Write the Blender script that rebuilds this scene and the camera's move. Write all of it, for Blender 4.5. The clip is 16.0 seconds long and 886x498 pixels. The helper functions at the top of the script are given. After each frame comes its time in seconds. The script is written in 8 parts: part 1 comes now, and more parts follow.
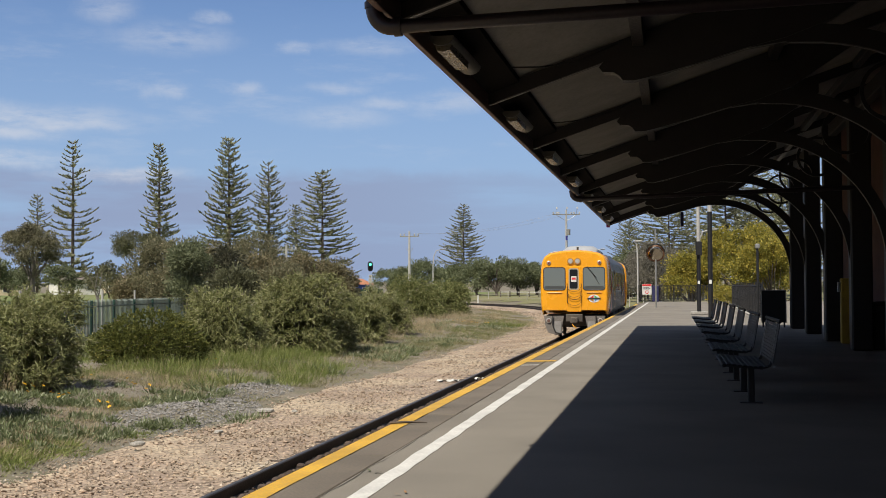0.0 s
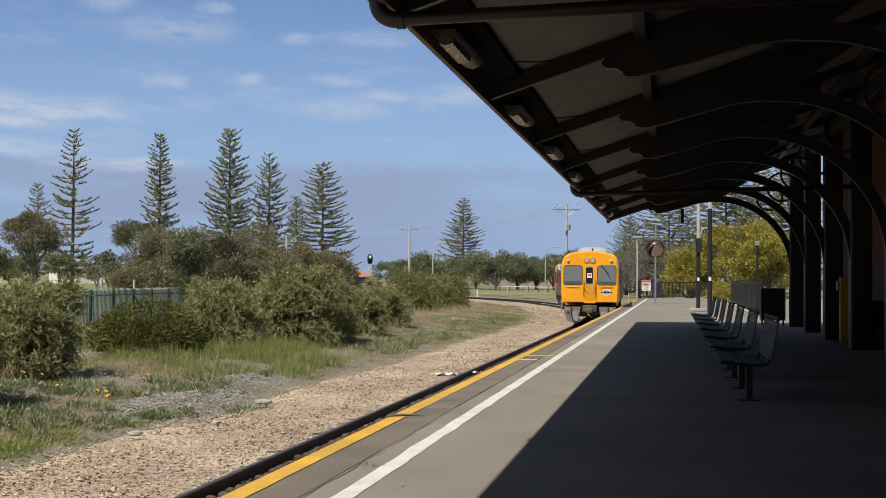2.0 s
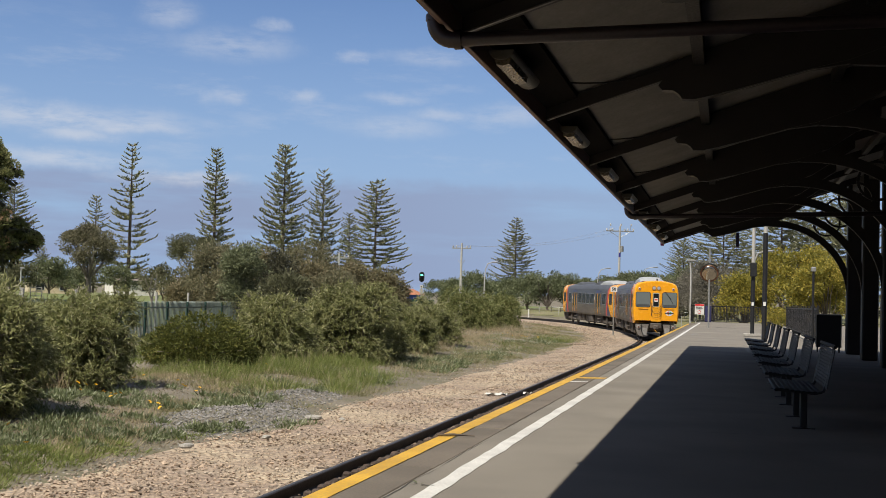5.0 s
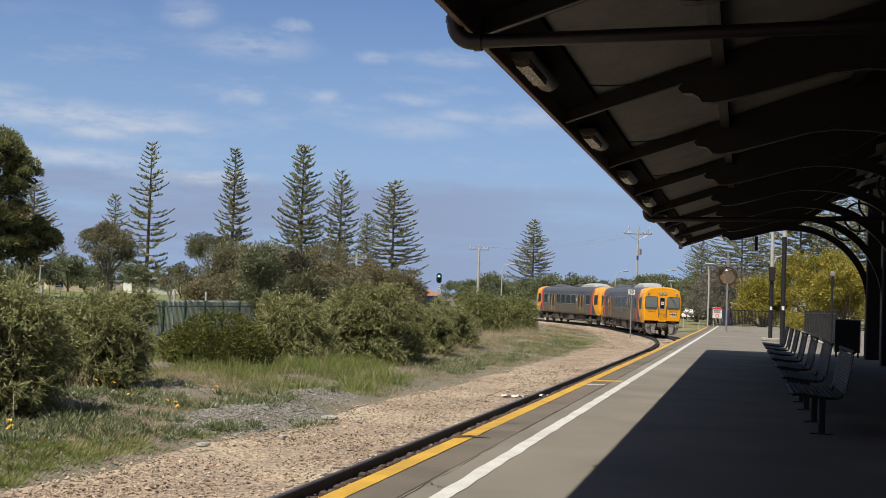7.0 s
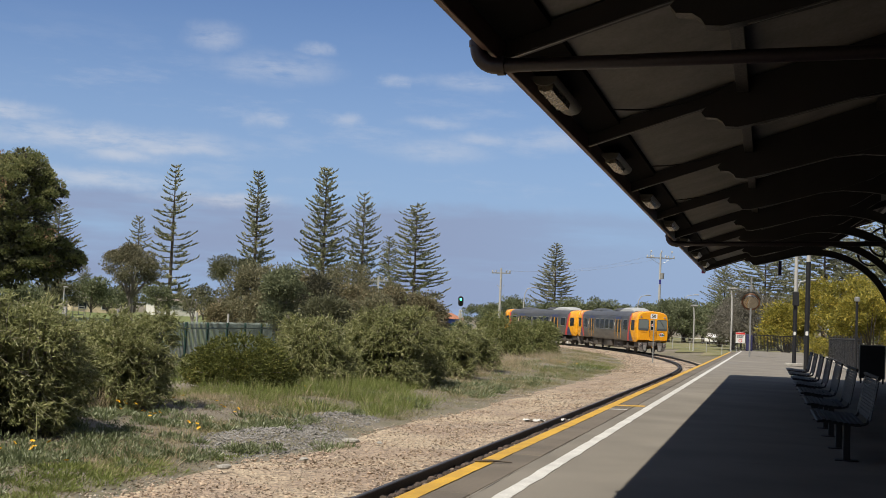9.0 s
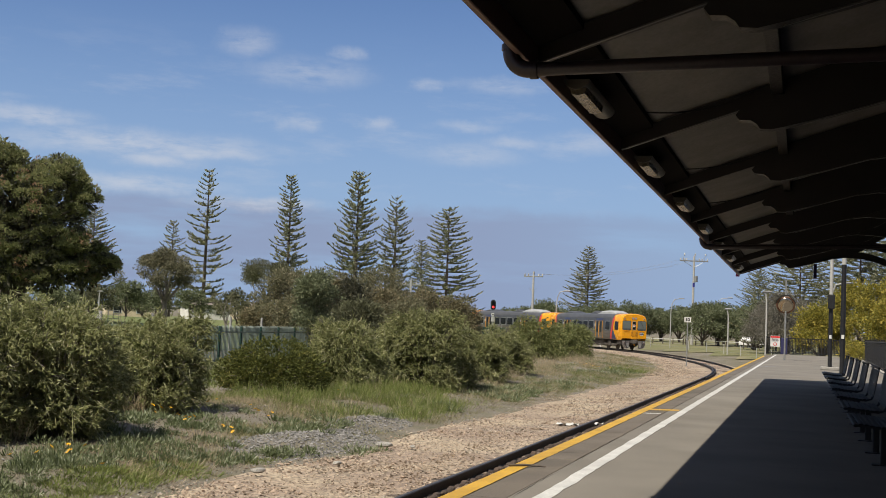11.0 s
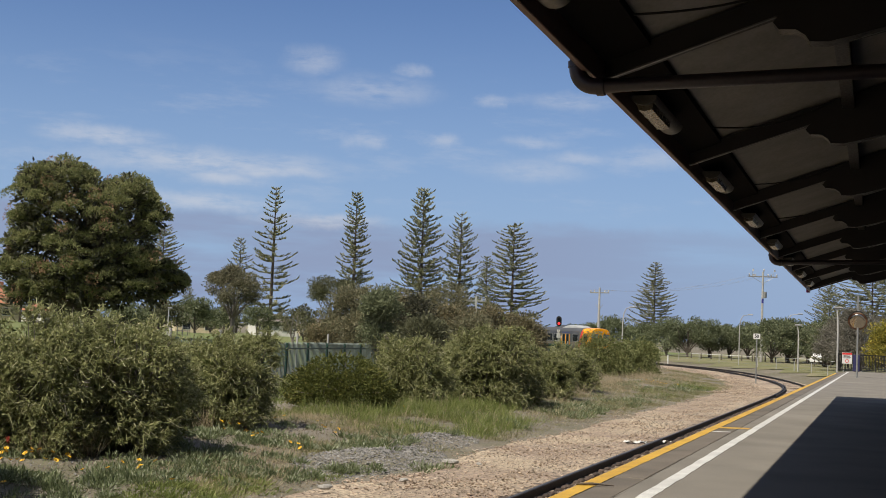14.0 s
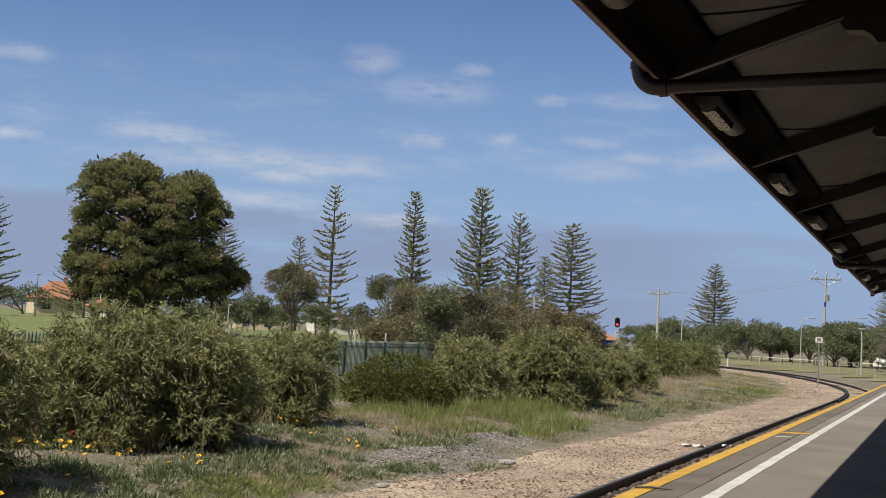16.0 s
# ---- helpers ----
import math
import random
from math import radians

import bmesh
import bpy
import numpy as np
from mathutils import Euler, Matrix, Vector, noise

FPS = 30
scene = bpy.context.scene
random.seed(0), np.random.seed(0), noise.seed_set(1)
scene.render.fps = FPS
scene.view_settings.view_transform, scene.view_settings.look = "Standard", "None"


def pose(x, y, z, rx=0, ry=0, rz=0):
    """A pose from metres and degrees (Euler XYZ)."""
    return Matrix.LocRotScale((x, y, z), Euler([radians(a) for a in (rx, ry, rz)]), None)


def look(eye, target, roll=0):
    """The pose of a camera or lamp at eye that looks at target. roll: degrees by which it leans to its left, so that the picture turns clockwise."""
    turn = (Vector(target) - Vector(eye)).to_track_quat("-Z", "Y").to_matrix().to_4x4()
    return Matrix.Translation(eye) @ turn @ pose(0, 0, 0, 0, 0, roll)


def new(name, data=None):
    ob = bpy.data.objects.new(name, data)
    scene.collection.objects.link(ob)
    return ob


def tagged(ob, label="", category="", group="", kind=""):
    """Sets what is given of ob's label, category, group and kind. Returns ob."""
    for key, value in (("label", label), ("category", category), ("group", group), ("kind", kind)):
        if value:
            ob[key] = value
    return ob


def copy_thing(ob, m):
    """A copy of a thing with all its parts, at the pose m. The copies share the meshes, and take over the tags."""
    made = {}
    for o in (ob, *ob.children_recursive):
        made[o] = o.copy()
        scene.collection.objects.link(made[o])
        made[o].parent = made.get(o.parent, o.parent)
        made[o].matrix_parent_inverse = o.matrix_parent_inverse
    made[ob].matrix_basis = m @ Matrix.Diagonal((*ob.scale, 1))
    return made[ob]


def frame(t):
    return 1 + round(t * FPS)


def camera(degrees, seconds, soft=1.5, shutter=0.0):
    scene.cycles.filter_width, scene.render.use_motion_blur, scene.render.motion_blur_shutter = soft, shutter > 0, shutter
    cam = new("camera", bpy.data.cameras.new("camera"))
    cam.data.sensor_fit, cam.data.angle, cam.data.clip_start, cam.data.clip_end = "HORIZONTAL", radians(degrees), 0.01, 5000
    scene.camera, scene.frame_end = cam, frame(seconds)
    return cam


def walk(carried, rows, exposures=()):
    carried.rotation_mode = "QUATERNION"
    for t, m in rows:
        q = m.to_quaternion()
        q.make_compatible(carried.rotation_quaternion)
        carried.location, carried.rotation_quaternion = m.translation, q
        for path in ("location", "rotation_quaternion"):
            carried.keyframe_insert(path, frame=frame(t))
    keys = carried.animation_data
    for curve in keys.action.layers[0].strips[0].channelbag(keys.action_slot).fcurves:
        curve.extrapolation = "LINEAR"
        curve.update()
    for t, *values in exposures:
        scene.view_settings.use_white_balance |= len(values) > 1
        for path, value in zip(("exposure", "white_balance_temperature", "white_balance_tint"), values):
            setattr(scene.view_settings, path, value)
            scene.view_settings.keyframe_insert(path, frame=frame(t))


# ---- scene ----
EYE = 1.28
cam = camera(40.0, 16.0, soft=0.7)
VIEW = [
    (0.0, 0.0161, -0.0117, 91.794, 0.269, 10.682),
    (0.5, 0.0162, -0.0118, 92.145, 0.430, 10.650),
    (1.0, 0.0158, -0.0115, 91.655, 0.591, 10.751),
    (1.5, 0.0143, -0.0104, 91.576, 0.217, 11.117),
    (2.0, 0.0162, -0.0117, 91.490, -0.473, 10.657),
    (2.5, 0.0153, -0.0111, 91.582, -1.044, 10.869),
    (3.0, 0.0130, -0.0094, 91.747, -1.229, 11.424),
    (3.5, 0.0112, -0.0081, 92.072, -1.278, 11.869),
    (4.0, 0.0094, -0.0068, 92.268, -1.290, 12.318),
    (6.5, 0.0036, -0.0026, 92.281, -2.140, 13.711),
    (7.0, 0.0030, -0.0022, 92.361, -2.173, 13.869),
    (7.5, 0.0009, -0.0006, 92.847, -2.607, 14.383),
    (8.0, 0.0001, -0.0001, 92.998, -2.618, 14.583),
    (8.5, -0.0003, 0.0002, 93.226, -2.548, 14.666),
    (9.0, -0.0012, 0.0009, 93.407, -2.492, 14.886),
    (11.5, -0.0093, 0.0067, 93.486, -2.309, 16.860),
    (12.0, -0.0112, 0.0082, 93.503, -2.170, 17.342),
    (12.5, -0.0134, 0.0097, 93.904, -2.298, 17.865),
    (13.0, -0.0151, 0.0110, 94.105, -2.389, 18.286),
    (13.5, -0.0175, 0.0127, 94.268, -2.368, 18.876),
    (14.0, -0.0200, 0.0145, 94.146, -2.445, 19.480),
    (14.5, -0.0221, 0.0161, 94.029, -2.715, 20.001),
    (15.0, -0.0255, 0.0185, 93.973, -2.986, 20.821),
    (15.5, -0.0287, 0.0208, 93.954, -3.267, 21.591),
    (16.0, -0.0311, 0.0225, 93.993, -3.111, 22.178),
]
walk(cam, [(t, pose(dx, 0, EYE + dz, rx, ry, rz)) for t, dx, dz, rx, ry, rz in VIEW],
     exposures=[(0, 0.38, 6500, 10), (4, 0.38, 6500, 10), (9, 0.32, 6500, 10), (16, 0.28, 6500, 10)])

# ---- daylight ----
SUN_TO = Vector((-0.275, -0.61, 1.0)).normalized()
sky_world = bpy.data.worlds.new("sky")
scene.world = sky_world
sky_world.use_nodes = True


def build_sky():
    nt = sky_world.node_tree
    nt.nodes.clear()
    N, L = nt.nodes.new, nt.links.new
    out, bg = N("ShaderNodeOutputWorld"), N("ShaderNodeBackground")
    sky = N("ShaderNodeTexSky")
    sky.sky_type, sky.sun_disc = "NISHITA", False
    sky.sun_elevation = math.asin(SUN_TO.z)
    sky.sun_rotation = math.atan2(SUN_TO.x, SUN_TO.y)
    sky.air_density, sky.dust_density, sky.ozone_density = 1.0, 0.3, 4.0
    tc = N("ShaderNodeTexCoord")
    sep = N("ShaderNodeSeparateXYZ")
    L(tc.outputs["Generated"], sep.inputs[0])

    def noise_at(scale, loc, dims, detail, rough):
        mp = N("ShaderNodeMapping")
        mp.inputs["Location"].default_value = loc
        mp.inputs["Scale"].default_value = dims
        L(tc.outputs["Generated"], mp.inputs[0])
        n = N("ShaderNodeTexNoise")
        n.inputs["Scale"].default_value, n.inputs["Detail"].default_value = scale, detail
        n.inputs["Roughness"].default_value = rough
        L(mp.outputs[0], n.inputs["Vector"])
        return n.outputs["Fac"]

    def ramp(value, lo, hi, a=0.0, b=1.0):
        r = N("ShaderNodeMapRange")
        r.interpolation_type = "SMOOTHSTEP"
        L(value, r.inputs["Value"])
        for k, v in (("From Min", lo), ("From Max", hi), ("To Min", a), ("To Max", b)):
            r.inputs[k].default_value = v
        return r.outputs[0]

    def times(a, b):
        m = N("ShaderNodeMath")
        m.operation = "MULTIPLY"
        for i, s in enumerate((a, b)):
            if isinstance(s, float):
                m.inputs[i].default_value = s
            else:
                L(s, m.inputs[i])
        return m.outputs[0]

    def mix(fac, a, b):
        m = N("ShaderNodeMix")
        m.data_type = "RGBA"
        L(fac, m.inputs["Factor"])
        for key, s in ((6, a), (7, b)):
            if isinstance(s, tuple):
                m.inputs[key].default_value = s
            else:
                L(s, m.inputs[key])
        return m.outputs[2]

    # directions as degrees to the right of the platform's line and above the horizon, stirred by noise
    az, el = N("ShaderNodeMath"), N("ShaderNodeMath")
    az.operation, el.operation = "ARCTAN2", "ARCSINE"
    L(sep.outputs["X"], az.inputs[0])
    L(sep.outputs["Y"], az.inputs[1])
    L(sep.outputs["Z"], el.inputs[0])
    spot = N("ShaderNodeCombineXYZ")
    spot_az = times(az.outputs[0], 180.0 / math.pi)
    L(spot_az, spot.inputs[0])
    L(times(el.outputs[0], 180.0 / math.pi), spot.inputs[1])

    def stirred(scale, amount):
        n = N("ShaderNodeTexNoise")
        n.inputs["Scale"].default_value, n.inputs["Detail"].default_value, n.inputs["Roughness"].default_value = scale, 6.0, 0.62
        L(tc.outputs["Generated"], n.inputs["Vector"])
        m = N("ShaderNodeVectorMath")
        m.operation = "MULTIPLY_ADD"
        L(n.outputs["Color"], m.inputs[0])
        m.inputs[1].default_value = amount
        m.inputs[2].default_value = tuple(-v / 2 for v in amount)
        return m.outputs[0]

    def moved(a, b):
        m = N("ShaderNodeVectorMath")
        m.operation = "ADD"
        L(a, m.inputs[0])
        L(b, m.inputs[1])
        return m.outputs[0]

    place = moved(moved(spot.outputs[0], stirred(16.0, (4.0, 0.9, 0.0))), stirred(70.0, (1.2, 0.30, 0.0)))
    # small fair-weather clouds: azimuth, elevation, half width, half height
    clouds = None
    for a, e, w, h in ((-35.6, 8.5, 1.6, 0.30), (-31.0, 7.6, 4.2, 0.42), (-30.0, 6.9, 1.3, 0.25), (-30.7, 5.8, 2.4, 0.28), (-25.2, 5.2, 2.0, 0.22), (-26.3, 12.7, 1.0, 0.42),
                       (-23.2, 11.4, 1.8, 0.45), (-21.3, 12.4, 0.55, 0.2), (-17.9, 11.1, 0.4, 0.19), (-20.1, 9.1, 0.55, 0.2), (-23.5, 9.1, 0.6, 0.25), (-15.6, 8.0, 1.7, 0.36),
                       (-13.7, 8.6, 1.1, 0.22), (-10.1, 8.7, 1.7, 0.32), (-15.9, 9.3, 1.2, 0.18), (-13.9, 11.2, 1.6, 0.25), (-27.7, 7.4, 1.8, 0.22), (-42.4, 11.4, 1.3, 0.28), (-42.4, 7.8, 0.8, 0.2)):
        m = N("ShaderNodeVectorMath")
        m.operation = "MULTIPLY_ADD"
        L(place, m.inputs[0])
        m.inputs[1].default_value, m.inputs[2].default_value = (1 / w, 1 / h, 0.0), (-a / w, -e / h, 0.0)
        length = N("ShaderNodeVectorMath")
        length.operation = "LENGTH"
        L(m.outputs[0], length.inputs[0])
        puff = ramp(length.outputs["Value"], 2.3, 0.0, 0.0, 1.0 if a < -24 and e < 9 else 0.62)
        if clouds is None:
            clouds = puff
        else:
            most = N("ShaderNodeMath")
            most.operation = "MAXIMUM"
            L(clouds, most.inputs[0])
            L(puff, most.inputs[1])
            clouds = most.outputs[0]
    streaks = times(times(clouds, ramp(noise_at(30.0, (1.3, 0.4, 0.0), (1.0, 1.0, 4.0), 6.0, 0.6), 0.20, 0.62)), 0.62)
    wisps = ramp(noise_at(11.0, (1.3, 0.4, 0.0), (1.0, 1.0, 4.6), 7.0, 0.64), 0.50, 0.74)
    band = times(ramp(sep.outputs["Z"], 0.085, 0.12), ramp(sep.outputs["Z"], 0.24, 0.165))
    streaks_two = times(times(wisps, band), 0.20)
    bank = ramp(noise_at(3.6, (0.0, 1.0, 0.35), (1.0, 1.0, 7.0), 5.0, 0.55), 0.30, 0.52)
    low = N("ShaderNodeSeparateXYZ")
    L(place, low.inputs[0])
    bank = times(times(bank, ramp(low.outputs["Y"], 5.75, 5.0)), 0.92)
    bank = times(bank, ramp(spot_az, -3.0, -17.0, 0.40, 1.0))
    # sea haze low down, a deeper blue above
    deep = N("ShaderNodeMix")
    deep.data_type, deep.blend_type = "RGBA", "MULTIPLY"
    deep.inputs["Factor"].default_value = 1.0
    L(sky.outputs[0], deep.inputs[6])
    deep.inputs[7].default_value = (0.79, 0.865, 1.05, 1)
    hazy = ramp(sep.outputs["Z"], 0.30, -0.02)
    c = mix(hazy, deep.outputs[2], (3.3, 4.75, 7.15, 1))
    c = mix(bank, c, (3.0, 3.7, 5.5, 1))
    c = mix(streaks, c, (6.6, 6.9, 7.6, 1))
    c = mix(streaks_two, c, (6.5, 6.8, 7.6, 1))
    # unseen thin neutral cloud added overhead, beyond the line and behind, to grey the fill light
    unseen_veil = ramp(noise_at(2.2, (0.7, 0.2, 0.1), (1.0, 1.0, 2.0), 4.0, 0.5), 0.20, 0.52)
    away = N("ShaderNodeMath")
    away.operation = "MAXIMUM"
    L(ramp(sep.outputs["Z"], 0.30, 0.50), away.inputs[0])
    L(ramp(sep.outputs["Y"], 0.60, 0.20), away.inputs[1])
    c = mix(times(times(unseen_veil, away.outputs[0]), 0.85), c, (2.75, 3.05, 3.8, 1))
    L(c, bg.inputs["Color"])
    bg.inputs["Strength"].default_value = 0.075
    L(bg.outputs[0], out.inputs["Surface"])


build_sky()
sun = new("sun", bpy.data.lights.new("sun", "SUN"))
sun.data.energy, sun.data.angle, sun.data.color = 5.0, radians(0.55), (1.0, 0.93, 0.80)
sun.matrix_world = look(tuple(SUN_TO * 60), (0, 0, 0))


# ---- materials ----
def lin(h):
    c = [int(h[i:i + 2], 16) / 255 for i in (0, 2, 4)]
    return tuple(v / 12.92 if v <= 0.04045 else ((v + 0.055) / 1.055) ** 2.4 for v in c) + (1.0,)


def surface(name, a, b=None, rough=0.7, metal=0.0, scale=6.0, fine=60.0, bump=0.15, bump_scale=None, c=None,
            stain=0.35, island=0.0, obj_random=0.0, spec=0.5, stretch=(1, 1, 1), world_space=True, c_range=(0.55, 0.7), depth=0.01):
    """Two-scale noise over a base colour, with grain bump; b is the second colour, c a third in patches."""
    m = bpy.data.materials.new(name)
    m.use_nodes = True
    nt = m.node_tree
    N, L = nt.nodes.new, nt.links.new
    p = nt.nodes["Principled BSDF"]
    b = b or tuple(v * 0.7 for v in a[:3]) + (1.0,)
    geo = N("ShaderNodeNewGeometry") if world_space else N("ShaderNodeTexCoord")
    mp = N("ShaderNodeMapping")
    mp.inputs["Scale"].default_value = stretch
    L(geo.outputs["Position" if world_space else "Object"], mp.inputs[0])

    def noise_node(s, d):
        n = N("ShaderNodeTexNoise")
        n.inputs["Scale"].default_value, n.inputs["Detail"].default_value = s, d
        L(mp.outputs[0], n.inputs["Vector"])
        return n.outputs["Fac"]

    def remap(v, lo, hi, to_lo=0.0, to_hi=1.0):
        r = N("ShaderNodeMapRange")
        L(v, r.inputs["Value"])
        for k, val in (("From Min", lo), ("From Max", hi), ("To Min", to_lo), ("To Max", to_hi)):
            r.inputs[k].default_value = val
        return r.outputs[0]

    def mixed(fac, x, y, kind="MIX"):
        q = N("ShaderNodeMix")
        q.data_type, q.blend_type = "RGBA", kind
        for key, s in ((0, fac), (6, x), (7, y)):
            if isinstance(s, (tuple, float)):
                q.inputs[key].default_value = s
            else:
                L(s, q.inputs[key])
        return q.outputs[2]

    big, small = noise_node(scale, 5), noise_node(fine, 3)
    col = mixed(remap(big, 0.35, 0.68), a, b)
    if c:
        col = mixed(remap(noise_node(scale * 0.37, 6), *c_range), col, c)
    grey = remap(small, 0.3, 0.7, 1 - stain, 1 + stain * 0.6)
    comb = N("ShaderNodeCombineColor")
    for i in range(3):
        L(grey, comb.inputs[i])
    col = mixed(1.0, col, comb.outputs[0], "MULTIPLY")
    if island or obj_random:
        src = geo.outputs["Random Per Island"] if island and world_space else N("ShaderNodeObjectInfo").outputs["Random"]
        v = island or obj_random
        g2 = remap(src, 0, 1, 1 - v, 1 + v)
        comb2 = N("ShaderNodeCombineColor")
        for i in range(3):
            L(g2, comb2.inputs[i])
        col = mixed(1.0, col, comb2.outputs[0], "MULTIPLY")
    L(col, p.inputs["Base Color"])
    L(remap(small, 0.3, 0.7, max(rough - 0.1, 0.02), min(rough + 0.1, 1)), p.inputs["Roughness"])
    p.inputs["Metallic"].default_value = metal
    p.inputs["Specular IOR Level"].default_value = spec
    if bump:
        bp = N("ShaderNodeBump")
        bp.inputs["Strength"].default_value, bp.inputs["Distance"].default_value = bump, depth
        L(noise_node(bump_scale, 4) if bump_scale else small, bp.inputs["Height"])
        L(bp.outputs[0], p.inputs["Normal"])
    return m


def foliage(name, a, b, tip=None, var=0.50, rough=0.6, glow=0.32, grain=3.0):
    """Leaf colours that differ from leaf to leaf, with some light passing through."""
    m = bpy.data.materials.new(name)
    m.use_nodes = True
    nt = m.node_tree
    N, L = nt.nodes.new, nt.links.new
    p, out = nt.nodes["Principled BSDF"], nt.nodes["Material Output"]
    geo = N("ShaderNodeNewGeometry")
    ramp = N("ShaderNodeValToRGB")
    e = ramp.color_ramp.elements
    e[0].color, e[1].color = a, b
    if tip:
        e[1].position = 0.8
        e.new(1.0).color = tip
    n = N("ShaderNodeTexNoise")
    n.inputs["Scale"].default_value, n.inputs["Detail"].default_value = grain, 3.0
    L(geo.outputs["Position"], n.inputs["Vector"])
    add = N("ShaderNodeMath")
    add.operation = "MULTIPLY_ADD"
    L(geo.outputs["Random Per Island"], add.inputs[0])
    add.inputs[1].default_value = var * 1.6
    sub = N("ShaderNodeMapRange")
    L(n.outputs["Fac"], sub.inputs["Value"])
    sub.inputs["From Min"].default_value, sub.inputs["From Max"].default_value = 0.3, 0.7
    sub.inputs["To Min"].default_value, sub.inputs["To Max"].default_value = 0.0, 1 - var * 1.2
    L(sub.outputs[0], add.inputs[2])
    L(add.outputs[0], ramp.inputs[0])
    L(ramp.outputs[0], p.inputs["Base Color"])
    p.inputs["Roughness"].default_value = rough
    p.inputs["Specular IOR Level"].default_value = 0.3
    tr = N("ShaderNodeBsdfTranslucent")
    L(ramp.outputs[0], tr.inputs["Color"])
    mx = N("ShaderNodeMixShader")
    mx.inputs[0].default_value = glow
    L(p.outputs[0], mx.inputs[1])
    L(tr.outputs[0], mx.inputs[2])
    L(mx.outputs[0], out.inputs["Surface"])
    return m


def plain(name, col, rough=0.5, metal=0.0, emit=0.0, spec=0.5):
    m = bpy.data.materials.new(name)
    m.use_nodes = True
    p = m.node_tree.nodes["Principled BSDF"]
    p.inputs["Base Color"].default_value = col
    p.inputs["Roughness"].default_value, p.inputs["Metallic"].default_value = rough, metal
    p.inputs["Specular IOR Level"].default_value = spec
    if emit:
        p.inputs["Emission Color"].default_value, p.inputs["Emission Strength"].default_value = col, emit
    return m


def g(v):
    return (v, v, v, 1.0)


ASPHALT = surface("platform_asphalt", (0.203, 0.185, 0.160, 1), (0.161, 0.147, 0.128, 1), 0.85, scale=0.7, fine=90, bump=0.25, stain=0.22, c=(0.231, 0.212, 0.185, 1), depth=0.004, spec=0.12)
COPING = surface("coping_concrete", (0.148, 0.124, 0.098, 1), (0.108, 0.091, 0.073, 1), 0.9, scale=1.3, fine=50, bump=0.3, stain=0.28, depth=0.006, obj_random=0.08, c=(0.088, 0.075, 0.06, 1), c_range=(0.52, 0.70))
CRACK = surface("crack_dirt", (0.035, 0.031, 0.027, 1), (0.05, 0.045, 0.04, 1), 1.0, fine=40, bump=0.0)
COPING_FACE = surface("platform_wall", (0.16, 0.145, 0.125, 1), None, 0.9, scale=2, fine=30, bump=0.3)
YELLOW_LINE = surface("yellow_line_paint", (0.571, 0.336, 0.029, 1), (0.420, 0.244, 0.025, 1), 0.6, scale=3, fine=45, bump=0.15, stain=0.25, c=(0.252, 0.185, 0.084, 1), c_range=(0.66, 0.8))
WHITE_LINE = surface("white_line_paint", (0.571, 0.563, 0.538, 1), (0.437, 0.428, 0.412, 1), 0.7, scale=3, fine=45, bump=0.15, stain=0.2, c=(0.277, 0.269, 0.260, 1), c_range=(0.66, 0.8))
BALLAST = surface("ballast_bed", (0.323, 0.248, 0.185, 1), (0.252, 0.189, 0.141, 1), 0.95, scale=1.2, fine=13, bump=1.0, bump_scale=22, stain=0.62, c=(0.395, 0.319, 0.227, 1), c_range=(0.45, 0.62), depth=0.03)
STONE = surface("ballast_stone", (0.344, 0.267, 0.198, 1), (0.277, 0.210, 0.155, 1), 0.95, scale=2.0, fine=30, bump=0.4, stain=0.25, island=0.48, c=(0.361, 0.315, 0.260, 1), c_range=(0.5, 0.66))
RAIL = surface("rail_steel", (0.034, 0.027, 0.025, 1), (0.022, 0.019, 0.018, 1), 0.65, 0.3, scale=4, fine=40, bump=0.2)
RAIL_TOP = surface("rail_head_steel", (0.10, 0.096, 0.092, 1), (0.075, 0.071, 0.068, 1), 0.5, 0.6, scale=4, fine=40, bump=0.05)
RAIL_BLOCK = surface("rail_block_brown", (0.25, 0.185, 0.135, 1), (0.175, 0.128, 0.094, 1), 0.95, scale=5, fine=60, bump=0.4, obj_random=0.25)
RAIL_CLIP = surface("rail_clip_rust", (0.085, 0.058, 0.044, 1), (0.05, 0.037, 0.03, 1), 0.95, scale=6, fine=60, bump=0.4, obj_random=0.3)
DIRTY_STONE = surface("dirty_ballast", (0.20, 0.15, 0.112, 1), (0.14, 0.105, 0.08, 1), 0.95, scale=3, fine=30, bump=0.4, island=0.35)
SLEEPER = surface("sleeper_timber", (0.13, 0.095, 0.07, 1), (0.08, 0.06, 0.047, 1), 0.95, scale=5, fine=60, bump=0.5, obj_random=0.3)
SOIL = surface("ground_soil_grass", (0.165, 0.142, 0.108, 1), (0.125, 0.116, 0.066, 1), 0.95, scale=0.9, fine=25, bump=0.7, bump_scale=30, stain=0.4, c=(0.21, 0.18, 0.145, 1), c_range=(0.5, 0.68), depth=0.03)
TIMBER_DARK = surface("dark_painted_timber", (0.016, 0.013, 0.013, 1), (0.011, 0.009, 0.009, 1), 0.55, scale=3, fine=40, bump=0.1)
TIMBER_RED = surface("maroon_painted_timber", (0.050, 0.022, 0.020, 1), (0.036, 0.017, 0.016, 1), 0.6, scale=3, fine=40, bump=0.1)
ROOF_SHEET = surface("canopy_roof_sheet", (0.25, 0.245, 0.24, 1), (0.20, 0.197, 0.193, 1), 0.6, 0.2, scale=2, fine=25, bump=0.1, stain=0.15)
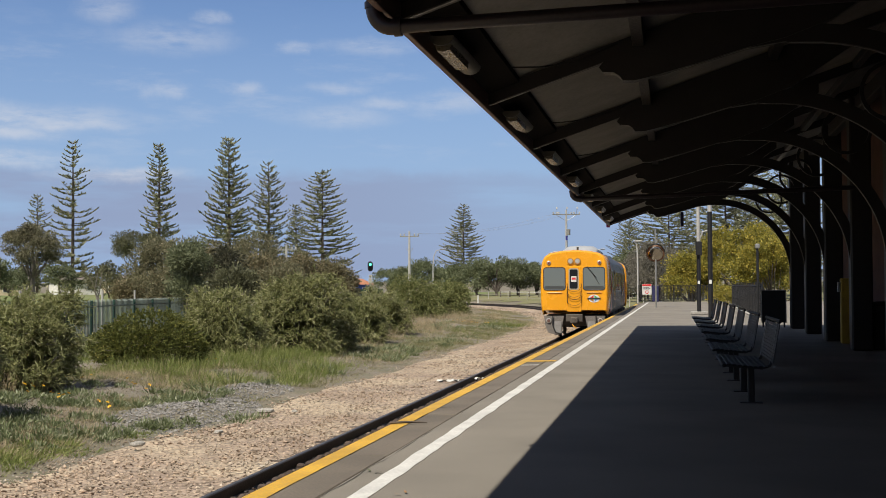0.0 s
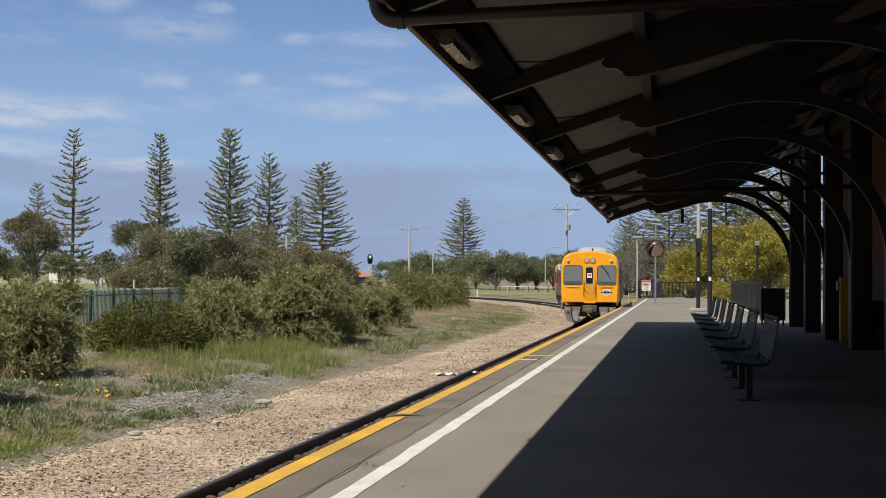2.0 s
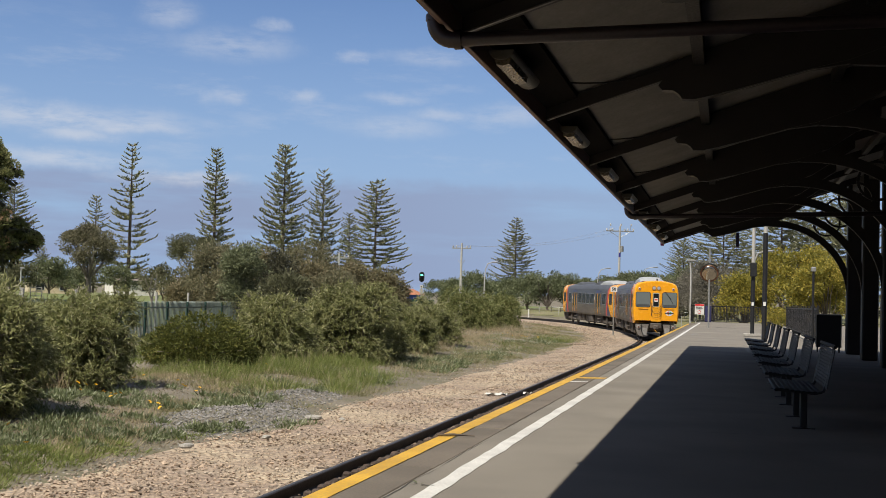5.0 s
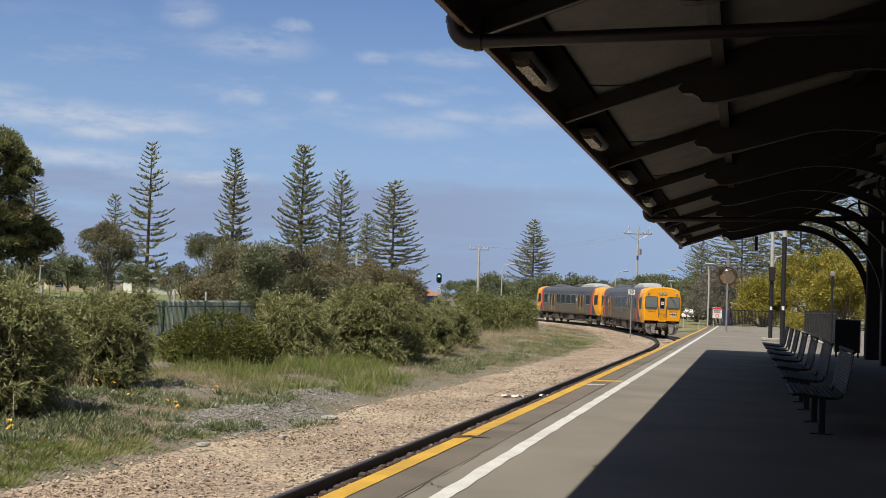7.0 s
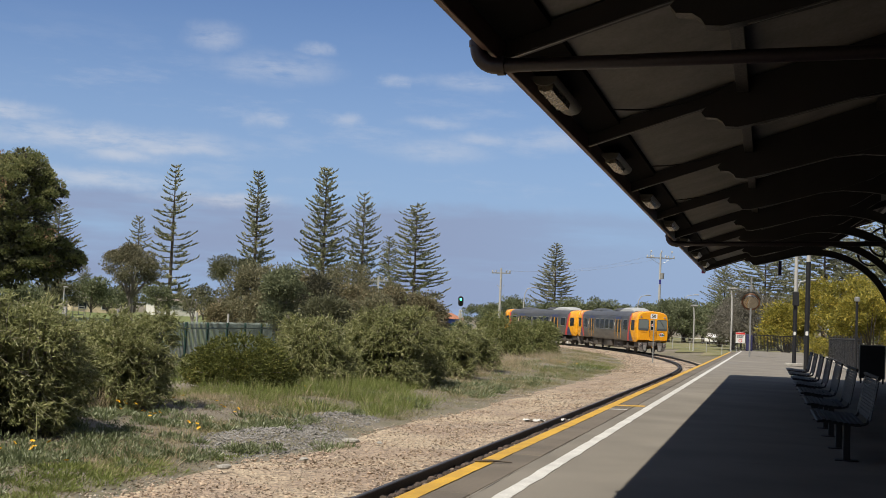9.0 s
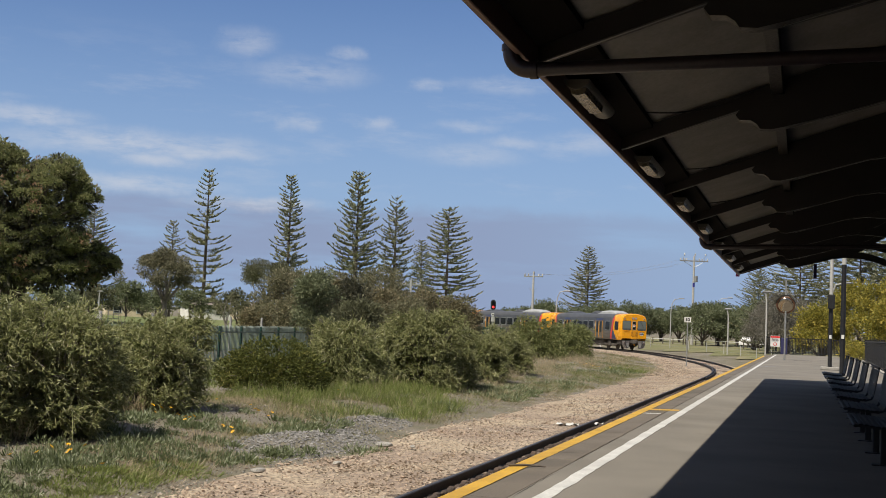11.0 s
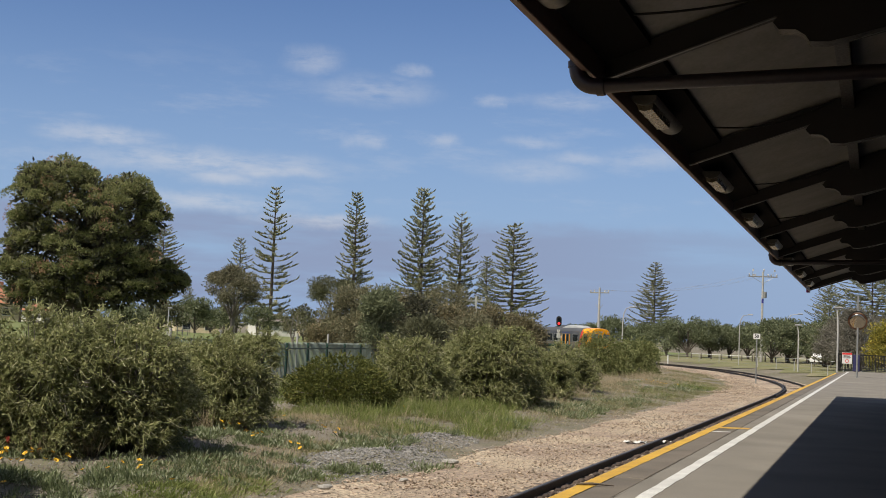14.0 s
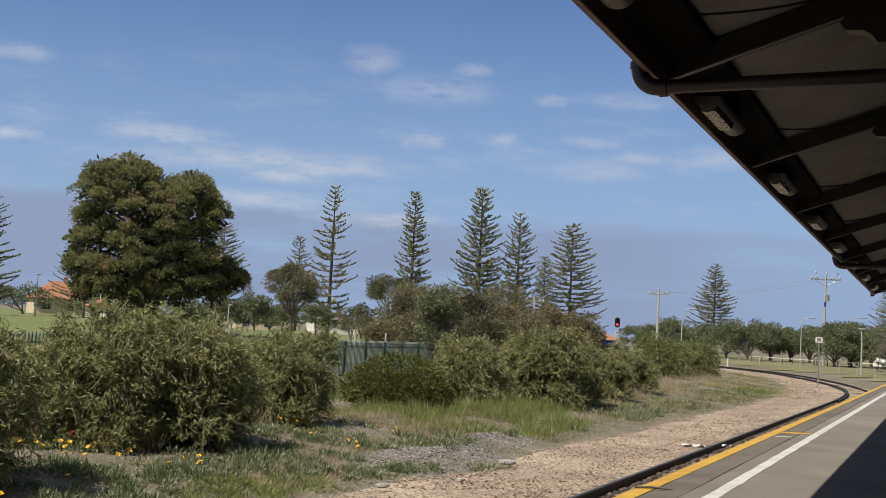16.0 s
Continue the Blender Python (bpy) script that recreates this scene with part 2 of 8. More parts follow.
# paler grey that draws a highlight along the canopy timbers
EDGE_HIGHLIGHT = surface("edge_highlight_grey", (0.13, 0.125, 0.12, 1), (0.10, 0.096, 0.092, 1), 0.4, scale=3, fine=40, bump=0.05)
FASCIA = surface("fascia_paint", (0.16, 0.10, 0.085, 1), (0.12, 0.075, 0.065, 1), 0.6, scale=2, fine=40, bump=0.1)
PIPE = surface("downpipe_paint", (0.024, 0.014, 0.017, 1), (0.017, 0.011, 0.013, 1), 0.4, scale=3, fine=40, bump=0.08)
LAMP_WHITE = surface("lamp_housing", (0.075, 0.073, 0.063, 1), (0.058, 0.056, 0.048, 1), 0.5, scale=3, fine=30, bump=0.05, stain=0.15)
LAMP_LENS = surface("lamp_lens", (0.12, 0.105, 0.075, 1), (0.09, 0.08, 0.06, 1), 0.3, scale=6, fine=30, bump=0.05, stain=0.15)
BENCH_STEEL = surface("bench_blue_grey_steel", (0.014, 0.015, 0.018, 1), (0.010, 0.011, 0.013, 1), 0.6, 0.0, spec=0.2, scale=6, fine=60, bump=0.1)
BLACK_STEEL = surface("black_painted_steel", (0.018, 0.018, 0.02, 1), (0.012, 0.012, 0.013, 1), 0.5, 0.2, scale=6, fine=60, bump=0.1)
GALV = surface("galvanised_steel", (0.353, 0.353, 0.336, 1), (0.277, 0.277, 0.269, 1), 0.5, 0.6, scale=5, fine=40, bump=0.08, stain=0.15)
PALE_POLE = surface("pale_painted_pole", (0.420, 0.412, 0.386, 1), (0.336, 0.328, 0.311, 1), 0.6, scale=5, fine=40, bump=0.08, stain=0.15)
CONCRETE = surface("concrete", (0.353, 0.336, 0.302, 1), (0.277, 0.260, 0.235, 1), 0.9, scale=3, fine=40, bump=0.3)
BRICK_RED = surface("red_wall", (0.13, 0.055, 0.04, 1), (0.09, 0.04, 0.03, 1), 0.85, scale=4, fine=40, bump=0.3)
GREEN_FENCE = surface("green_palisade_steel", (0.130, 0.164, 0.147, 1), (0.105, 0.134, 0.122, 1), 0.5, 0.2, scale=4, fine=40, bump=0.08, obj_random=0.15)
GREEN_BOX = surface("dark_green_cabinet", (0.02, 0.06, 0.045, 1), (0.015, 0.045, 0.035, 1), 0.5, scale=4, fine=40, bump=0.08)
VERGE = surface("verge_grass", (0.168, 0.155, 0.071, 1), (0.126, 0.134, 0.050, 1), 0.95, scale=0.3, fine=6, bump=0.4, stain=0.25, c=(0.227, 0.193, 0.118, 1), c_range=(0.5, 0.7))
LAWN = surface("mown_grass", (0.109, 0.143, 0.038, 1), (0.143, 0.160, 0.050, 1), 0.95, scale=0.15, fine=6, bump=0.4, stain=0.2, c=(0.185, 0.176, 0.076, 1), c_range=(0.55, 0.75))
BLACK = plain("matt_black", (0.012, 0.012, 0.013, 1), 0.6)
BARK = surface("bark", (0.13, 0.105, 0.085, 1), (0.085, 0.07, 0.058, 1), 0.95, scale=6, fine=40, bump=0.7, stretch=(1, 1, 0.3))
GREY_BARK = surface("grey_twigs", (0.20, 0.175, 0.15, 1), (0.15, 0.13, 0.115, 1), 0.95, scale=6, fine=40, bump=0.5, stretch=(1, 1, 0.3))
WHITE_PAINT = surface("white_paint", (0.630, 0.622, 0.596, 1), (0.521, 0.512, 0.487, 1), 0.6, scale=3, fine=40, bump=0.08, stain=0.1)
SIGN_RED = plain("sign_red", (0.55, 0.03, 0.03, 1), 0.5)
INK = plain("sign_ink", (0.02, 0.02, 0.022, 1), 0.6)


# ---- mesh tools ----
class Shape:
    """Collects vertices and faces; mesh() turns them into mesh data."""

    def __init__(self):
        self.v, self.f = [], []

    def add(self, verts, faces):
        n = len(self.v)
        self.v.extend(tuple(p) for p in verts)
        self.f.extend(tuple(i + n for i in q) for q in faces)
        return self

    def box(self, lo, hi, b=0.0, m=None):
        c = [(lo[i] + hi[i]) / 2 for i in range(3)]
        h = [abs(hi[i] - lo[i]) / 2 for i in range(3)]
        b = min(b, min(h) * 0.8)
        sg = [(x, y, z) for x in (-1, 1) for y in (-1, 1) for z in (-1, 1)]
        if b <= 0:
            vs = [Vector((s[0] * h[0], s[1] * h[1], s[2] * h[2])) for s in sg]
            fs = [(0, 1, 3, 2), (4, 6, 7, 5), (0, 4, 5, 1), (2, 3, 7, 6), (0, 2, 6, 4), (1, 5, 7, 3)]
        else:
            vs, idx = [], {}
            for s in sg:
                for a in range(3):
                    idx[s, a] = len(vs)
                    vs.append(Vector([s[i] * (h[i] - (0 if i == a else b)) for i in range(3)]))
            fs = []
            for a in range(3):
                u, w = [i for i in range(3) if i != a]
                for sa in (-1, 1):
                    ring = []
                    for su, sw in ((-1, -1), (1, -1), (1, 1), (-1, 1)):
                        s = [0, 0, 0]
                        s[a], s[u], s[w] = sa, su, sw
                        ring.append(idx[tuple(s), a])
                    fs.append(tuple(ring))
            for a in range(3):
                u, w = [i for i in range(3) if i != a]
                for su in (-1, 1):
                    for sw in (-1, 1):
                        s0, s1 = [0, 0, 0], [0, 0, 0]
                        s0[a], s0[u], s0[w] = -1, su, sw
                        s1[a], s1[u], s1[w] = 1, su, sw
                        s0, s1 = tuple(s0), tuple(s1)
                        fs.append((idx[s0, u], idx[s1, u], idx[s1, w], idx[s0, w]))
            for s in sg:
                fs.append((idx[s, 0], idx[s, 1], idx[s, 2]))
            out = []
            for q in fs:
                a, bb, d = vs[q[0]], vs[q[1]], vs[q[2]]
                nrm = (bb - a).cross(d - a)
                mid = sum((vs[i] for i in q), Vector()) / len(q)
                out.append(q if nrm.dot(mid) > 0 else q[::-1])
            fs = out
        vs = [v + Vector(c) for v in vs]
        if m is not None:
            vs = [m @ v for v in vs]
        return self.add(vs, fs)

    def tube(self, pts, r, n=8, caps=True):
        """A round bar along pts; r is one radius or one for each point."""
        pts = [Vector(p) for p in pts]
        rs = r if isinstance(r, (list, tuple)) else [r] * len(pts)
        rings, up = [], None
        for i, p in enumerate(pts):
            d = (pts[min(i + 1, len(pts) - 1)] - pts[max(i - 1, 0)]).normalized()
            if up is None:
                up = Vector((0, 0, 1)) if abs(d.z) < 0.9 else Vector((1, 0, 0))
            side = d.cross(up).normalized()
            up = side.cross(d).normalized()
            rings.append([p + (side * math.cos(2 * math.pi * k / n) + up * math.sin(2 * math.pi * k / n)) * rs[i] for k in range(n)])
        vs = [v for ring in rings for v in ring]
        fs = [(i * n + k, i * n + (k + 1) % n, (i + 1) * n + (k + 1) % n, (i + 1) * n + k) for i in range(len(pts) - 1) for k in range(n)]
        if caps:
            fs += [tuple(range(n))[::-1], tuple((len(pts) - 1) * n + k for k in range(n))]
        return self.add(vs, fs)

    def strip(self, pts, w, d, side=(0, 1, 0)):
        """A rectangular bar along pts: w across (along side), d deep."""
        pts, s = [Vector(p) for p in pts], Vector(side).normalized()
        vs = []
        for i, p in enumerate(pts):
            t = (pts[min(i + 1, len(pts) - 1)] - pts[max(i - 1, 0)]).normalized()
            u = t.cross(s).normalized()
            for a, b in ((-1, -1), (1, -1), (1, 1), (-1, 1)):
                vs.append(p + s * a * w / 2 + u * b * d / 2)
        fs = [(i * 4 + k, i * 4 + (k + 1) % 4, i * 4 + 4 + (k + 1) % 4, i * 4 + 4 + k) for i in range(len(pts) - 1) for k in range(4)]
        fs += [(3, 2, 1, 0), tuple(len(vs) - 4 + k for k in range(4))]
        return self.add(vs, fs)

    def lathe(self, prof, n=16, at=(0, 0, 0), m=None):
        vs = [Vector((r * math.cos(2 * math.pi * k / n), r * math.sin(2 * math.pi * k / n), z)) for r, z in prof for k in range(n)]
        fs = [(i * n + k, i * n + (k + 1) % n, (i + 1) * n + (k + 1) % n, (i + 1) * n + k) for i in range(len(prof) - 1) for k in range(n)]
        fs += [tuple(range(n))[::-1], tuple((len(prof) - 1) * n + k for k in range(n))]
        vs = [(m @ v if m is not None else v) + Vector(at) for v in vs]
        return self.add(vs, fs)

    def prism(self, poly, lo, hi, axis="y"):
        """A flat outline extruded: poly in (x, z) along y, (x, y) along z or (y, z) along x."""
        def put(p, h):
            return {"y": (p[0], h, p[1]), "z": (p[0], p[1], h), "x": (h, p[0], p[1])}[axis]
        n = len(poly)
        vs = [put(p, lo) for p in poly] + [put(p, hi) for p in poly]
        fs = [tuple(range(n)), tuple(range(2 * n - 1, n - 1, -1))] + [(i, i + n, (i + 1) % n + n, (i + 1) % n) for i in range(n)]
        return self.add(vs, fs)

    def grid(self, rows):
        """A skin over rows of points."""
        n = len(rows[0])
        return self.add([p for r in rows for p in r], [(i * n + k, i * n + k + 1, (i + 1) * n + k + 1, (i + 1) * n + k) for i in range(len(rows) - 1) for k in range(n - 1)])

    def mesh(self, name, smooth=True, angle=35):
        me = bpy.data.meshes.new(name)
        me.from_pydata(self.v, [], self.f)
        me.update()
        if smooth:
            me.polygons.foreach_set("use_smooth", [True] * len(me.polygons))
            me.set_sharp_from_angle(angle=radians(angle))
        return me


def part(name, shape, material, parent=None, label="", smooth=True):
    """One mesh object of a Shape, under a thing or under a part."""
    me = shape.mesh(name, smooth) if isinstance(shape, Shape) else shape
    if not me.materials:
        me.materials.append(material)
    ob = new(name, me)
    if parent is not None:
        ob.parent = parent
    return tagged(ob, label)


def thing(name, label, category, group="", at=None, kind=""):
    ob = tagged(new(name), label, category, group, kind)
    if at is not None:
        ob.matrix_basis = at
    return ob


def structure(name, shape, material, label="", smooth=False):
    return tagged(part(name, shape, material, None, label, smooth), kind="structure")


def words(name, text, size, m, material, parent, spread=1.0):
    """Flat raised lettering, its baseline centred on m."""
    cu = bpy.data.curves.new(name, "FONT")
    cu.body, cu.size, cu.align_x, cu.align_y, cu.extrude = text, size, "CENTER", "CENTER", 0.002
    cu.resolution_u, cu.offset = 3, size * 0.035
    tmp = bpy.data.objects.new(name, cu)
    me = bpy.data.meshes.new_from_object(tmp)
    bpy.data.objects.remove(tmp)
    me.transform(m)
    return part(name, me, material, parent)


def smooth_step(a, b, x):
    k = min(max((x - a) / (b - a), 0.0), 1.0)
    return k * k * (3 - 2 * k)


# ---- the lie of the land and the line of the track ----
RAIL_Z, TRACK_X, BEND_FROM, BEND_EASE, BEND_R, STEP = -0.97, -4.15, 58.0, 30.0, 125.0, 0.5


def lay_track():
    """Stations of the centre line: straight, then an easing bend to the left."""
    out, x, y, a, s = [], TRACK_X, -20.0, 0.0, -20.0
    while s < 330:
        out.append((x, y, a))
        a += min(max((s - BEND_FROM) / BEND_EASE, 0.0), 1.0) / BEND_R * STEP
        x, y, s = x - math.sin(a) * STEP, y + math.cos(a) * STEP, s + STEP
    return out


STATIONS = lay_track()


def track_at(s, side=0.0):
    """A point on the track's centre line at s metres, side metres to its right, and the angle of its bend."""
    q = min(max((s + 20.0) / STEP, 0.0), len(STATIONS) - 1.001)
    i, k = int(q), q - int(q)
    x, y, a = (u + (v - u) * k for u, v in zip(STATIONS[i], STATIONS[i + 1]))
    z = RAIL_Z + 0.32 * smooth_step(88, 135, s) + 0.25 * smooth_step(125, 200, s)
    return Vector((x + side * math.cos(a), y + side * math.sin(a), z)), a


LINE_Y = np.array([p[1] for p in STATIONS[:520]])
LINE_X, LINE_A = np.array([p[0] for p in STATIONS[:520]]), np.array([p[2] for p in STATIONS[:520]])


def track_offset(x, y):
    """About how far (x, y) lies to the left of the track's centre line, and the distance along it."""
    if y <= BEND_FROM:
        return TRACK_X - x, y
    if y > 185:
        y = 185.0
    i = int(np.searchsorted(LINE_Y, y))
    i = min(i, len(LINE_Y) - 1)
    off = (LINE_X[i] - x) * math.cos(LINE_A[i])
    return off, -20 + i * STEP + off * math.sin(LINE_A[i])


# small mounds on the bank: x, y, half widths, height
MOUNDS = [(-9.2, 22.2, 0.9, 1.9, 0.20), (-9.6, 26.6, 0.7, 1.8, 0.20), (-9.8, 15.3, 0.8, 0.9, 0.10), (-9.4, 33.5, 1.0, 2.5, 0.14)]


def ground_z(x, y):
    off, s = track_offset(x, y)
    base = -1.22 + 0.32 * smooth_step(88, 135, s) + 0.25 * smooth_step(125, 200, s)
    left = smooth_step(4.0, 9.0, off)
    bumps = noise.noise(Vector((x * 0.35, y * 0.35, 3.1))) * 0.10 + noise.noise(Vector((x * 1.1, y * 1.1, 7.7))) * 0.04
    z = base + left * (0.36 + bumps)
    z += 1.15 * smooth_step(14.0, 75.0, off) + 0.012 * max(math.hypot(x, y) - 120, 0) * smooth_step(120, 300, math.hypot(x, y)) * 0.4
    if off < 0:
        z += 0.5 * smooth_step(-4.0, -14.0, off) * smooth_step(95, 120, y)
    if -14 < x < -7 and y < 50:
        z += sum(h * math.exp(-((x - cx) / a) ** 2 - ((y - cy) / b) ** 2) for cx, cy, a, b, h in MOUNDS)
    if x > -2.0 and y < 104:
        z = min(z, -1.1)
    return z


def axis_steps(stops):
    out = []
    for (a, b, d) in stops:
        n = max(1, round((b - a) / d))
        out += [a + (b - a) * i / n for i in range(n)]
    return out + [stops[-1][1]]


def build_ground():
    xs = axis_steps([(-4000, -1500, 800), (-1500, -400, 180), (-400, -120, 20), (-120, -40, 4), (-40, -16, 1.2), (-16, -6, 0.35), (-6, 20, 1.5),
                     (20, 120, 10), (120, 600, 60), (600, 4000, 800)])
    ys = axis_steps([(-4000, -400, 800), (-400, -40, 60), (-40, 8, 4), (8, 45, 0.45), (45, 110, 1.3), (110, 220, 4), (220, 420, 16), (420, 1500, 120), (1500, 4900, 700)])
    s = Shape()
    s.grid([[(x, y, ground_z(x, y)) for x in xs] for y in ys])
    structure("ground", s, SOIL, "rough grass and bare soil beside the railway", smooth=True)


build_ground()


def build_lawns():
    """Mown grass of the park beyond the fence, and the verge past the curve."""
    for name, lab, xs, ys in (("park_lawn", "green mown park grass beyond the fence", axis_steps([(-420, -120, 30), (-120, -31, 4)]), axis_steps([(20, 230, 5)])),
                              ("verge_lawn", "green and dry verge grass past the curve", axis_steps([(-30, 60, 3)]), axis_steps([(106, 240, 4)]))):
        s = Shape()
        pts = [[(x, y, ground_z(x, y) + 0.05) for x in xs] for y in ys]
        n = len(xs)
        faces = []
        for i in range(len(ys) - 1):
            for k in range(n - 1):
                off = track_offset(xs[k], ys[i])[0]
                if name == "park_lawn" or off < -5.5:
                    faces.append((i * n + k, i * n + k + 1, (i + 1) * n + k + 1, (i + 1) * n + k))
        s.add([p for r in pts for p in r], faces)
        structure(name, s, LAWN if name == "park_lawn" else VERGE, lab, smooth=True)


build_lawns()


def build_ballast():
    s = Shape()
    rows = []
    for i in range(0, 131):
        along = -12 + i * 1.7
        row = []
        for off, dz in ((-1.9, -0.5), (-1.75, -0.16), (-1.0, -0.15), (0, -0.16), (1.0, -0.15), (1.7, -0.16), (2.4, -0.20), (3.1, -0.215), (3.7, -0.225), (4.4, -0.26), (5.2, -0.5)):
            p, a = track_at(along, -off)
            wob = noise.noise(Vector((along * 0.3, off, 0))) * 0.03
            row.append((p.x + (noise.noise(Vector((along * 0.22, 5, 0))) * 0.7 if off > 4 else 0), p.y, p.z + dz + wob))
        rows.append(row)
    s.grid(rows)
    structure("ballast_bed", s, BALLAST, "pale pinkish-brown crushed stone track bed", smooth=True)


build_ballast()


def stones(name, places, material, label, parent=None):
    """Many small broken stones, joined: (x, y, z, size)."""
    rng = np.random.default_rng(5)
    base = np.array([(0, 0, 1), (1, 0, 0), (0, 1, 0), (-1, 0, 0), (0, -1, 0), (0, 0, -1)], float)
    faces = np.array([(0, 1, 2), (0, 2, 3), (0, 3, 4), (0, 4, 1), (5, 2, 1), (5, 3, 2), (5, 4, 3), (5, 1, 4)])
    n = len(places)
    P = np.array(places)
    ang = rng.uniform(0, 2 * np.pi, n)
    sc = rng.uniform(0.55, 1.25, (n, 3)) * P[:, 3:4] * np.array([1.0, 1.0, 0.65])
    v = base[None] * sc[:, None, :] + rng.normal(0, 0.16, (n, 6, 3)) * P[:, 3][:, None, None]
    tilt = rng.uniform(-0.5, 0.5, n)
    c, s_ = np.cos(ang)[:, None], np.sin(ang)[:, None]
    ct, st = np.cos(tilt)[:, None], np.sin(tilt)[:, None]
    x, y, z = v[..., 0], v[..., 1] * ct - v[..., 2] * st, v[..., 1] * st + v[..., 2] * ct
    v = np.stack([x * c - y * s_, x * s_ + y * c, z], -1) + P[:, None, :3]
    f = (faces[None] + (np.arange(n) * 6)[:, None, None]).reshape(-1, 3)
    me = bpy.data.meshes.new(name)
    me.from_pydata(v.reshape(-1, 3).tolist(), [], f.tolist())
    me.update()
    return tagged(part(name, me, material, parent, label), category="" if parent else "stones", kind="stuff")


def build_stones():
    rng = random.Random(3)
    out = []
    for _ in range(34000):
        along = 9 + 75 * rng.random() ** 1.8
        off = rng.uniform(0.2, 4.9)
        if off > 4.0 and rng.random() < (off - 4.0) * 1.3:
            continue
        p, a = track_at(along, -off)
        # bare trodden ground in the shallow bay beside the line
        bare = noise.noise(Vector((p.x * 0.5, p.y * 0.35, 1.5)))
        fine = off > 2.2 and bare > 0.0 and rng.random() < 0.85
        dz = -0.16 if off < 1.7 else -0.16 - 0.03 * min(off - 1.7, 2.7)
        out.append((p.x, p.y, p.z + dz + rng.uniform(-0.01, 0.02), rng.uniform(0.008, 0.015) if fine else rng.uniform(0.014, 0.031) if rng.random() < 0.94 else rng.uniform(0.031, 0.052)))
    for _ in range(9000):
        along = 70 + 75 * rng.random()
        p, a = track_at(along, -rng.uniform(-1.6, 4.6))
        out.append((p.x, p.y, p.z - 0.19 + rng.uniform(-0.02, 0.02), rng.uniform(0.03, 0.07)))
    stones("ballast_stones", out, STONE, "loose pinkish crushed stones along the track")


build_stones()


def rail_profile(s, lo, hi, step, side):
    """Bullhead outline swept along the track."""
    prof = [(-0.075, -0.17), (0.075, -0.17), (0.075, -0.155), (0.022, -0.132), (0.020, -0.055), (0.042, -0.045), (0.042, -0.006), (0.034, 0), (-0.034, 0), (-0.042, -0.006), (-0.042, -0.045), (-0.020, -0.055), (-0.022, -0.132), (-0.075, -0.155)]
    n = len(prof)
    count = int((hi - lo) / step)
    vs, fs = [], []
    for i in range(count + 1):
        along = lo + (hi - lo) * i / count
        for u, w in prof:
            p, a = track_at(along, side + u)
            vs.append((p.x, p.y, p.z + w))
    for i in range(count):
        fs += [(i * n + k, i * n + (k + 1) % n, (i + 1) * n + (k + 1) % n, (i + 1) * n + k) for k in range(n)]
    fs += [tuple(range(n))[::-1], tuple(count * n + k for k in range(n))]
    return s.add(vs, fs)


def rail_crown(lo, hi, step, side):
    s = Shape()
    rows = []
    count = int((hi - lo) / step)
    for i in range(count + 1):
        along = lo + (hi - lo) * i / count
        row = []
        for u in (-0.022, 0.022):
            p, a = track_at(along, side + u)
            row.append((p.x, p.y, p.z + 0.003))
        rows.append(row)
    return s.grid(rows)


def build_track():
    line = thing("railway_track", "single railway line of rusty dark rails on timber sleepers, curving away", "railway track", kind="structure")
    for side in (-0.80, 0.80):
        r = part("rail", rail_profile(Shape(), -12, 206, 1.5, side), RAIL, line, "dark rusty steel rail")
        part("running_surface", rail_crown(-12, 206, 1.5, side), RAIL_TOP, r, "polished rail head")
    part("check_rail", rail_profile(Shape(), 66, 112, 1.2, -0.66), RAIL, line, "second rail inside the curve")
    return line


TRACK = build_track()


# ---- the platform ----
EDGE_X, COPING_X, PLATFORM_END = -2.575, -2.115, 101.0


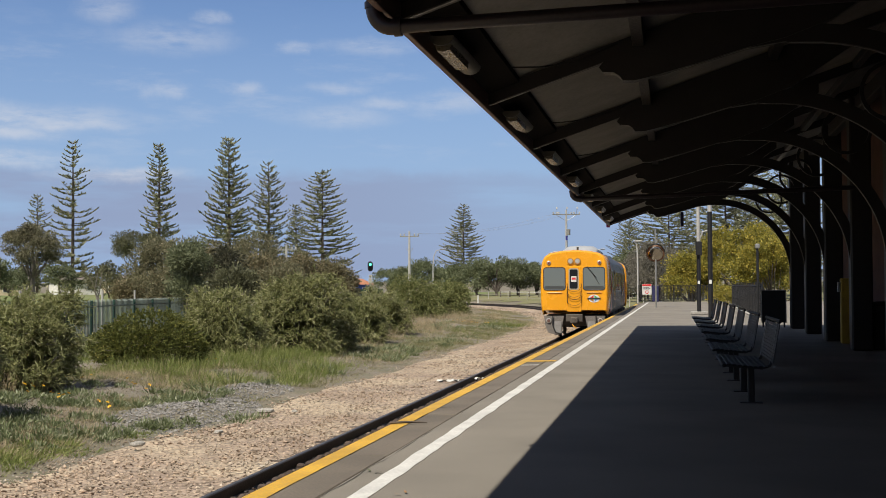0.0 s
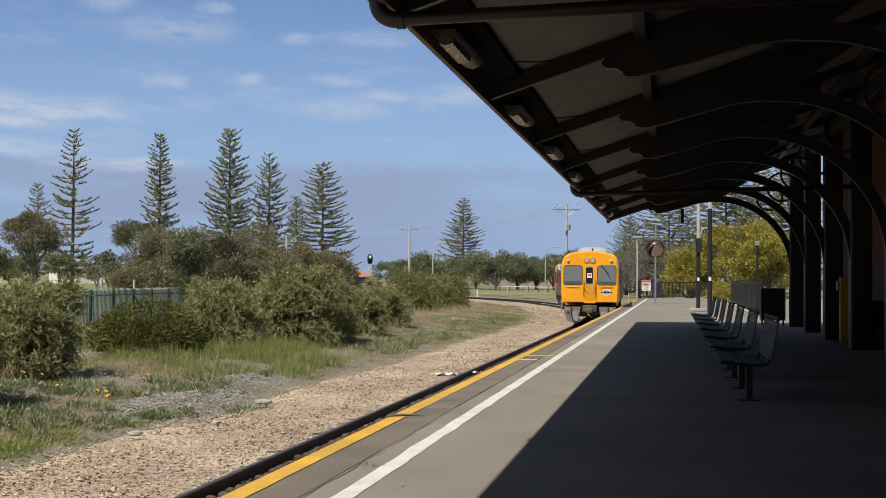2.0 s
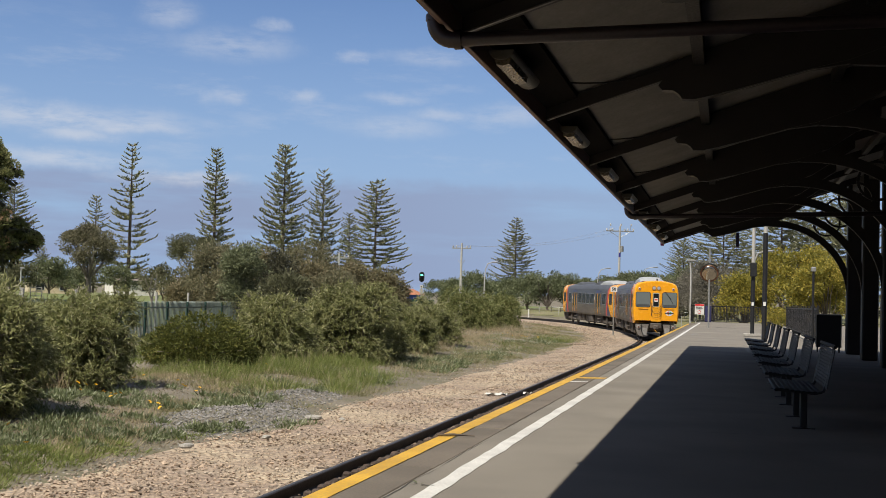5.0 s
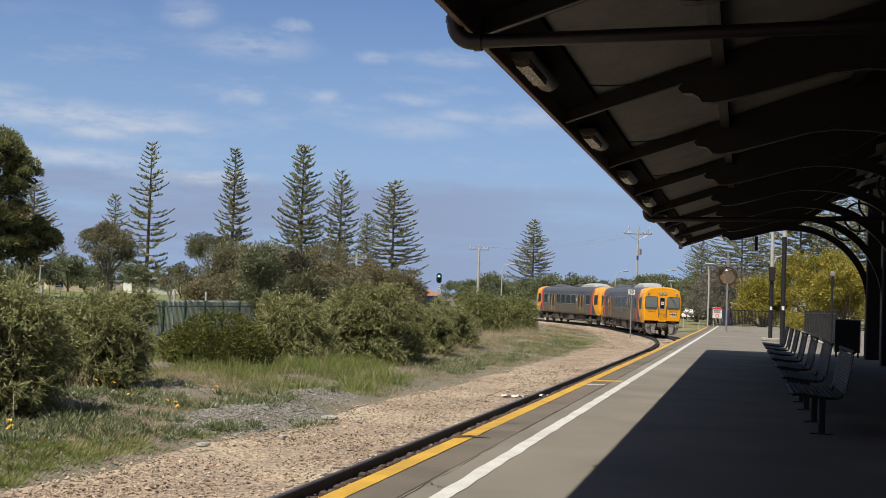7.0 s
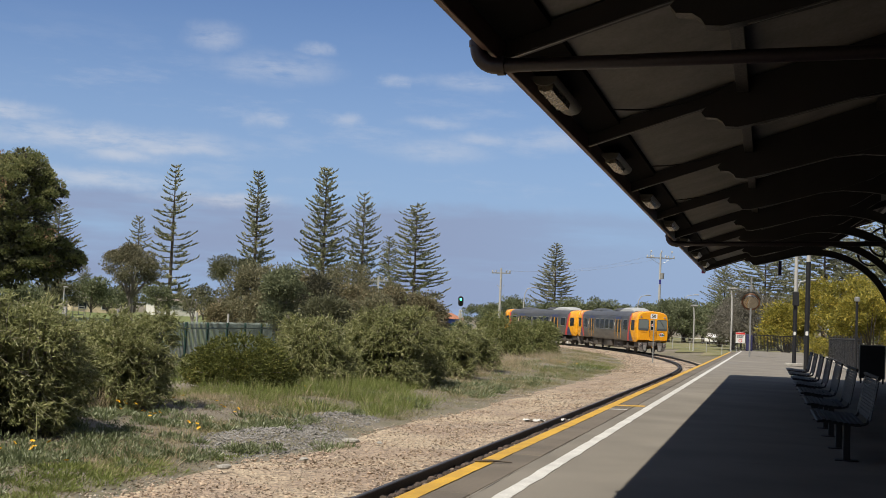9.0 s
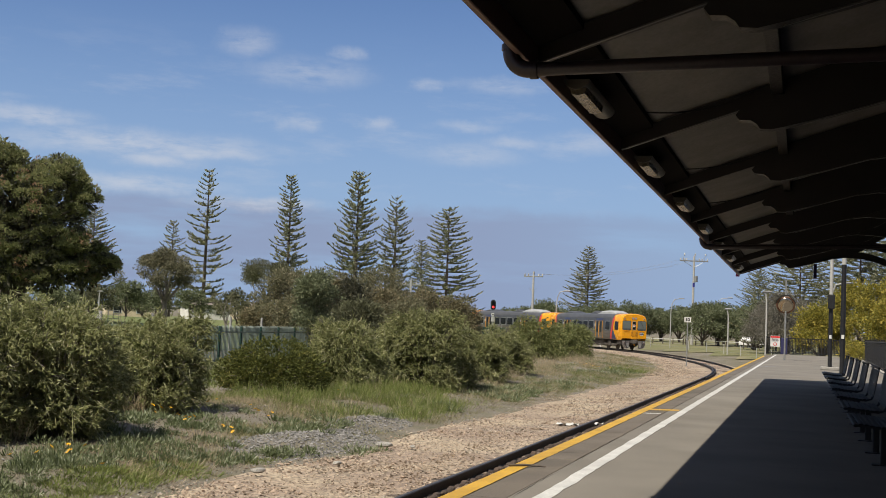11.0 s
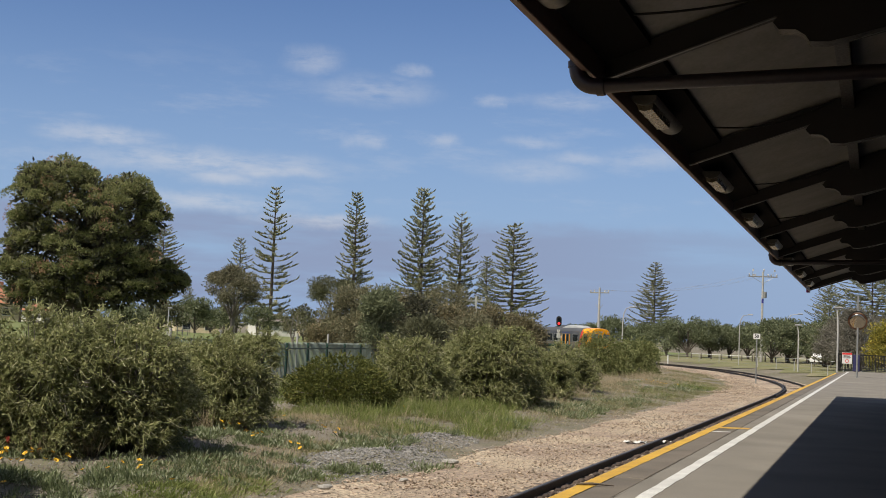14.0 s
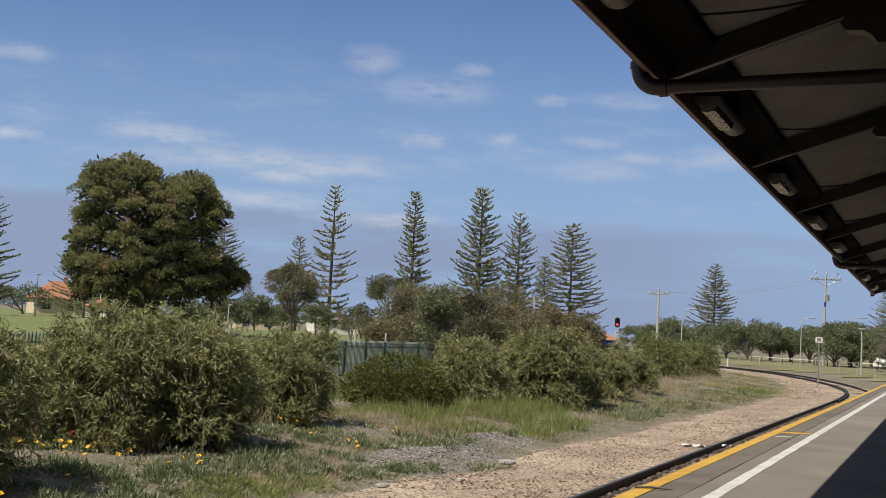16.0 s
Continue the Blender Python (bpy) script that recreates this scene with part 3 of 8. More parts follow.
def build_platform():
    s = Shape()
    s.box((COPING_X + 0.012, -30, -1.3), (26, PLATFORM_END, 0.0))
    structure("platform", s, ASPHALT, "grey asphalt railway platform with worn patches")
    f = Shape()
    f.prism([(EDGE_X + 0.08, -1.3), (COPING_X + 0.01, -1.3), (COPING_X + 0.01, -0.14), (EDGE_X + 0.08, -0.14)], -30, 90)
    structure("platform_wall", f, COPING_FACE, "stained concrete platform face")
    # straight strip of white paint, fraying at its rims, and the yellow edge line
    for name, x0, x1, y1, mat, lab, seed in (("white_line", -1.925, -1.80, 96.0, WHITE_LINE, "worn white painted safety line", 1), ("yellow_line", EDGE_X + 0.02, -2.41, 88.0, YELLOW_LINE, "worn yellow painted platform edge line", 2)):
        p = Shape()
        rows = []
        y = -6.0
        while y < y1:
            w0 = noise.noise(Vector((y * 1.7, seed * 9.0, 0))) * 0.018 + noise.noise(Vector((y * 9, seed * 3.0, 0))) * 0.008
            w1 = noise.noise(Vector((y * 1.9, seed * 5.0, 4))) * 0.018 + noise.noise(Vector((y * 9, seed * 4.0, 2))) * 0.008
            rows.append([(x0 + (w0 if seed == 1 else 0), y, 0.004), (x1 + w1 * (1.0 if seed == 1 else 0.35), y, 0.004)])
            y += 0.12 if y < 40 else 0.5
        p.grid(rows)
        structure(name, p, mat, lab)
    for nm, lab, mat, x0, y0, x1, y1, w in (("cross_line", "faded yellow cross line on the platform edge", YELLOW_LINE, -2.42, 20.45, -1.95, 20.65, 0.36), ("pale_mark", "short faded white mark on the platform edge", WHITE_LINE, -2.40, 19.5, -2.13, 19.6, 0.16),
                                            ("blue_mark", "short faded blue line across the platform", surface("faded_blue_paint", (0.16, 0.22, 0.36, 1), (0.20, 0.23, 0.30, 1), 0.7, fine=40), -1.75, 55.4, -0.90, 56.4, 0.16)):
        q = Shape()
        q.grid([[(x0 + (x1 - x0) * k / 8, y0 + (y1 - y0) * k / 8 + dy + noise.noise(Vector((k * 1.7, y0, dy))) * 0.012, 0.0045) for k in range(9)] for dy in (0.0, w)])
        structure(nm, q, mat, lab)

    def crack(pts, width, seed, gap=-0.25):
        """A ragged dark crack along pts, broken where it closes."""
        r = random.Random(seed)
        for (ax, ay), (bx, by) in zip(pts, pts[1:]):
            n = max(2, int(math.hypot(bx - ax, by - ay) / 0.09))
            ux, uy = (by - ay) / math.hypot(bx - ax, by - ay), -(bx - ax) / math.hypot(bx - ax, by - ay)
            row = []
            for k in range(n + 1):
                x, y = ax + (bx - ax) * k / n, ay + (by - ay) * k / n
                o = noise.noise(Vector((x * 1.3, y * 1.3, seed))) * 0.03 + noise.noise(Vector((x * 7, y * 7, seed))) * 0.012
                w = width * max(0.0, 0.55 + noise.noise(Vector((x * 2.1, y * 2.1, seed + 5.0))) - gap * 0.2)
                row.append(((x + ux * (o - w / 2), y + uy * (o - w / 2), 0.0035), (x + ux * (o + w / 2), y + uy * (o + w / 2), 0.0035)))
            j.grid([[p[0] for p in row], [p[1] for p in row]])

    j = Shape()
    crack([(-2.10, -4.0), (-2.08, 10.5), (-2.12, 17.8), (-2.115, 26.0), (-2.11, 60.0), (-2.12, 95.0)], 0.007, 1)
    for k, (y, x0, x1) in enumerate(((22.6, -1.80, 0.2), (16.2, -1.3, 0.9), (12.6, -0.9, 1.0), (30.8, -2.1, 2.5), (41.5, -2.1, 6.0), (53.5, -1.5, 6.0), (66.0, -2.1, 6.0), (79.0, -1.0, 6.0))):
        crack([(x0, y), ((x0 + x1) / 2, y + 0.05), (x1, y + 0.1)], 0.016 if y < 35 else 0.03, 10 + k)
    for k, (x, y) in enumerate(((-2.35, 12.6), (-2.30, 15.5), (-2.36, 27.0), (-2.28, 34.0))):
        crack([(x - 0.12, y), (x + 0.14, y + 0.1)], 0.02, 40 + k)
    structure("platform_crack", j, CRACK, "dark ragged cracks in the platform paving")
    c = Shape()
    c.box((-0.50, 74.9, -0.02), (0.60, 75.9, 0.006), 0.003)
    structure("service_cover", c, COPING_FACE, "dark rectangle on the platform paving")


build_platform()


def copings():
    root = thing("platform_edge", "row of worn concrete coping slabs along the platform edge", "platform edge", kind="structure")
    rng = random.Random(8)
    meshes = []
    for k in range(5):
        s = Shape()
        s.box((EDGE_X, 0.003, -0.14), (COPING_X, 2.997, 0.0), 0.006 + 0.002 * k)
        meshes.append(s.mesh("coping_slab", False))
    for i in range(36):
        ob = part("coping_slab", meshes[rng.randrange(5)], COPING, root)
        ob.location = (rng.uniform(-0.004, 0.004), -15 + 3.0 * i, rng.uniform(-0.003, 0.002))
    return root


copings()


# ---- the canopy ----
# frames behind the camera are unseen, added to cut skylight on the platform
FRAMES_Y = [37.2 - 4.12 * k for k in range(16)]
EAVE_X, EAVE_Z, SLOPE, POST_X, RIDGE_X, ROOF_END = -1.86, 3.10, 0.335, 3.62, 6.6, 37.5


def roof_z(x):
    return EAVE_Z + (x - EAVE_X) * SLOPE


def build_canopy():
    top = thing("platform_canopy", "dark timber platform canopy with curved brackets and grey roof sheets", "canopy", kind="structure")
    # corrugated sheets
    y0, y1 = FRAMES_Y[-1] - 2.0, ROOF_END
    n = int((y1 - y0) / 0.0385)
    rows = []
    for x in (EAVE_X - 0.05, 2.0, RIDGE_X):
        rows.append([(x, y0 + (y1 - y0) * i / n, roof_z(x) + 0.235 + (0.009 if i % 2 else -0.009)) for i in range(n + 1)])
    s = Shape()
    s.grid(rows)
    upper = Shape()
    upper.grid([[(x, y, roof_z(x) + 0.262) for y in (y0, y1)] for x in (EAVE_X - 0.05, RIDGE_X)])
    part("roof_sheet", s, ROOF_SHEET, top, "grey corrugated roof lining", smooth=False)
    part("roof_cover", upper, ROOF_SHEET, top, smooth=False)
    far = Shape()
    far.grid([[(RIDGE_X + d * 6.0, y, roof_z(RIDGE_X) + 0.235 - d * 1.6) for y in (y0, y1)] for d in (0, 1)])
    part("rear_roof", far, ROOF_SHEET, top, "rear slope of the roof", smooth=False)
    # eaves beam with fascia and gutter
    b = Shape()
    b.box((EAVE_X - 0.03, y0, EAVE_Z + 0.0), (EAVE_X + 0.02, y1, EAVE_Z + 0.25), 0.006)
    part("fascia", b, FASCIA, top, "red-brown fascia board")
    b = Shape()
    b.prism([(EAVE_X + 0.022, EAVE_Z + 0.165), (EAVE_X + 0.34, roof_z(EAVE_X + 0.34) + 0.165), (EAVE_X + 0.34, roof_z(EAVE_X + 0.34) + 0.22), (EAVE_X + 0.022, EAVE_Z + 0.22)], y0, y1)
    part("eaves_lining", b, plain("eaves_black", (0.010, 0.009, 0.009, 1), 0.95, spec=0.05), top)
    gut = Shape()
    gut.strip([(EAVE_X - 0.085, y0, EAVE_Z + 0.19), (EAVE_X - 0.085, y1, EAVE_Z + 0.19)], 0.10, 0.09, side=(1, 0, 0))
    part("gutter", gut, PIPE, top, "dark maroon gutter")
    end = Shape()
    end.prism([(EAVE_X - 0.02, roof_z(EAVE_X) + 0.02), (RIDGE_X, roof_z(RIDGE_X) + 0.02), (RIDGE_X, roof_z(RIDGE_X) + 0.25), (EAVE_X - 0.02, roof_z(EAVE_X) + 0.25)], ROOF_END - 0.02, ROOF_END + 0.03)
    # lens colour fringing put into the fascia end as magenta
    tip = Shape().box((EAVE_X - 0.10, ROOF_END - 0.04, EAVE_Z - 0.03), (EAVE_X + 0.01, ROOF_END + 0.04, EAVE_Z + 0.22), 0.01)
    part("fascia_end", tip, plain("lens_fringe_magenta", (0.20, 0.02, 0.10, 1), 0.6), top, "end of the fascia coloured purplish red for lens fringing")
    part("barge_board", end, TIMBER_RED, top, "maroon barge board")
    # purlins
    for x in (-0.30, 1.35, 3.0, 4.6):
        b = Shape()
        b.box((x - 0.06, y0, roof_z(x) + 0.08), (x + 0.06, y1, roof_z(x) + 0.222), 0.006)
        part("purlin", b, TIMBER_DARK, top, "dark painted purlin")
    # frames: rafter, lower timber with an ogee end, arched bracket, ring, post
    for k, y in enumerate(FRAMES_Y):
        r = Shape()
        r.prism([(EAVE_X + 0.02, roof_z(EAVE_X) + 0.055), (RIDGE_X, roof_z(RIDGE_X) + 0.055), (RIDGE_X, roof_z(RIDGE_X) + 0.215), (EAVE_X + 0.02, roof_z(EAVE_X) + 0.215)], y - 0.055, y + 0.055)
        rafter = part("rafter", r, TIMBER_DARK, top)
        # pale strip stands in for light caught on the rafter's lower edge
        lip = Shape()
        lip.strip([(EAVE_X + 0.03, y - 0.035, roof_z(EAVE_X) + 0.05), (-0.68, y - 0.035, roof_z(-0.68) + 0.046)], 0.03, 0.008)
        part("edge_strip", lip, EDGE_HIGHLIGHT, rafter, "thin pale strip coloured as a lit lower edge")
        low = Shape()
        z = roof_z(-0.62)
        low.prism([(-0.66, z + 0.03), (-0.70, z - 0.02), (-0.66, z - 0.07), (-0.55, z - 0.075), (-0.49, z - 0.115), (-0.46, z - 0.16), (-0.34, z - 0.165), (-0.2, z - 0.135), (0.23, 3.49), (0.76, 3.64),
                   (1.15, 3.73), (1.6, 3.90), (2.4, 4.43), (2.4, roof_z(2.4) + 0.05), (-0.6, z + 0.06)], y - 0.075, y + 0.075)
        bolster = part("bolster", low, TIMBER_DARK, top, "lower timber with a shaped end")
        # the same painted highlight under the lower timber
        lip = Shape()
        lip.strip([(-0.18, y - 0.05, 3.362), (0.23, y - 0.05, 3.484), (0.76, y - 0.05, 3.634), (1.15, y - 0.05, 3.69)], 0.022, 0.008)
        part("edge_strip", lip, EDGE_HIGHLIGHT, bolster)
        bend = [radians(90 * i / 20) for i in range(21)]
        arch = [(0.80, y, 3.735), (1.10, y, 3.775)] + [(1.33 + 2.19 * math.sin(a), y, 1.58 + 2.19 * math.cos(a)) for a in bend] + [(3.52, y, 1.05)]
        bracket = part("arched_bracket", Shape().strip(arch, 0.11, 0.18), TIMBER_DARK, top, "dark curved timber bracket")
        # highlight along the arch, drawn as a pale strip
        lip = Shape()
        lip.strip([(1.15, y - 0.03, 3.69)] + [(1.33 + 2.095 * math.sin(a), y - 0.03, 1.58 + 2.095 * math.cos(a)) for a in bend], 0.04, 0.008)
        part("edge_strip", lip, EDGE_HIGHLIGHT, bracket, "thin pale strip coloured as the lit edge of the bracket")
        ring = Shape()
        ring.strip([(2.84 + 0.37 * math.cos(a), y, 3.80 + 0.37 * math.sin(a)) for a in [2 * math.pi * i / 24 for i in range(25)]], 0.05, 0.05)
        part("bracket_ring", ring, BLACK_STEEL, top, "iron ring in the bracket")
        post = Shape()
        post.box((POST_X - 0.20, y - 0.20, 0), (POST_X + 0.20, y + 0.20, roof_z(POST_X)), 0.03)
        part("post", post, TIMBER_DARK, top, "dark square canopy post")
    beam = Shape()
    beam.box((POST_X - 0.09, y0, roof_z(POST_X) - 0.28), (POST_X + 0.09, y1, roof_z(POST_X)), 0.01)
    part("post_beam", beam, TIMBER_DARK, top)
    for yy in (7.85, 24.2, -1.5):
        d = Shape()
        x, z = EAVE_X - 0.065, EAVE_Z - 0.10
        elbow = [(x + 0.13 - 0.13 * math.cos(a), yy, z + 0.13 - 0.13 * math.sin(a)) for a in [radians(90 * i / 8) for i in range(9)]]
        d.tube([(x, yy, z + 0.30), (x, yy, z + 0.20)] + elbow + [(x + 0.3, yy, z + 0.004), (POST_X - 0.2, yy, z + 0.13)], [0.052] * 2 + [0.056] * 9 + [0.046] * 2, 16)
        pipe = part("downpipe", d, PIPE, top, "maroon downpipe crossing under the canopy")
        c = Shape()
        c.tube([(x, yy, z + 0.13), (x, yy, z + 0.17)], 0.064, 16)
        part("pipe_collar", c, PIPE, pipe)
        c = Shape()
        c.tube([(x + 0.14, yy, z), (x + 0.19, yy, z + 0.001)], 0.066, 16)
        part("pipe_collar", c, PIPE, pipe)
    for k, y in enumerate(FRAMES_Y[4:9]):
        sag = 0.05 + 0.02 * (k % 3)
        wire = [(EAVE_X + 0.35 + 1.05 * i / 8, y - 0.75 + 0.66 * i / 8, roof_z(EAVE_X + 0.35 + 1.05 * i / 8) + 0.19 - sag * math.sin(math.pi * i / 8)) for i in range(9)]
        part("cable", Shape().tube(wire, 0.009, 6), BLACK, top, "black cable hanging from the roof lining")
    return top


build_canopy()


def canopy_lamp():
    lamp = thing("fluorescent_lamp", "dull grey fluorescent batten under the canopy edge", "lamp", "lamps under the canopy")
    b = Shape()
    b.prism([(0.10 * math.cos(a), -0.075 * math.sin(a)) for a in [math.pi * i / 10 for i in range(11)]], -0.68, 0.68)
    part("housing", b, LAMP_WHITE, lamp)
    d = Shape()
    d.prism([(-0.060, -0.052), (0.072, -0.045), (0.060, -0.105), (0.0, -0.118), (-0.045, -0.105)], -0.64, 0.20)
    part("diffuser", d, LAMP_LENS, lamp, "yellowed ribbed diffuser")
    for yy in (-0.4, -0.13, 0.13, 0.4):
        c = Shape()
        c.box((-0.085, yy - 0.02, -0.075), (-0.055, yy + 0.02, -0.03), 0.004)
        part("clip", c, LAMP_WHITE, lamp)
    return lamp


def build_lamps():
    first = canopy_lamp()
    ys = [y + 1.55 for y in FRAMES_Y[1:]]
    for i, y in enumerate(ys):
        m = pose(EAVE_X + 0.13, y, EAVE_Z + 0.12, 0, 0, 0)
        if i == 0:
            first.matrix_basis = m
        else:
            copy_thing(first, m)


build_lamps()


def build_station():
    s = Shape()
    s.box((4.15, -30, 0), (4.45, 31.4, 5.5))
    structure("wall_station", s, BRICK_RED, "red-brown station building wall in shade")
    s = Shape()
    s.box((4.45, 31.1, 0), (14, 31.4, 5.5))
    structure("wall_station_end", s, BRICK_RED, "red-brown end wall of the station building")
    # unseen wall added behind the camera to keep skylight out
    s = Shape()
    s.box((-1.9, -30.3, 0), (4.45, -30.0, 6.0))
    structure("wall_behind", s, BRICK_RED, "unseen wall added to close the canopy behind the camera")
    for y in (0.5, 9.7, 18.9):
        d = thing("station_door", "closed maroon panelled station door in shade", "door", "doors of the station wall", at=pose(4.1, y, 0), kind="structure")
        part("leaf", Shape().box((0.0, -0.5, 0.01), (0.045, 0.5, 2.1), 0.008), TIMBER_RED, d)
        part("frame", Shape().strip([(0.02, -0.56, 0), (0.02, -0.56, 2.17), (0.02, 0.56, 2.17), (0.02, 0.56, 0)], 0.06, 0.1, side=(1, 0, 0)), TIMBER_DARK, d)


build_station()


# ---- the railcar ----
T_YELLOW = surface("railcar_yellow_paint", (0.74, 0.325, 0.012, 1), (0.69, 0.295, 0.011, 1), 0.25, scale=0.6, fine=2.5, bump=0.0, stain=0.03, world_space=False)
T_GREY = surface("railcar_fluted_steel", (0.142, 0.125, 0.103, 1), (0.103, 0.091, 0.077, 1), 0.55, 0.1, scale=0.8, fine=14, bump=0.05, stain=0.15, world_space=False, stretch=(1, 1, 5))
T_ROOF = surface("railcar_roof_grey", (0.085, 0.088, 0.096, 1), (0.065, 0.067, 0.073, 1), 0.5, 0.1, scale=1.0, fine=16, bump=0.05, stain=0.2, world_space=False)
T_POD = surface("railcar_roof_unit", (0.40, 0.405, 0.405, 1), (0.33, 0.337, 0.337, 1), 0.45, 0.1, scale=1.0, fine=16, bump=0.04, stain=0.12, world_space=False)
T_UNDER = surface("railcar_underframe", (0.095, 0.080, 0.066, 1), (0.055, 0.047, 0.040, 1), 0.8, scale=2.5, fine=25, bump=0.2, world_space=False)
T_PILOT = surface("railcar_pilot_grey", (0.165, 0.148, 0.134, 1), (0.12, 0.108, 0.098, 1), 0.7, scale=2.5, fine=25, bump=0.1, world_space=False)
T_RED, T_BLUE = plain("railcar_red", (0.50, 0.035, 0.03, 1), 0.35), plain("railcar_blue", (0.03, 0.038, 0.10, 1), 0.35)
T_GLASS = plain("railcar_window_glass", (0.012, 0.014, 0.016, 1), 0.16, 0.0, spec=0.22)
# pale base stands in for reflected sky and light inside the cab
T_FRONT = plain("cab_glass_painted_reflection", (0.13, 0.15, 0.15, 1), 0.06, 0.0, spec=0.6)
T_DASH, T_SEAL, T_LAMPBOX = plain("driver_desk_grey", (0.06, 0.065, 0.065, 1), 0.3), plain("window_surround_grey", (0.30, 0.28, 0.22, 1), 0.5), plain("headlamp_surround", (0.36, 0.16, 0.02, 1), 0.4)
GREEN_MARK, BLUE_MARK = plain("emblem_green", (0.05, 0.30, 0.12, 1), 0.5), plain("emblem_blue", (0.08, 0.22, 0.50, 1), 0.5)
T_BAND = surface("railcar_window_band", (0.075, 0.078, 0.088, 1), (0.058, 0.06, 0.068, 1), 0.35, 0.1, scale=0.8, fine=14, bump=0.03, stain=0.12, world_space=False)
T_RUBBER = plain("window_rubber", (0.02, 0.02, 0.02, 1), 0.7)
T_CHROME = plain("lamp_reflector", (0.42, 0.41, 0.39, 1), 0.4, 0.6)
T_LENS = plain("lamp_clear_glass", (0.62, 0.58, 0.52, 1), 0.15, 0.5)
T_LOWLENS = plain("low_lamp_lens", (0.13, 0.075, 0.06, 1), 0.3)
T_REDLENS = plain("tail_lamp_lens", (0.20, 0.05, 0.045, 1), 0.3)

HALF_L = 11.05
SECTION = [(1.37, 1.02), (1.435, 1.22), (1.475, 1.7), (1.475, 2.55), (1.455, 3.0), (1.41, 3.30), (1.30, 3.54), (1.05, 3.69), (0.60, 3.78), (0.0, 3.82)]


def side_x(z):
    for (x0, z0), (x1, z1) in zip(SECTION, SECTION[1:]):
        if z0 <= z <= z1:
            return x0 + (x1 - x0) * (z - z0) / (z1 - z0)
    return SECTION[0][0]


def nose(d):
    """Width factor and roof drop at d metres from the end of the car."""
    k = min(d / 0.42, 1.0)
    w = 0.925 + 0.075 * math.sqrt(max(1 - (1 - k) ** 2, 0))
    return w, 0.085 * (1 - k) ** 2


def ring_at(y):
    d = HALF_L - abs(y)
    w, drop = nose(d)
    sill = 1.02 + 0.20 * (1 - min(d / 0.30, 1.0)) ** 2
    pts = [(x * w, y, max(z - drop * max(z - 2.4, 0) / 1.4, sill)) for x, z in SECTION]
    return pts + [(-x, yy, z) for x, yy, z in reversed(pts[:-1])]


def car_skin(ys, cap_first=False, cap_last=False):
    s = Shape()
    rows = [ring_at(y) for y in ys]
    s.grid(rows)
    n = len(rows[0])
    for flag, r in ((cap_first, 0), (cap_last, len(rows) - 1)):
        if flag:
            c = [tuple(p) for p in rows[r]]
            s.add(c, [tuple(range(n))])
    # floor
    s.add([rows[0][0], rows[-1][0], rows[-1][-1], rows[0][-1]], [(0, 1, 2, 3)])
    return s


def side_panel(y_of, z0, z1, sgn, off=0.006, n=8):
    """A thin skin that follows the car's side: y_of(z) gives its two ends at that height."""
    s = Shape()
    rows = []
    for i in range(n + 1):
        z = z0 + (z1 - z0) * i / n
        a, b = y_of(z)
        rows.append([(sgn * (side_x(z) + off), a + (b - a) * k / 2, z) for k in range(3)])
    return s.grid(rows)


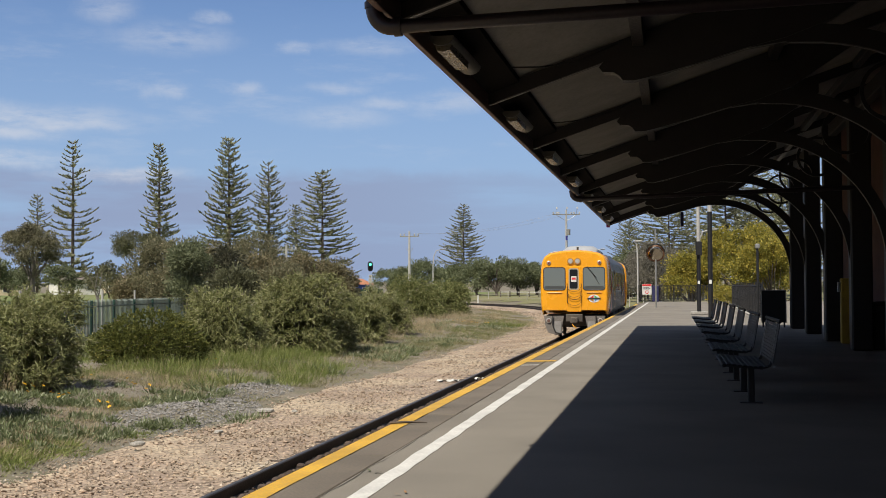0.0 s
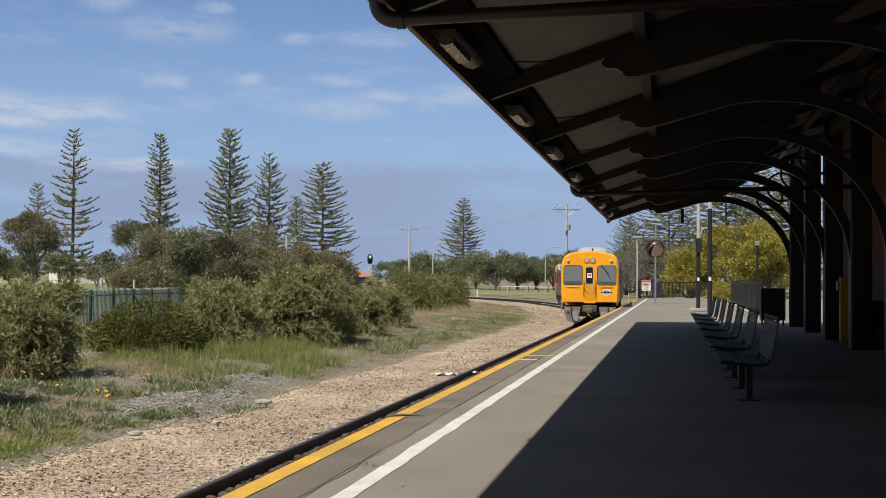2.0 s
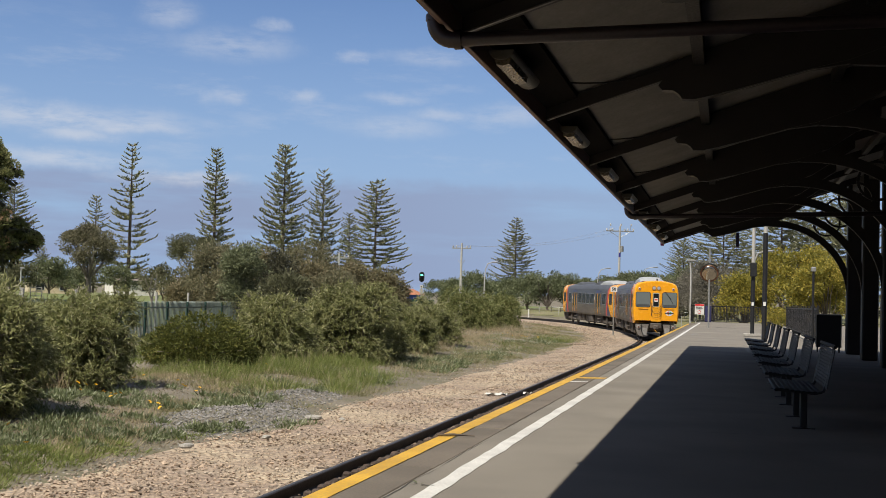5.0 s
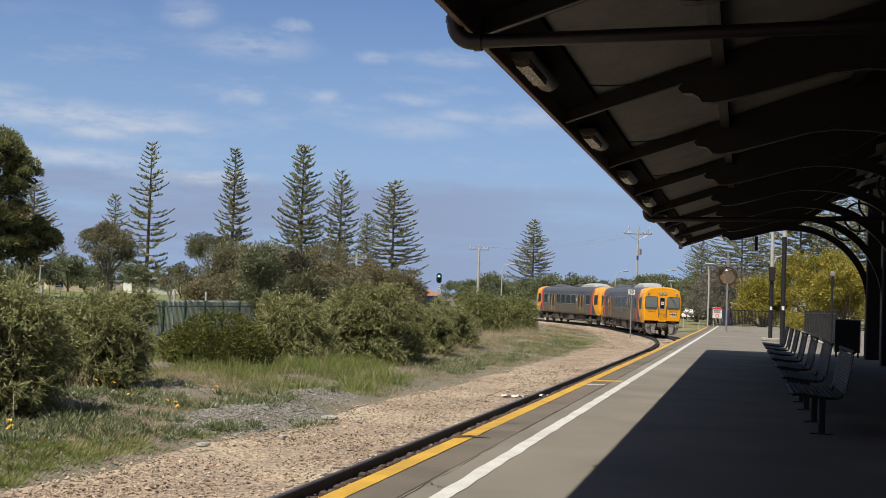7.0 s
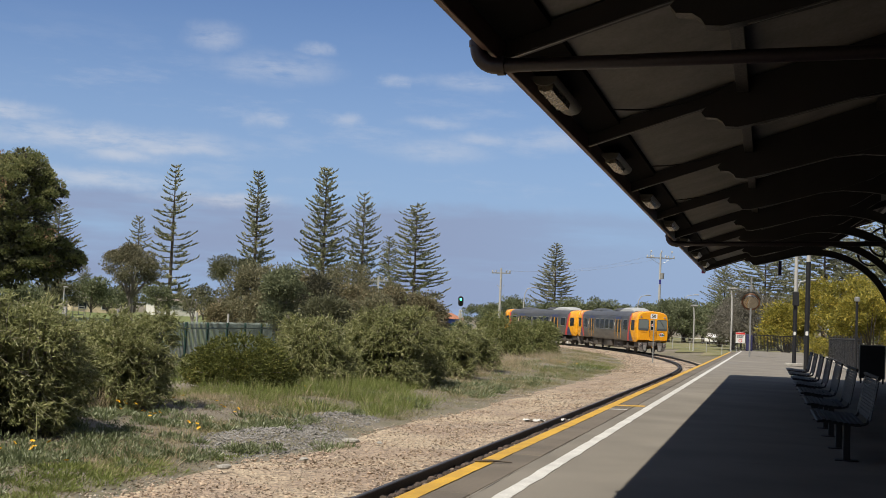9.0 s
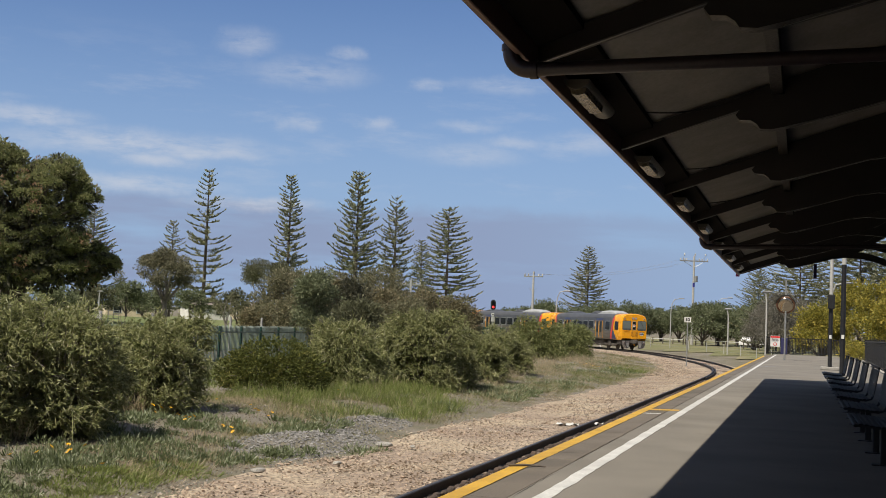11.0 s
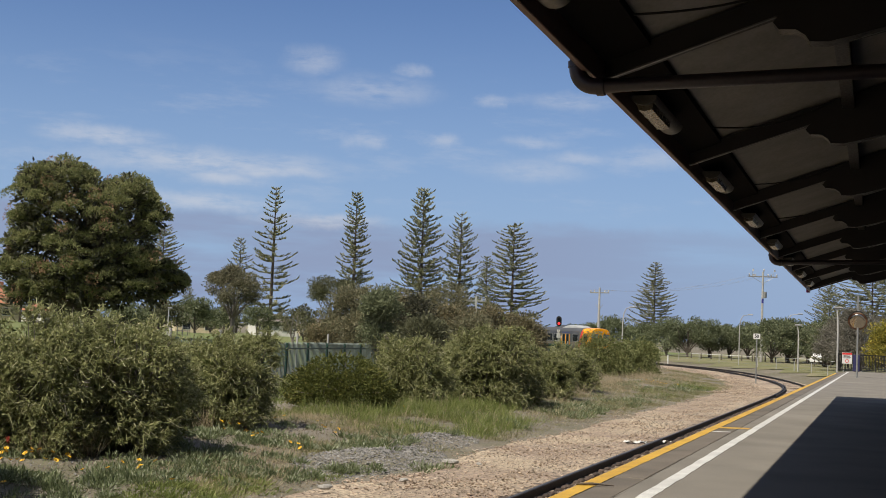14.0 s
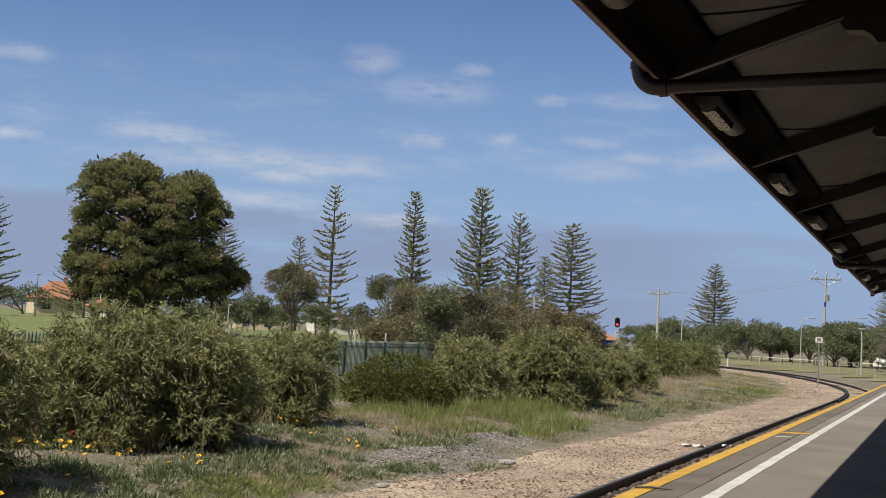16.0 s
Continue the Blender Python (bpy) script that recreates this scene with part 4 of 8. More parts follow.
def build_car():
    car = thing("railcar", "yellow-ended grey diesel railcar leaving along the curving track", "train", "railcars of the departing train")
    CAB = 2.2
    ends = [HALF_L, HALF_L - 0.02, HALF_L - 0.07, HALF_L - 0.15, HALF_L - 0.28, HALF_L - 0.42, HALF_L - 1.2, HALF_L - CAB]
    body = part("body", car_skin([-(HALF_L - CAB), -6, 0, 6, HALF_L - CAB]), T_GREY, car, "grey fluted stainless steel body sides")
    # flutes along the lower side
    for sgn in (-1, 1):
        for i in range(9):
            z = 1.12 + i * 0.085
            x = side_x(z)
            s = Shape()
            s.box((sgn * (x - 0.01) if sgn > 0 else -x - 0.014, -HALF_L + 3.3, z), (x + 0.014 if sgn > 0 else -x + 0.01, HALF_L - 3.3, z + 0.045), 0.006)
            part("flute", s, T_GREY, body, "raised rib along the lower side")
        band = side_panel(lambda z: (-(HALF_L - 2.75), HALF_L - 2.75), 1.93, 3.32, sgn, 0.005, 8)
        part("window_band", band, T_BAND, body, "dark blue-grey band along the windows")
    # smooth grey roof skin
    s = Shape()
    rows = []
    for y in (-(HALF_L - CAB - 0.02), HALF_L - CAB - 0.02):
        rows.append([(x * 1.004, y, z + 0.008) for x, z in SECTION[5:]] + [(-x * 1.004, y, z + 0.008) for x, z in reversed(SECTION[5:-1])])
    s.grid(rows)
    part("roof", s, T_ROOF, car, "dull grey roof")
    for e in (-1, 1):
        cab = part("cab", car_skin([e * y for y in ends], cap_first=True), T_YELLOW, car, "glossy yellow cab end")
        fy = e * HALF_L

        def face_box(shape, x0, x1, z0, z1, d0, d1, b=0.0):
            lo, hi = sorted((fy + e * d0, fy + e * d1))
            return shape.box((x0, lo, z0), (x1, hi, z1), b)

        def rounded(x0, x1, z0, z1, r, d0, d1):
            """A round-cornered panel on the end of the car."""
            cs = [(x1 - r, z1 - r, 0), (x0 + r, z1 - r, 90), (x0 + r, z0 + r, 180), (x1 - r, z0 + r, 270)]
            poly = [(cx + r * math.cos(radians(a0 + q * 18)), cz + r * math.sin(radians(a0 + q * 18))) for cx, cz, a0 in cs for q in range(6)]
            return Shape().prism(poly, *sorted((fy + e * d0, fy + e * d1)))

        for x0, x1 in ((-1.29, -0.40), (0.40, 1.29)):
            win = part("front_window", rounded(x0 - 0.035, x1 + 0.035, 2.07, 3.07, 0.13, -0.03, 0.010), T_RUBBER, cab, "cab window in a black rubber seal")
            part("pane", rounded(x0, x1, 2.105, 3.035, 0.10, 0.0, 0.016), T_FRONT, win)
            part("dash_edge", rounded(x0 + 0.03, x1 - 0.03, 2.13, 2.26, 0.05, 0.016, 0.0175), T_DASH, win, "dim driver's desk seen through the glass")
            rl = Shape()
            rl.tube([(x0 + 0.14, fy + e * 0.03, 1.985), (x1 - 0.14, fy + e * 0.03, 1.985)], 0.018, 6)
            part("grab_rail", rl, T_YELLOW, cab)
        for xx, tip in ((0.55, 0.95), (-0.55, -0.95)):
            wp = Shape()
            wp.tube([(xx, fy + e * 0.045, 3.09), (tip, fy + e * 0.04, 2.62)], 0.012, 5)
            wp.tube([(xx * 1.25, fy + e * 0.035, 2.95), (tip * 1.12, fy + e * 0.03, 2.35)], 0.010, 5)
            if xx > 0:
                part("wiper", wp, BLACK, cab)
        door = Shape()
        face_box(door, -0.30, 0.30, 1.16, 3.10, -0.02, 0.022, 0.012)
        dr = part("end_door", door, T_YELLOW, cab, "yellow gangway door")
        part("door_seal", rounded(-0.235, 0.195, 2.10, 3.02, 0.08, 0.0, 0.027), T_SEAL, dr, "grey window surround")
        part("pane", rounded(-0.19, 0.15, 2.15, 2.97, 0.06, 0.0, 0.031), T_GLASS, dr)
        st = Shape()
        face_box(st, -0.13, 0.10, 2.44, 2.68, 0.03, 0.036)
        part("sticker", st, WHITE_PAINT, dr, "white notice with a red band")
        st = Shape()
        face_box(st, -0.10, 0.07, 2.53, 2.62, 0.034, 0.039)
        part("sticker_band", st, SIGN_RED, dr)
        turn = Matrix.Rotation(-math.pi / 2 * e, 4, "X")
        hb = Shape()
        face_box(hb, -0.31, 0.31, 3.17, 3.47, -0.05, 0.012, 0.06)
        part("headlamp_panel", hb, T_YELLOW, cab)
        for x in (-0.15, 0.15):
            h = Shape()
            h.lathe([(0.142, 0.0), (0.142, 0.03), (0.115, 0.034), (0.085, 0.005)], 18, (x, fy + e * 0.01, 3.32), turn)
            hl = part("headlamp", h, T_LAMPBOX, cab, "round unlit headlamp")
            h = Shape()
            h.lathe([(0.105, 0.0), (0.10, 0.030), (0.05, 0.038), (0.02, 0.036)], 18, (x, fy + e * 0.012, 3.32), turn)
            part("lens", h, T_LENS, hl)
        for x in (-1.08, 1.08):
            h = Shape()
            h.lathe([(0.085, -0.05), (0.085, 0.03), (0.06, 0.045)], 14, (x, fy, 3.26), turn)
            t = part("tail_lamp", h, T_CHROME, cab, "small round marker lamp")
            h = Shape()
            h.lathe([(0.055, 0.0), (0.05, 0.055), (0.02, 0.062)], 14, (x, fy, 3.26), turn)
            part("lens", h, T_REDLENS, t)
        # unreadable number as bars
        nb = Shape()
        for i in range(4):
            face_box(nb, -0.16 + i * 0.085, -0.10 + i * 0.085, 3.53, 3.60, -0.05, -0.012)
        part("number_bars", nb, SIGN_RED, cab, "faded red number marks")
        lg = Shape()
        cx, cz = 0.84 * (1 if e < 0 else -1), 1.72
        lgo = part("emblem", Shape().prism([(cx + 0.24 * math.cos(a), cz + 0.17 * math.sin(a)) for a in [math.pi * k / 10 for k in range(20)]], *sorted((fy, fy + e * 0.006))), WHITE_PAINT, cab, "white oval emblem with a dark bar")
        for (ax, az), mt in (((-1, 1), T_RED), ((1, 1), GREEN_MARK), ((1, -1), BLUE_MARK), ((-1, -1), T_LAMPBOX)):
            q = Shape().prism([(cx + ax * 0.02, cz + az * 0.03), (cx + ax * 0.17, cz + az * 0.03), (cx + ax * 0.02, cz + az * 0.145)], *sorted((fy, fy + e * 0.010)))
            part("emblem_mark", q, mt, lgo)
        q = Shape()
        face_box(q, cx - 0.28, cx + 0.28, cz - 0.035, cz + 0.035, 0.0, 0.014)
        part("emblem_bar", q, T_RUBBER, lgo)
        # chains and hand bars before the end door
        for x in (-0.30, 0.30):
            hb = Shape()
            hb.tube([(x, fy + e * 0.02, 2.36), (x, fy + e * 0.07, 2.31), (x, fy + e * 0.07, 1.58), (x, fy + e * 0.02, 1.53)], 0.012, 6)
            part("hand_bar", hb, T_RUBBER, cab)
        for z0, sag in ((2.30, 0.28), (2.08, 0.30), (1.98, 0.30), (1.66, 0.23)):
            ch = Shape()
            ch.tube([(0.30 * math.sin(math.pi / 2 * k / 6), fy + e * 0.085, z0 - sag * (1 - (k / 6) ** 2)) for k in range(-6, 7)], 0.009, 6)
            part("safety_chain", ch, T_RUBBER, cab, "black hanging safety chain")
        sm = Shape()
        face_box(sm, -1.24, 1.24, 1.228, 1.246, -0.02, 0.004)
        part("panel_seam", sm, T_LAMPBOX, cab, "seam above the rounded lower edge")
        # side stripes, cab side windows
        for sgn in (-1, 1):
            red = side_panel(lambda z: (e * (HALF_L - CAB - 0.42 + 0.36 * (z - 2.3)), e * (HALF_L - CAB + 0.0 + 0.30 * (z - 2.3))), 1.05, 3.45, sgn, 0.016, 12)
            part("red_stripe", red, T_RED, car, "red slanting livery stripe")
            blue = side_panel(lambda z: (e * (HALF_L - CAB + 0.30 * (z - 2.3)), e * (HALF_L - CAB + 0.95 - 0.75 * (z - 1.0))), 1.05, 1.95, sgn, 0.014, 6)
            part("blue_panel", blue, T_BLUE, car, "dark blue livery wedge")
            cw = side_panel(lambda z: (e * (HALF_L - 1.75), e * (HALF_L - 0.75)), 2.05, 2.95, sgn, 0.016, 4)
            part("cab_side_window", cw, T_GLASS, cab)
        # coupler, pilot plates, hoses
        cp = Shape()
        lo, hi = sorted((fy - e * 0.5, fy + e * 0.22))
        cp.box((-0.36, min(fy - e * 0.5, fy + e * 0.10), 0.72), (0.36, max(fy - e * 0.5, fy + e * 0.10), 1.06), 0.03)
        cp.box((-0.17, lo, 0.66), (0.17, hi, 0.93), 0.04)
        cp.tube([(0.08, hi if e > 0 else lo, 0.8), (0.08, (hi if e > 0 else lo) + e * 0.12, 0.78)], 0.08, 10)
        part("coupler", cp, T_UNDER, car, "dark steel coupler")
        ho = Shape()
        ho.tube([(-0.1, fy + e * 0.15, 0.66), (-0.02, fy + e * 0.2, 0.55), (0.1, fy + e * 0.12, 0.46)], 0.02, 6)
        part("air_hose", ho, T_YELLOW, car, "short yellow hose")
        for sgn in (-1, 1):
            pl = Shape()
            y0, y1 = sorted((fy - e * 0.02, fy - e * 0.10))
            pl.prism([(sgn * 1.30, 0.98), (sgn * 1.27, 0.62), (sgn * 1.13, 0.27), (sgn * 0.78, 0.16), (sgn * 0.56, 0.22), (sgn * 0.52, 0.62), (sgn * 0.45, 0.98)], y0, y1)
            plate = part("pilot_plate", pl, T_PILOT, car, "grimy grey pilot plate")
            ps = Shape()
            ps.prism([(sgn * 0.86, 0.75), (sgn * 0.86, 0.40), (sgn * 0.72, 0.23), (sgn * 0.60, 0.25), (sgn * 0.55, 0.75)], *sorted((fy + e * 0.0, fy - e * 0.018)))
            part("guard", ps, surface("guard_grey", (0.27, 0.26, 0.25, 1), (0.21, 0.20, 0.19, 1), 0.6, world_space=False) if "guard_grey" not in bpy.data.materials else bpy.data.materials["guard_grey"], plate, "paler guard panel")
            hs = Shape()
            hs.tube([(sgn * 0.92, fy + e * 0.05, 0.98), (sgn * 0.93, fy + e * 0.06, 0.6), (sgn * 0.80, fy + e * 0.06, 0.28), (sgn * 0.55, fy + e * 0.05, 0.22), (sgn * 0.46, fy + e * 0.02, 0.4)], 0.028, 6)
            part("hose", hs, T_RUBBER, plate)
            fl = Shape()
            fl.lathe([(0.11, 0.0), (0.10, 0.05), (0.05, 0.06)], 14, (sgn * 1.1, fy - e * 0.02, 0.78), turn)
            part("low_lamp", fl, T_CHROME, plate)
            ln = Shape()
            ln.lathe([(0.075, 0.0), (0.07, 0.066), (0.02, 0.07)], 12, (sgn * 1.1, fy - e * 0.02, 0.78), turn)
            part("lens", ln, T_LOWLENS, plate)
    # passenger windows and doors
    for sgn in (-1, 1):
        for y0, w in ((-7.35, 1.2), (-2.62, 1.3), (-0.88, 1.3), (0.88, 1.3), (2.62, 1.3), (7.35, 1.2)):
            fr = part("side_window", side_panel(lambda z: (y0 - w / 2 - 0.04, y0 + w / 2 + 0.04), 2.0, 2.97, sgn, 0.010, 4), T_CHROME, body, "dark window in a bright metal frame")
            part("pane", side_panel(lambda z: (y0 - w / 2, y0 + w / 2), 2.04, 2.93, sgn, 0.016, 4), T_GLASS, fr)
        for y0 in (-4.95, 4.95):
            rec = part("door_recess", side_panel(lambda z: (y0 - 0.95, y0 + 0.95), 1.08, 3.2, sgn, 0.008, 6), T_UNDER, body)
            for dy in (-0.47, 0.47):
                lf = part("sliding_door", side_panel(lambda z: (y0 + dy - 0.44, y0 + dy + 0.44), 1.1, 3.0, sgn, 0.014, 6), T_GREY, rec, "grey sliding door")
                part("pane", side_panel(lambda z: (y0 + dy - 0.26, y0 + dy + 0.26), 1.75, 2.9, sgn, 0.02, 4), T_GLASS, lf)
            for dy in (-0.98, -0.04, 0.04, 0.98):
                part("door_edge", side_panel(lambda z: (y0 + dy - 0.05, y0 + dy + 0.05), 1.15, 2.95, sgn, 0.03, 4), T_YELLOW, rec, "yellow door edge strip")
            part("door_header", side_panel(lambda z: (y0 - 0.9, y0 + 0.9), 3.0, 3.22, sgn, 0.018, 2), T_BLUE, rec, "blue panel above the doors")
            part("notice", side_panel(lambda z: (y0 + 1.06, y0 + 1.3), 2.35, 2.65, sgn, 0.02, 2), WHITE_PAINT, body, "small white notice")
    # roof units: rounded white air-conditioner hood with a dark cowl
    for y0, y1, h, w, mt, nm in ((-7.9, -2.9, 0.31, 0.78, T_POD, "roof_unit"), (-2.8, -0.4, 0.28, 0.75, T_ROOF, "exhaust_cowl"), (4.4, 7.6, 0.20, 0.8, T_ROOF, "vent_hood")):
        s = Shape()
        rows = []
        for k, (yy, f) in enumerate(((y0, 0.0), (y0 + 0.7, 0.75), (y0 + 1.4, 1.0), (y1 - 1.4, 1.0), (y1 - 0.7, 0.75), (y1, 0.0))):
            rows.append([(x * w, yy, 3.70 + (0.13 + h * f) * q) for x, q in ((-1.05, 0.0), (-1.0, 0.55), (-0.75, 0.9), (0, 1.0), (0.75, 0.9), (1.0, 0.55), (1.05, 0.0))])
        s.grid(rows)
        part(nm, s, mt, car, "white rounded roof unit" if mt is T_POD else "grey roof cowl")
    for y in (-10.2, 10.2):
        h = Shape()
        h.tube([(0.1, y, 3.78), (0.1, y, 3.95)], 0.045, 8)
        part("horn", h, T_RUBBER, car)
    # underframe equipment, bogies
    for y0, y1, z0 in ((-5.6, -4.15, 0.40), (-4.1, -2.3, 0.34), (-2.2, -0.6, 0.42), (-0.4, 1.5, 0.32), (1.7, 2.9, 0.44), (3.1, 5.3, 0.36), (-10.6, -9.5, 0.55), (9.5, 10.6, 0.55)):
        s = Shape()
        w = 1.08 + 0.22 * ((y0 * 7.3) % 1.0)
        s.box((-w, y0, z0), (w, y1, 1.03), 0.03)
        s.box((-w - 0.03, y0 + 0.15, z0 + 0.12), (w + 0.03, (y0 + y1) / 2 - 0.05, 0.9), 0.02)
        part("equipment_box", s, T_UNDER, car, "dirty dark underfloor equipment box")
    for y in (-4.95, 4.95):
        for sgn in (-1, 1):
            s = Shape()
            for z in (0.45, 0.72):
                s.box((sgn * 1.25, y - 0.35, z), (sgn * 1.42, y + 0.35, z + 0.04), 0.006)
            part("step", s, T_PILOT, car)
    for yb in (-7.5, 7.5):
        s = Shape()
        for sgn in (-1, 1):
            s.box((sgn * 1.02, yb - 1.75, 0.42), (sgn * 1.18, yb + 1.75, 0.62), 0.03)
            s.box((sgn * 1.0, yb - 0.3, 0.35), (sgn * 1.25, yb + 0.3, 0.9), 0.04)
            for a in (-1.25, 1.25):
                s.box((sgn * 1.0, yb + a - 0.18, 0.33), (sgn * 1.22, yb + a + 0.18, 0.6), 0.03)
        s.box((-1.0, yb - 0.35, 0.4), (1.0, yb + 0.35, 0.95), 0.03)
        bg = part("bogie", s, T_UNDER, car, "dark steel bogie")
        for a in (-1.25, 1.25):
            for sgn in (-1, 1):
                w = Shape()
                w.lathe([(0.10, -0.07), (0.44, -0.07), (0.45, 0.0), (0.43, 0.055), (0.38, 0.05), (0.12, 0.07)], 24, (sgn * 0.82, yb + a, 0.45), Matrix.Rotation(math.pi / 2 * sgn, 4, "Y"))
                part("wheel", w, T_UNDER, bg, "steel railway wheel")
    return car


CAR_ONE = build_car()
CAR_TWO = copy_thing(CAR_ONE, pose(0, 0, 0))
tagged(CAR_TWO, "grey diesel railcar with yellow cabs, coupled ahead of another")


def train_s(t):
    """Where the tail of the train stands along the track."""
    return ((-0.00515 * t + 0.31768) * t + 4.0556) * t + 52.27 + 2.1 * smooth_step(8.0, 13.5, t)


def car_pose(tail):
    p, a = track_at(tail + 3.55)
    q, b = track_at(tail + 18.55)
    mid, d = (p + q) / 2, q - p
    yaw = math.degrees(math.atan2(-d.x, d.y))
    pitch = math.degrees(math.atan2(d.z, math.hypot(d.x, d.y)))
    return pose(mid.x, mid.y, mid.z, pitch, 0, yaw)


def build_sleepers():
    rng = random.Random(2)
    meshes = [Shape().box((-1.3, -0.115, -0.13), (1.3, 0.115, 0.0), 0.012 + 0.004 * k).mesh("sleeper", False) for k in range(3)]
    plate = Shape()
    plate.box((-0.13, -0.09, 0.001), (0.13, 0.09, 0.018), 0.004)
    for dx in (-0.09, 0.09):
        plate.box((dx - 0.02, -0.05, 0.018), (dx + 0.02, 0.05, 0.045), 0.006)
    plate_mesh = plate.mesh("tie_plate", False)
    for i in range(250):
        along = 4 + i * 0.68
        p, a = track_at(along)
        ob = part("sleeper", meshes[rng.randrange(3)], SLEEPER, TRACK, "weathered timber sleeper")
        ob.matrix_basis = pose(p.x + rng.uniform(-0.05, 0.05), p.y, p.z - 0.155 + rng.uniform(-0.006, 0.006), 0, 0, math.degrees(a) + rng.uniform(-1, 1))
        if along < 62:
            for side in (-0.8, 0.8):
                q = part("tie_plate", plate_mesh, RAIL, ob)
                q.location = (side, 0, 0)
    # worn blocks packed along the inside of the far rail
    block = [Shape().box((-0.10, -0.055, -0.10), (0.10, 0.055, 0.0), 0.022 + 0.008 * k).mesh("rail_block", False) for k in range(3)]
    lump = [Shape().box((-0.055, -0.05, -0.09), (0.055, 0.05, 0.0), 0.022 + 0.006 * k).mesh("rail_clip", False) for k in range(2)]
    for i in range(240):
        along = 7.0 + i * 0.235
        for nm, meshes, mat, off, dz, lab in (("rail_block", block, RAIL_BLOCK, 0.31, -0.105, "pale brown block beside the rail"), ("rail_clip", lump, RAIL_CLIP, 0.165, -0.085, "dark rusty clip at the foot of the rail")):
            p, a = track_at(along + rng.uniform(-0.03, 0.03), -0.8 + off)
            ob = part(nm, meshes[rng.randrange(len(meshes))], mat, TRACK, lab)
            ob.matrix_basis = pose(p.x + rng.uniform(-0.03, 0.03), p.y, p.z + dz + rng.uniform(-0.025, 0.015), rng.uniform(-8, 8), rng.uniform(-9, 9), math.degrees(a) + rng.uniform(-14, 14))
    out = []
    for _ in range(2600):
        along = 7 + 58 * rng.random() ** 1.5
        p, a = track_at(along, -0.8 + rng.uniform(0.08, 0.75))
        out.append((p.x, p.y, p.z - 0.13 + rng.uniform(-0.03, 0.015), rng.uniform(0.02, 0.042)))
    stones("inner_ballast", out, DIRTY_STONE, "crushed stones between the rails", TRACK)


build_sleepers()


# ---- things on the platform ----
def at(az, d):
    """A spot on the ground plan d metres off, az degrees to the right of the platform's line."""
    return d * math.sin(radians(az)), d * math.cos(radians(az))


def build_bench():
    b = thing("platform_bench", "blue-grey slatted steel bench seat on the shaded platform", "bench", "benches in a row under the canopy")
    half = 0.98
    for i, y in enumerate((-0.72, 0.72)):
        leg = Shape()
        leg.box((-0.035, y - 0.04, 0.0), (0.035, y + 0.04, 0.40), 0.008)
        leg.box((-0.12, y - 0.08, 0.0), (0.12, y + 0.08, 0.012), 0.003)
        part("leg", leg, BLACK_STEEL, b, "dark steel pedestal leg")
        arm = Shape()
        arm.strip([(-0.29, y, 0.405), (0.12, y, 0.375), (0.20, y, 0.40), (0.235, y, 0.50), (0.30, y, 0.87)], 0.05, 0.03)
        part("seat_bracket", arm, BLACK_STEEL, b)
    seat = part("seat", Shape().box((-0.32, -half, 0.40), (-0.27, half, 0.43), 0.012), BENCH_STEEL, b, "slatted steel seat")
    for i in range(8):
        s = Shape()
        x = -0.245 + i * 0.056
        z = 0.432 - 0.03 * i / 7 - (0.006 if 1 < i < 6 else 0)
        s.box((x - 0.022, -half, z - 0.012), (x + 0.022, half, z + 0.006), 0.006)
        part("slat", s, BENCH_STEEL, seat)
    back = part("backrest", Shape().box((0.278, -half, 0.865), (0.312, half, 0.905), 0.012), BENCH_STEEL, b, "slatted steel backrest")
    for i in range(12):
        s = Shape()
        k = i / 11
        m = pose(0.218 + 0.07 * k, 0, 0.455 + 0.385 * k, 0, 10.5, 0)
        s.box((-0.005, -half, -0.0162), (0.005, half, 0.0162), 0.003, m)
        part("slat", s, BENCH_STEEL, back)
    return b


def build_benches():
    first = build_bench()
    for i in range(7):
        m = pose(0.84, 14.35 + 3.2 * i, 0.0)
        if i == 0:
            first.matrix_basis = m
        else:
            copy_thing(first, m)


build_benches()


def lamp_post(x, y, h, r, dark_to, label, foot=True, box=False):
    p = thing("lamp_post", label, "lamp post", at=pose(x, y, 0))
    part("lower_shaft", Shape().tube([(0, 0, 0.0), (0, 0, dark_to)], r * 1.12, 14), BLACK_STEEL, p, "black lower part of the post")
    part("upper_shaft", Shape().tube([(0, 0, dark_to), (0, 0, h)], [r, r * 0.85], 14), PALE_POLE, p, "pale upper part of the post")
    if foot:
        part("footing", Shape().box((-0.38, -0.38, 0.0), (0.38, 0.38, 0.13), 0.02), CONCRETE, p, "square concrete footing")
    if box:
        part("switch_box", Shape().box((-0.13, -0.2, dark_to - 0.62), (0.15, -0.06, dark_to - 0.02), 0.02), BLACK_STEEL, p)
    part("tag", Shape().box((-0.05, -r * 1.3, 1.35), (0.05, -r * 1.12, 1.5)), WHITE_PAINT, p, "small white tag")
    arm = Shape()
    arm.tube([(0, 0, h - 0.05), (0.1, 0, h + 0.5), (0.8, 0, h + 0.9), (1.6, 0, h + 0.95)], 0.04, 8)
    a = part("arm", arm, PALE_POLE, p)
    part("lantern", Shape().box((1.5, -0.12, h + 0.85), (2.1, 0.12, h + 0.98), 0.04), GALV, a)
    return p


lamp_post(1.16, 55.3, 8.2, 0.080, 3.25, "tall two-tone lamp post, black below and pale above", True, True)
lamp_post(1.43, 47.5, 8.2, 0.082, 4.1, "tall lamp post with a long black sleeve beside the benches", False)


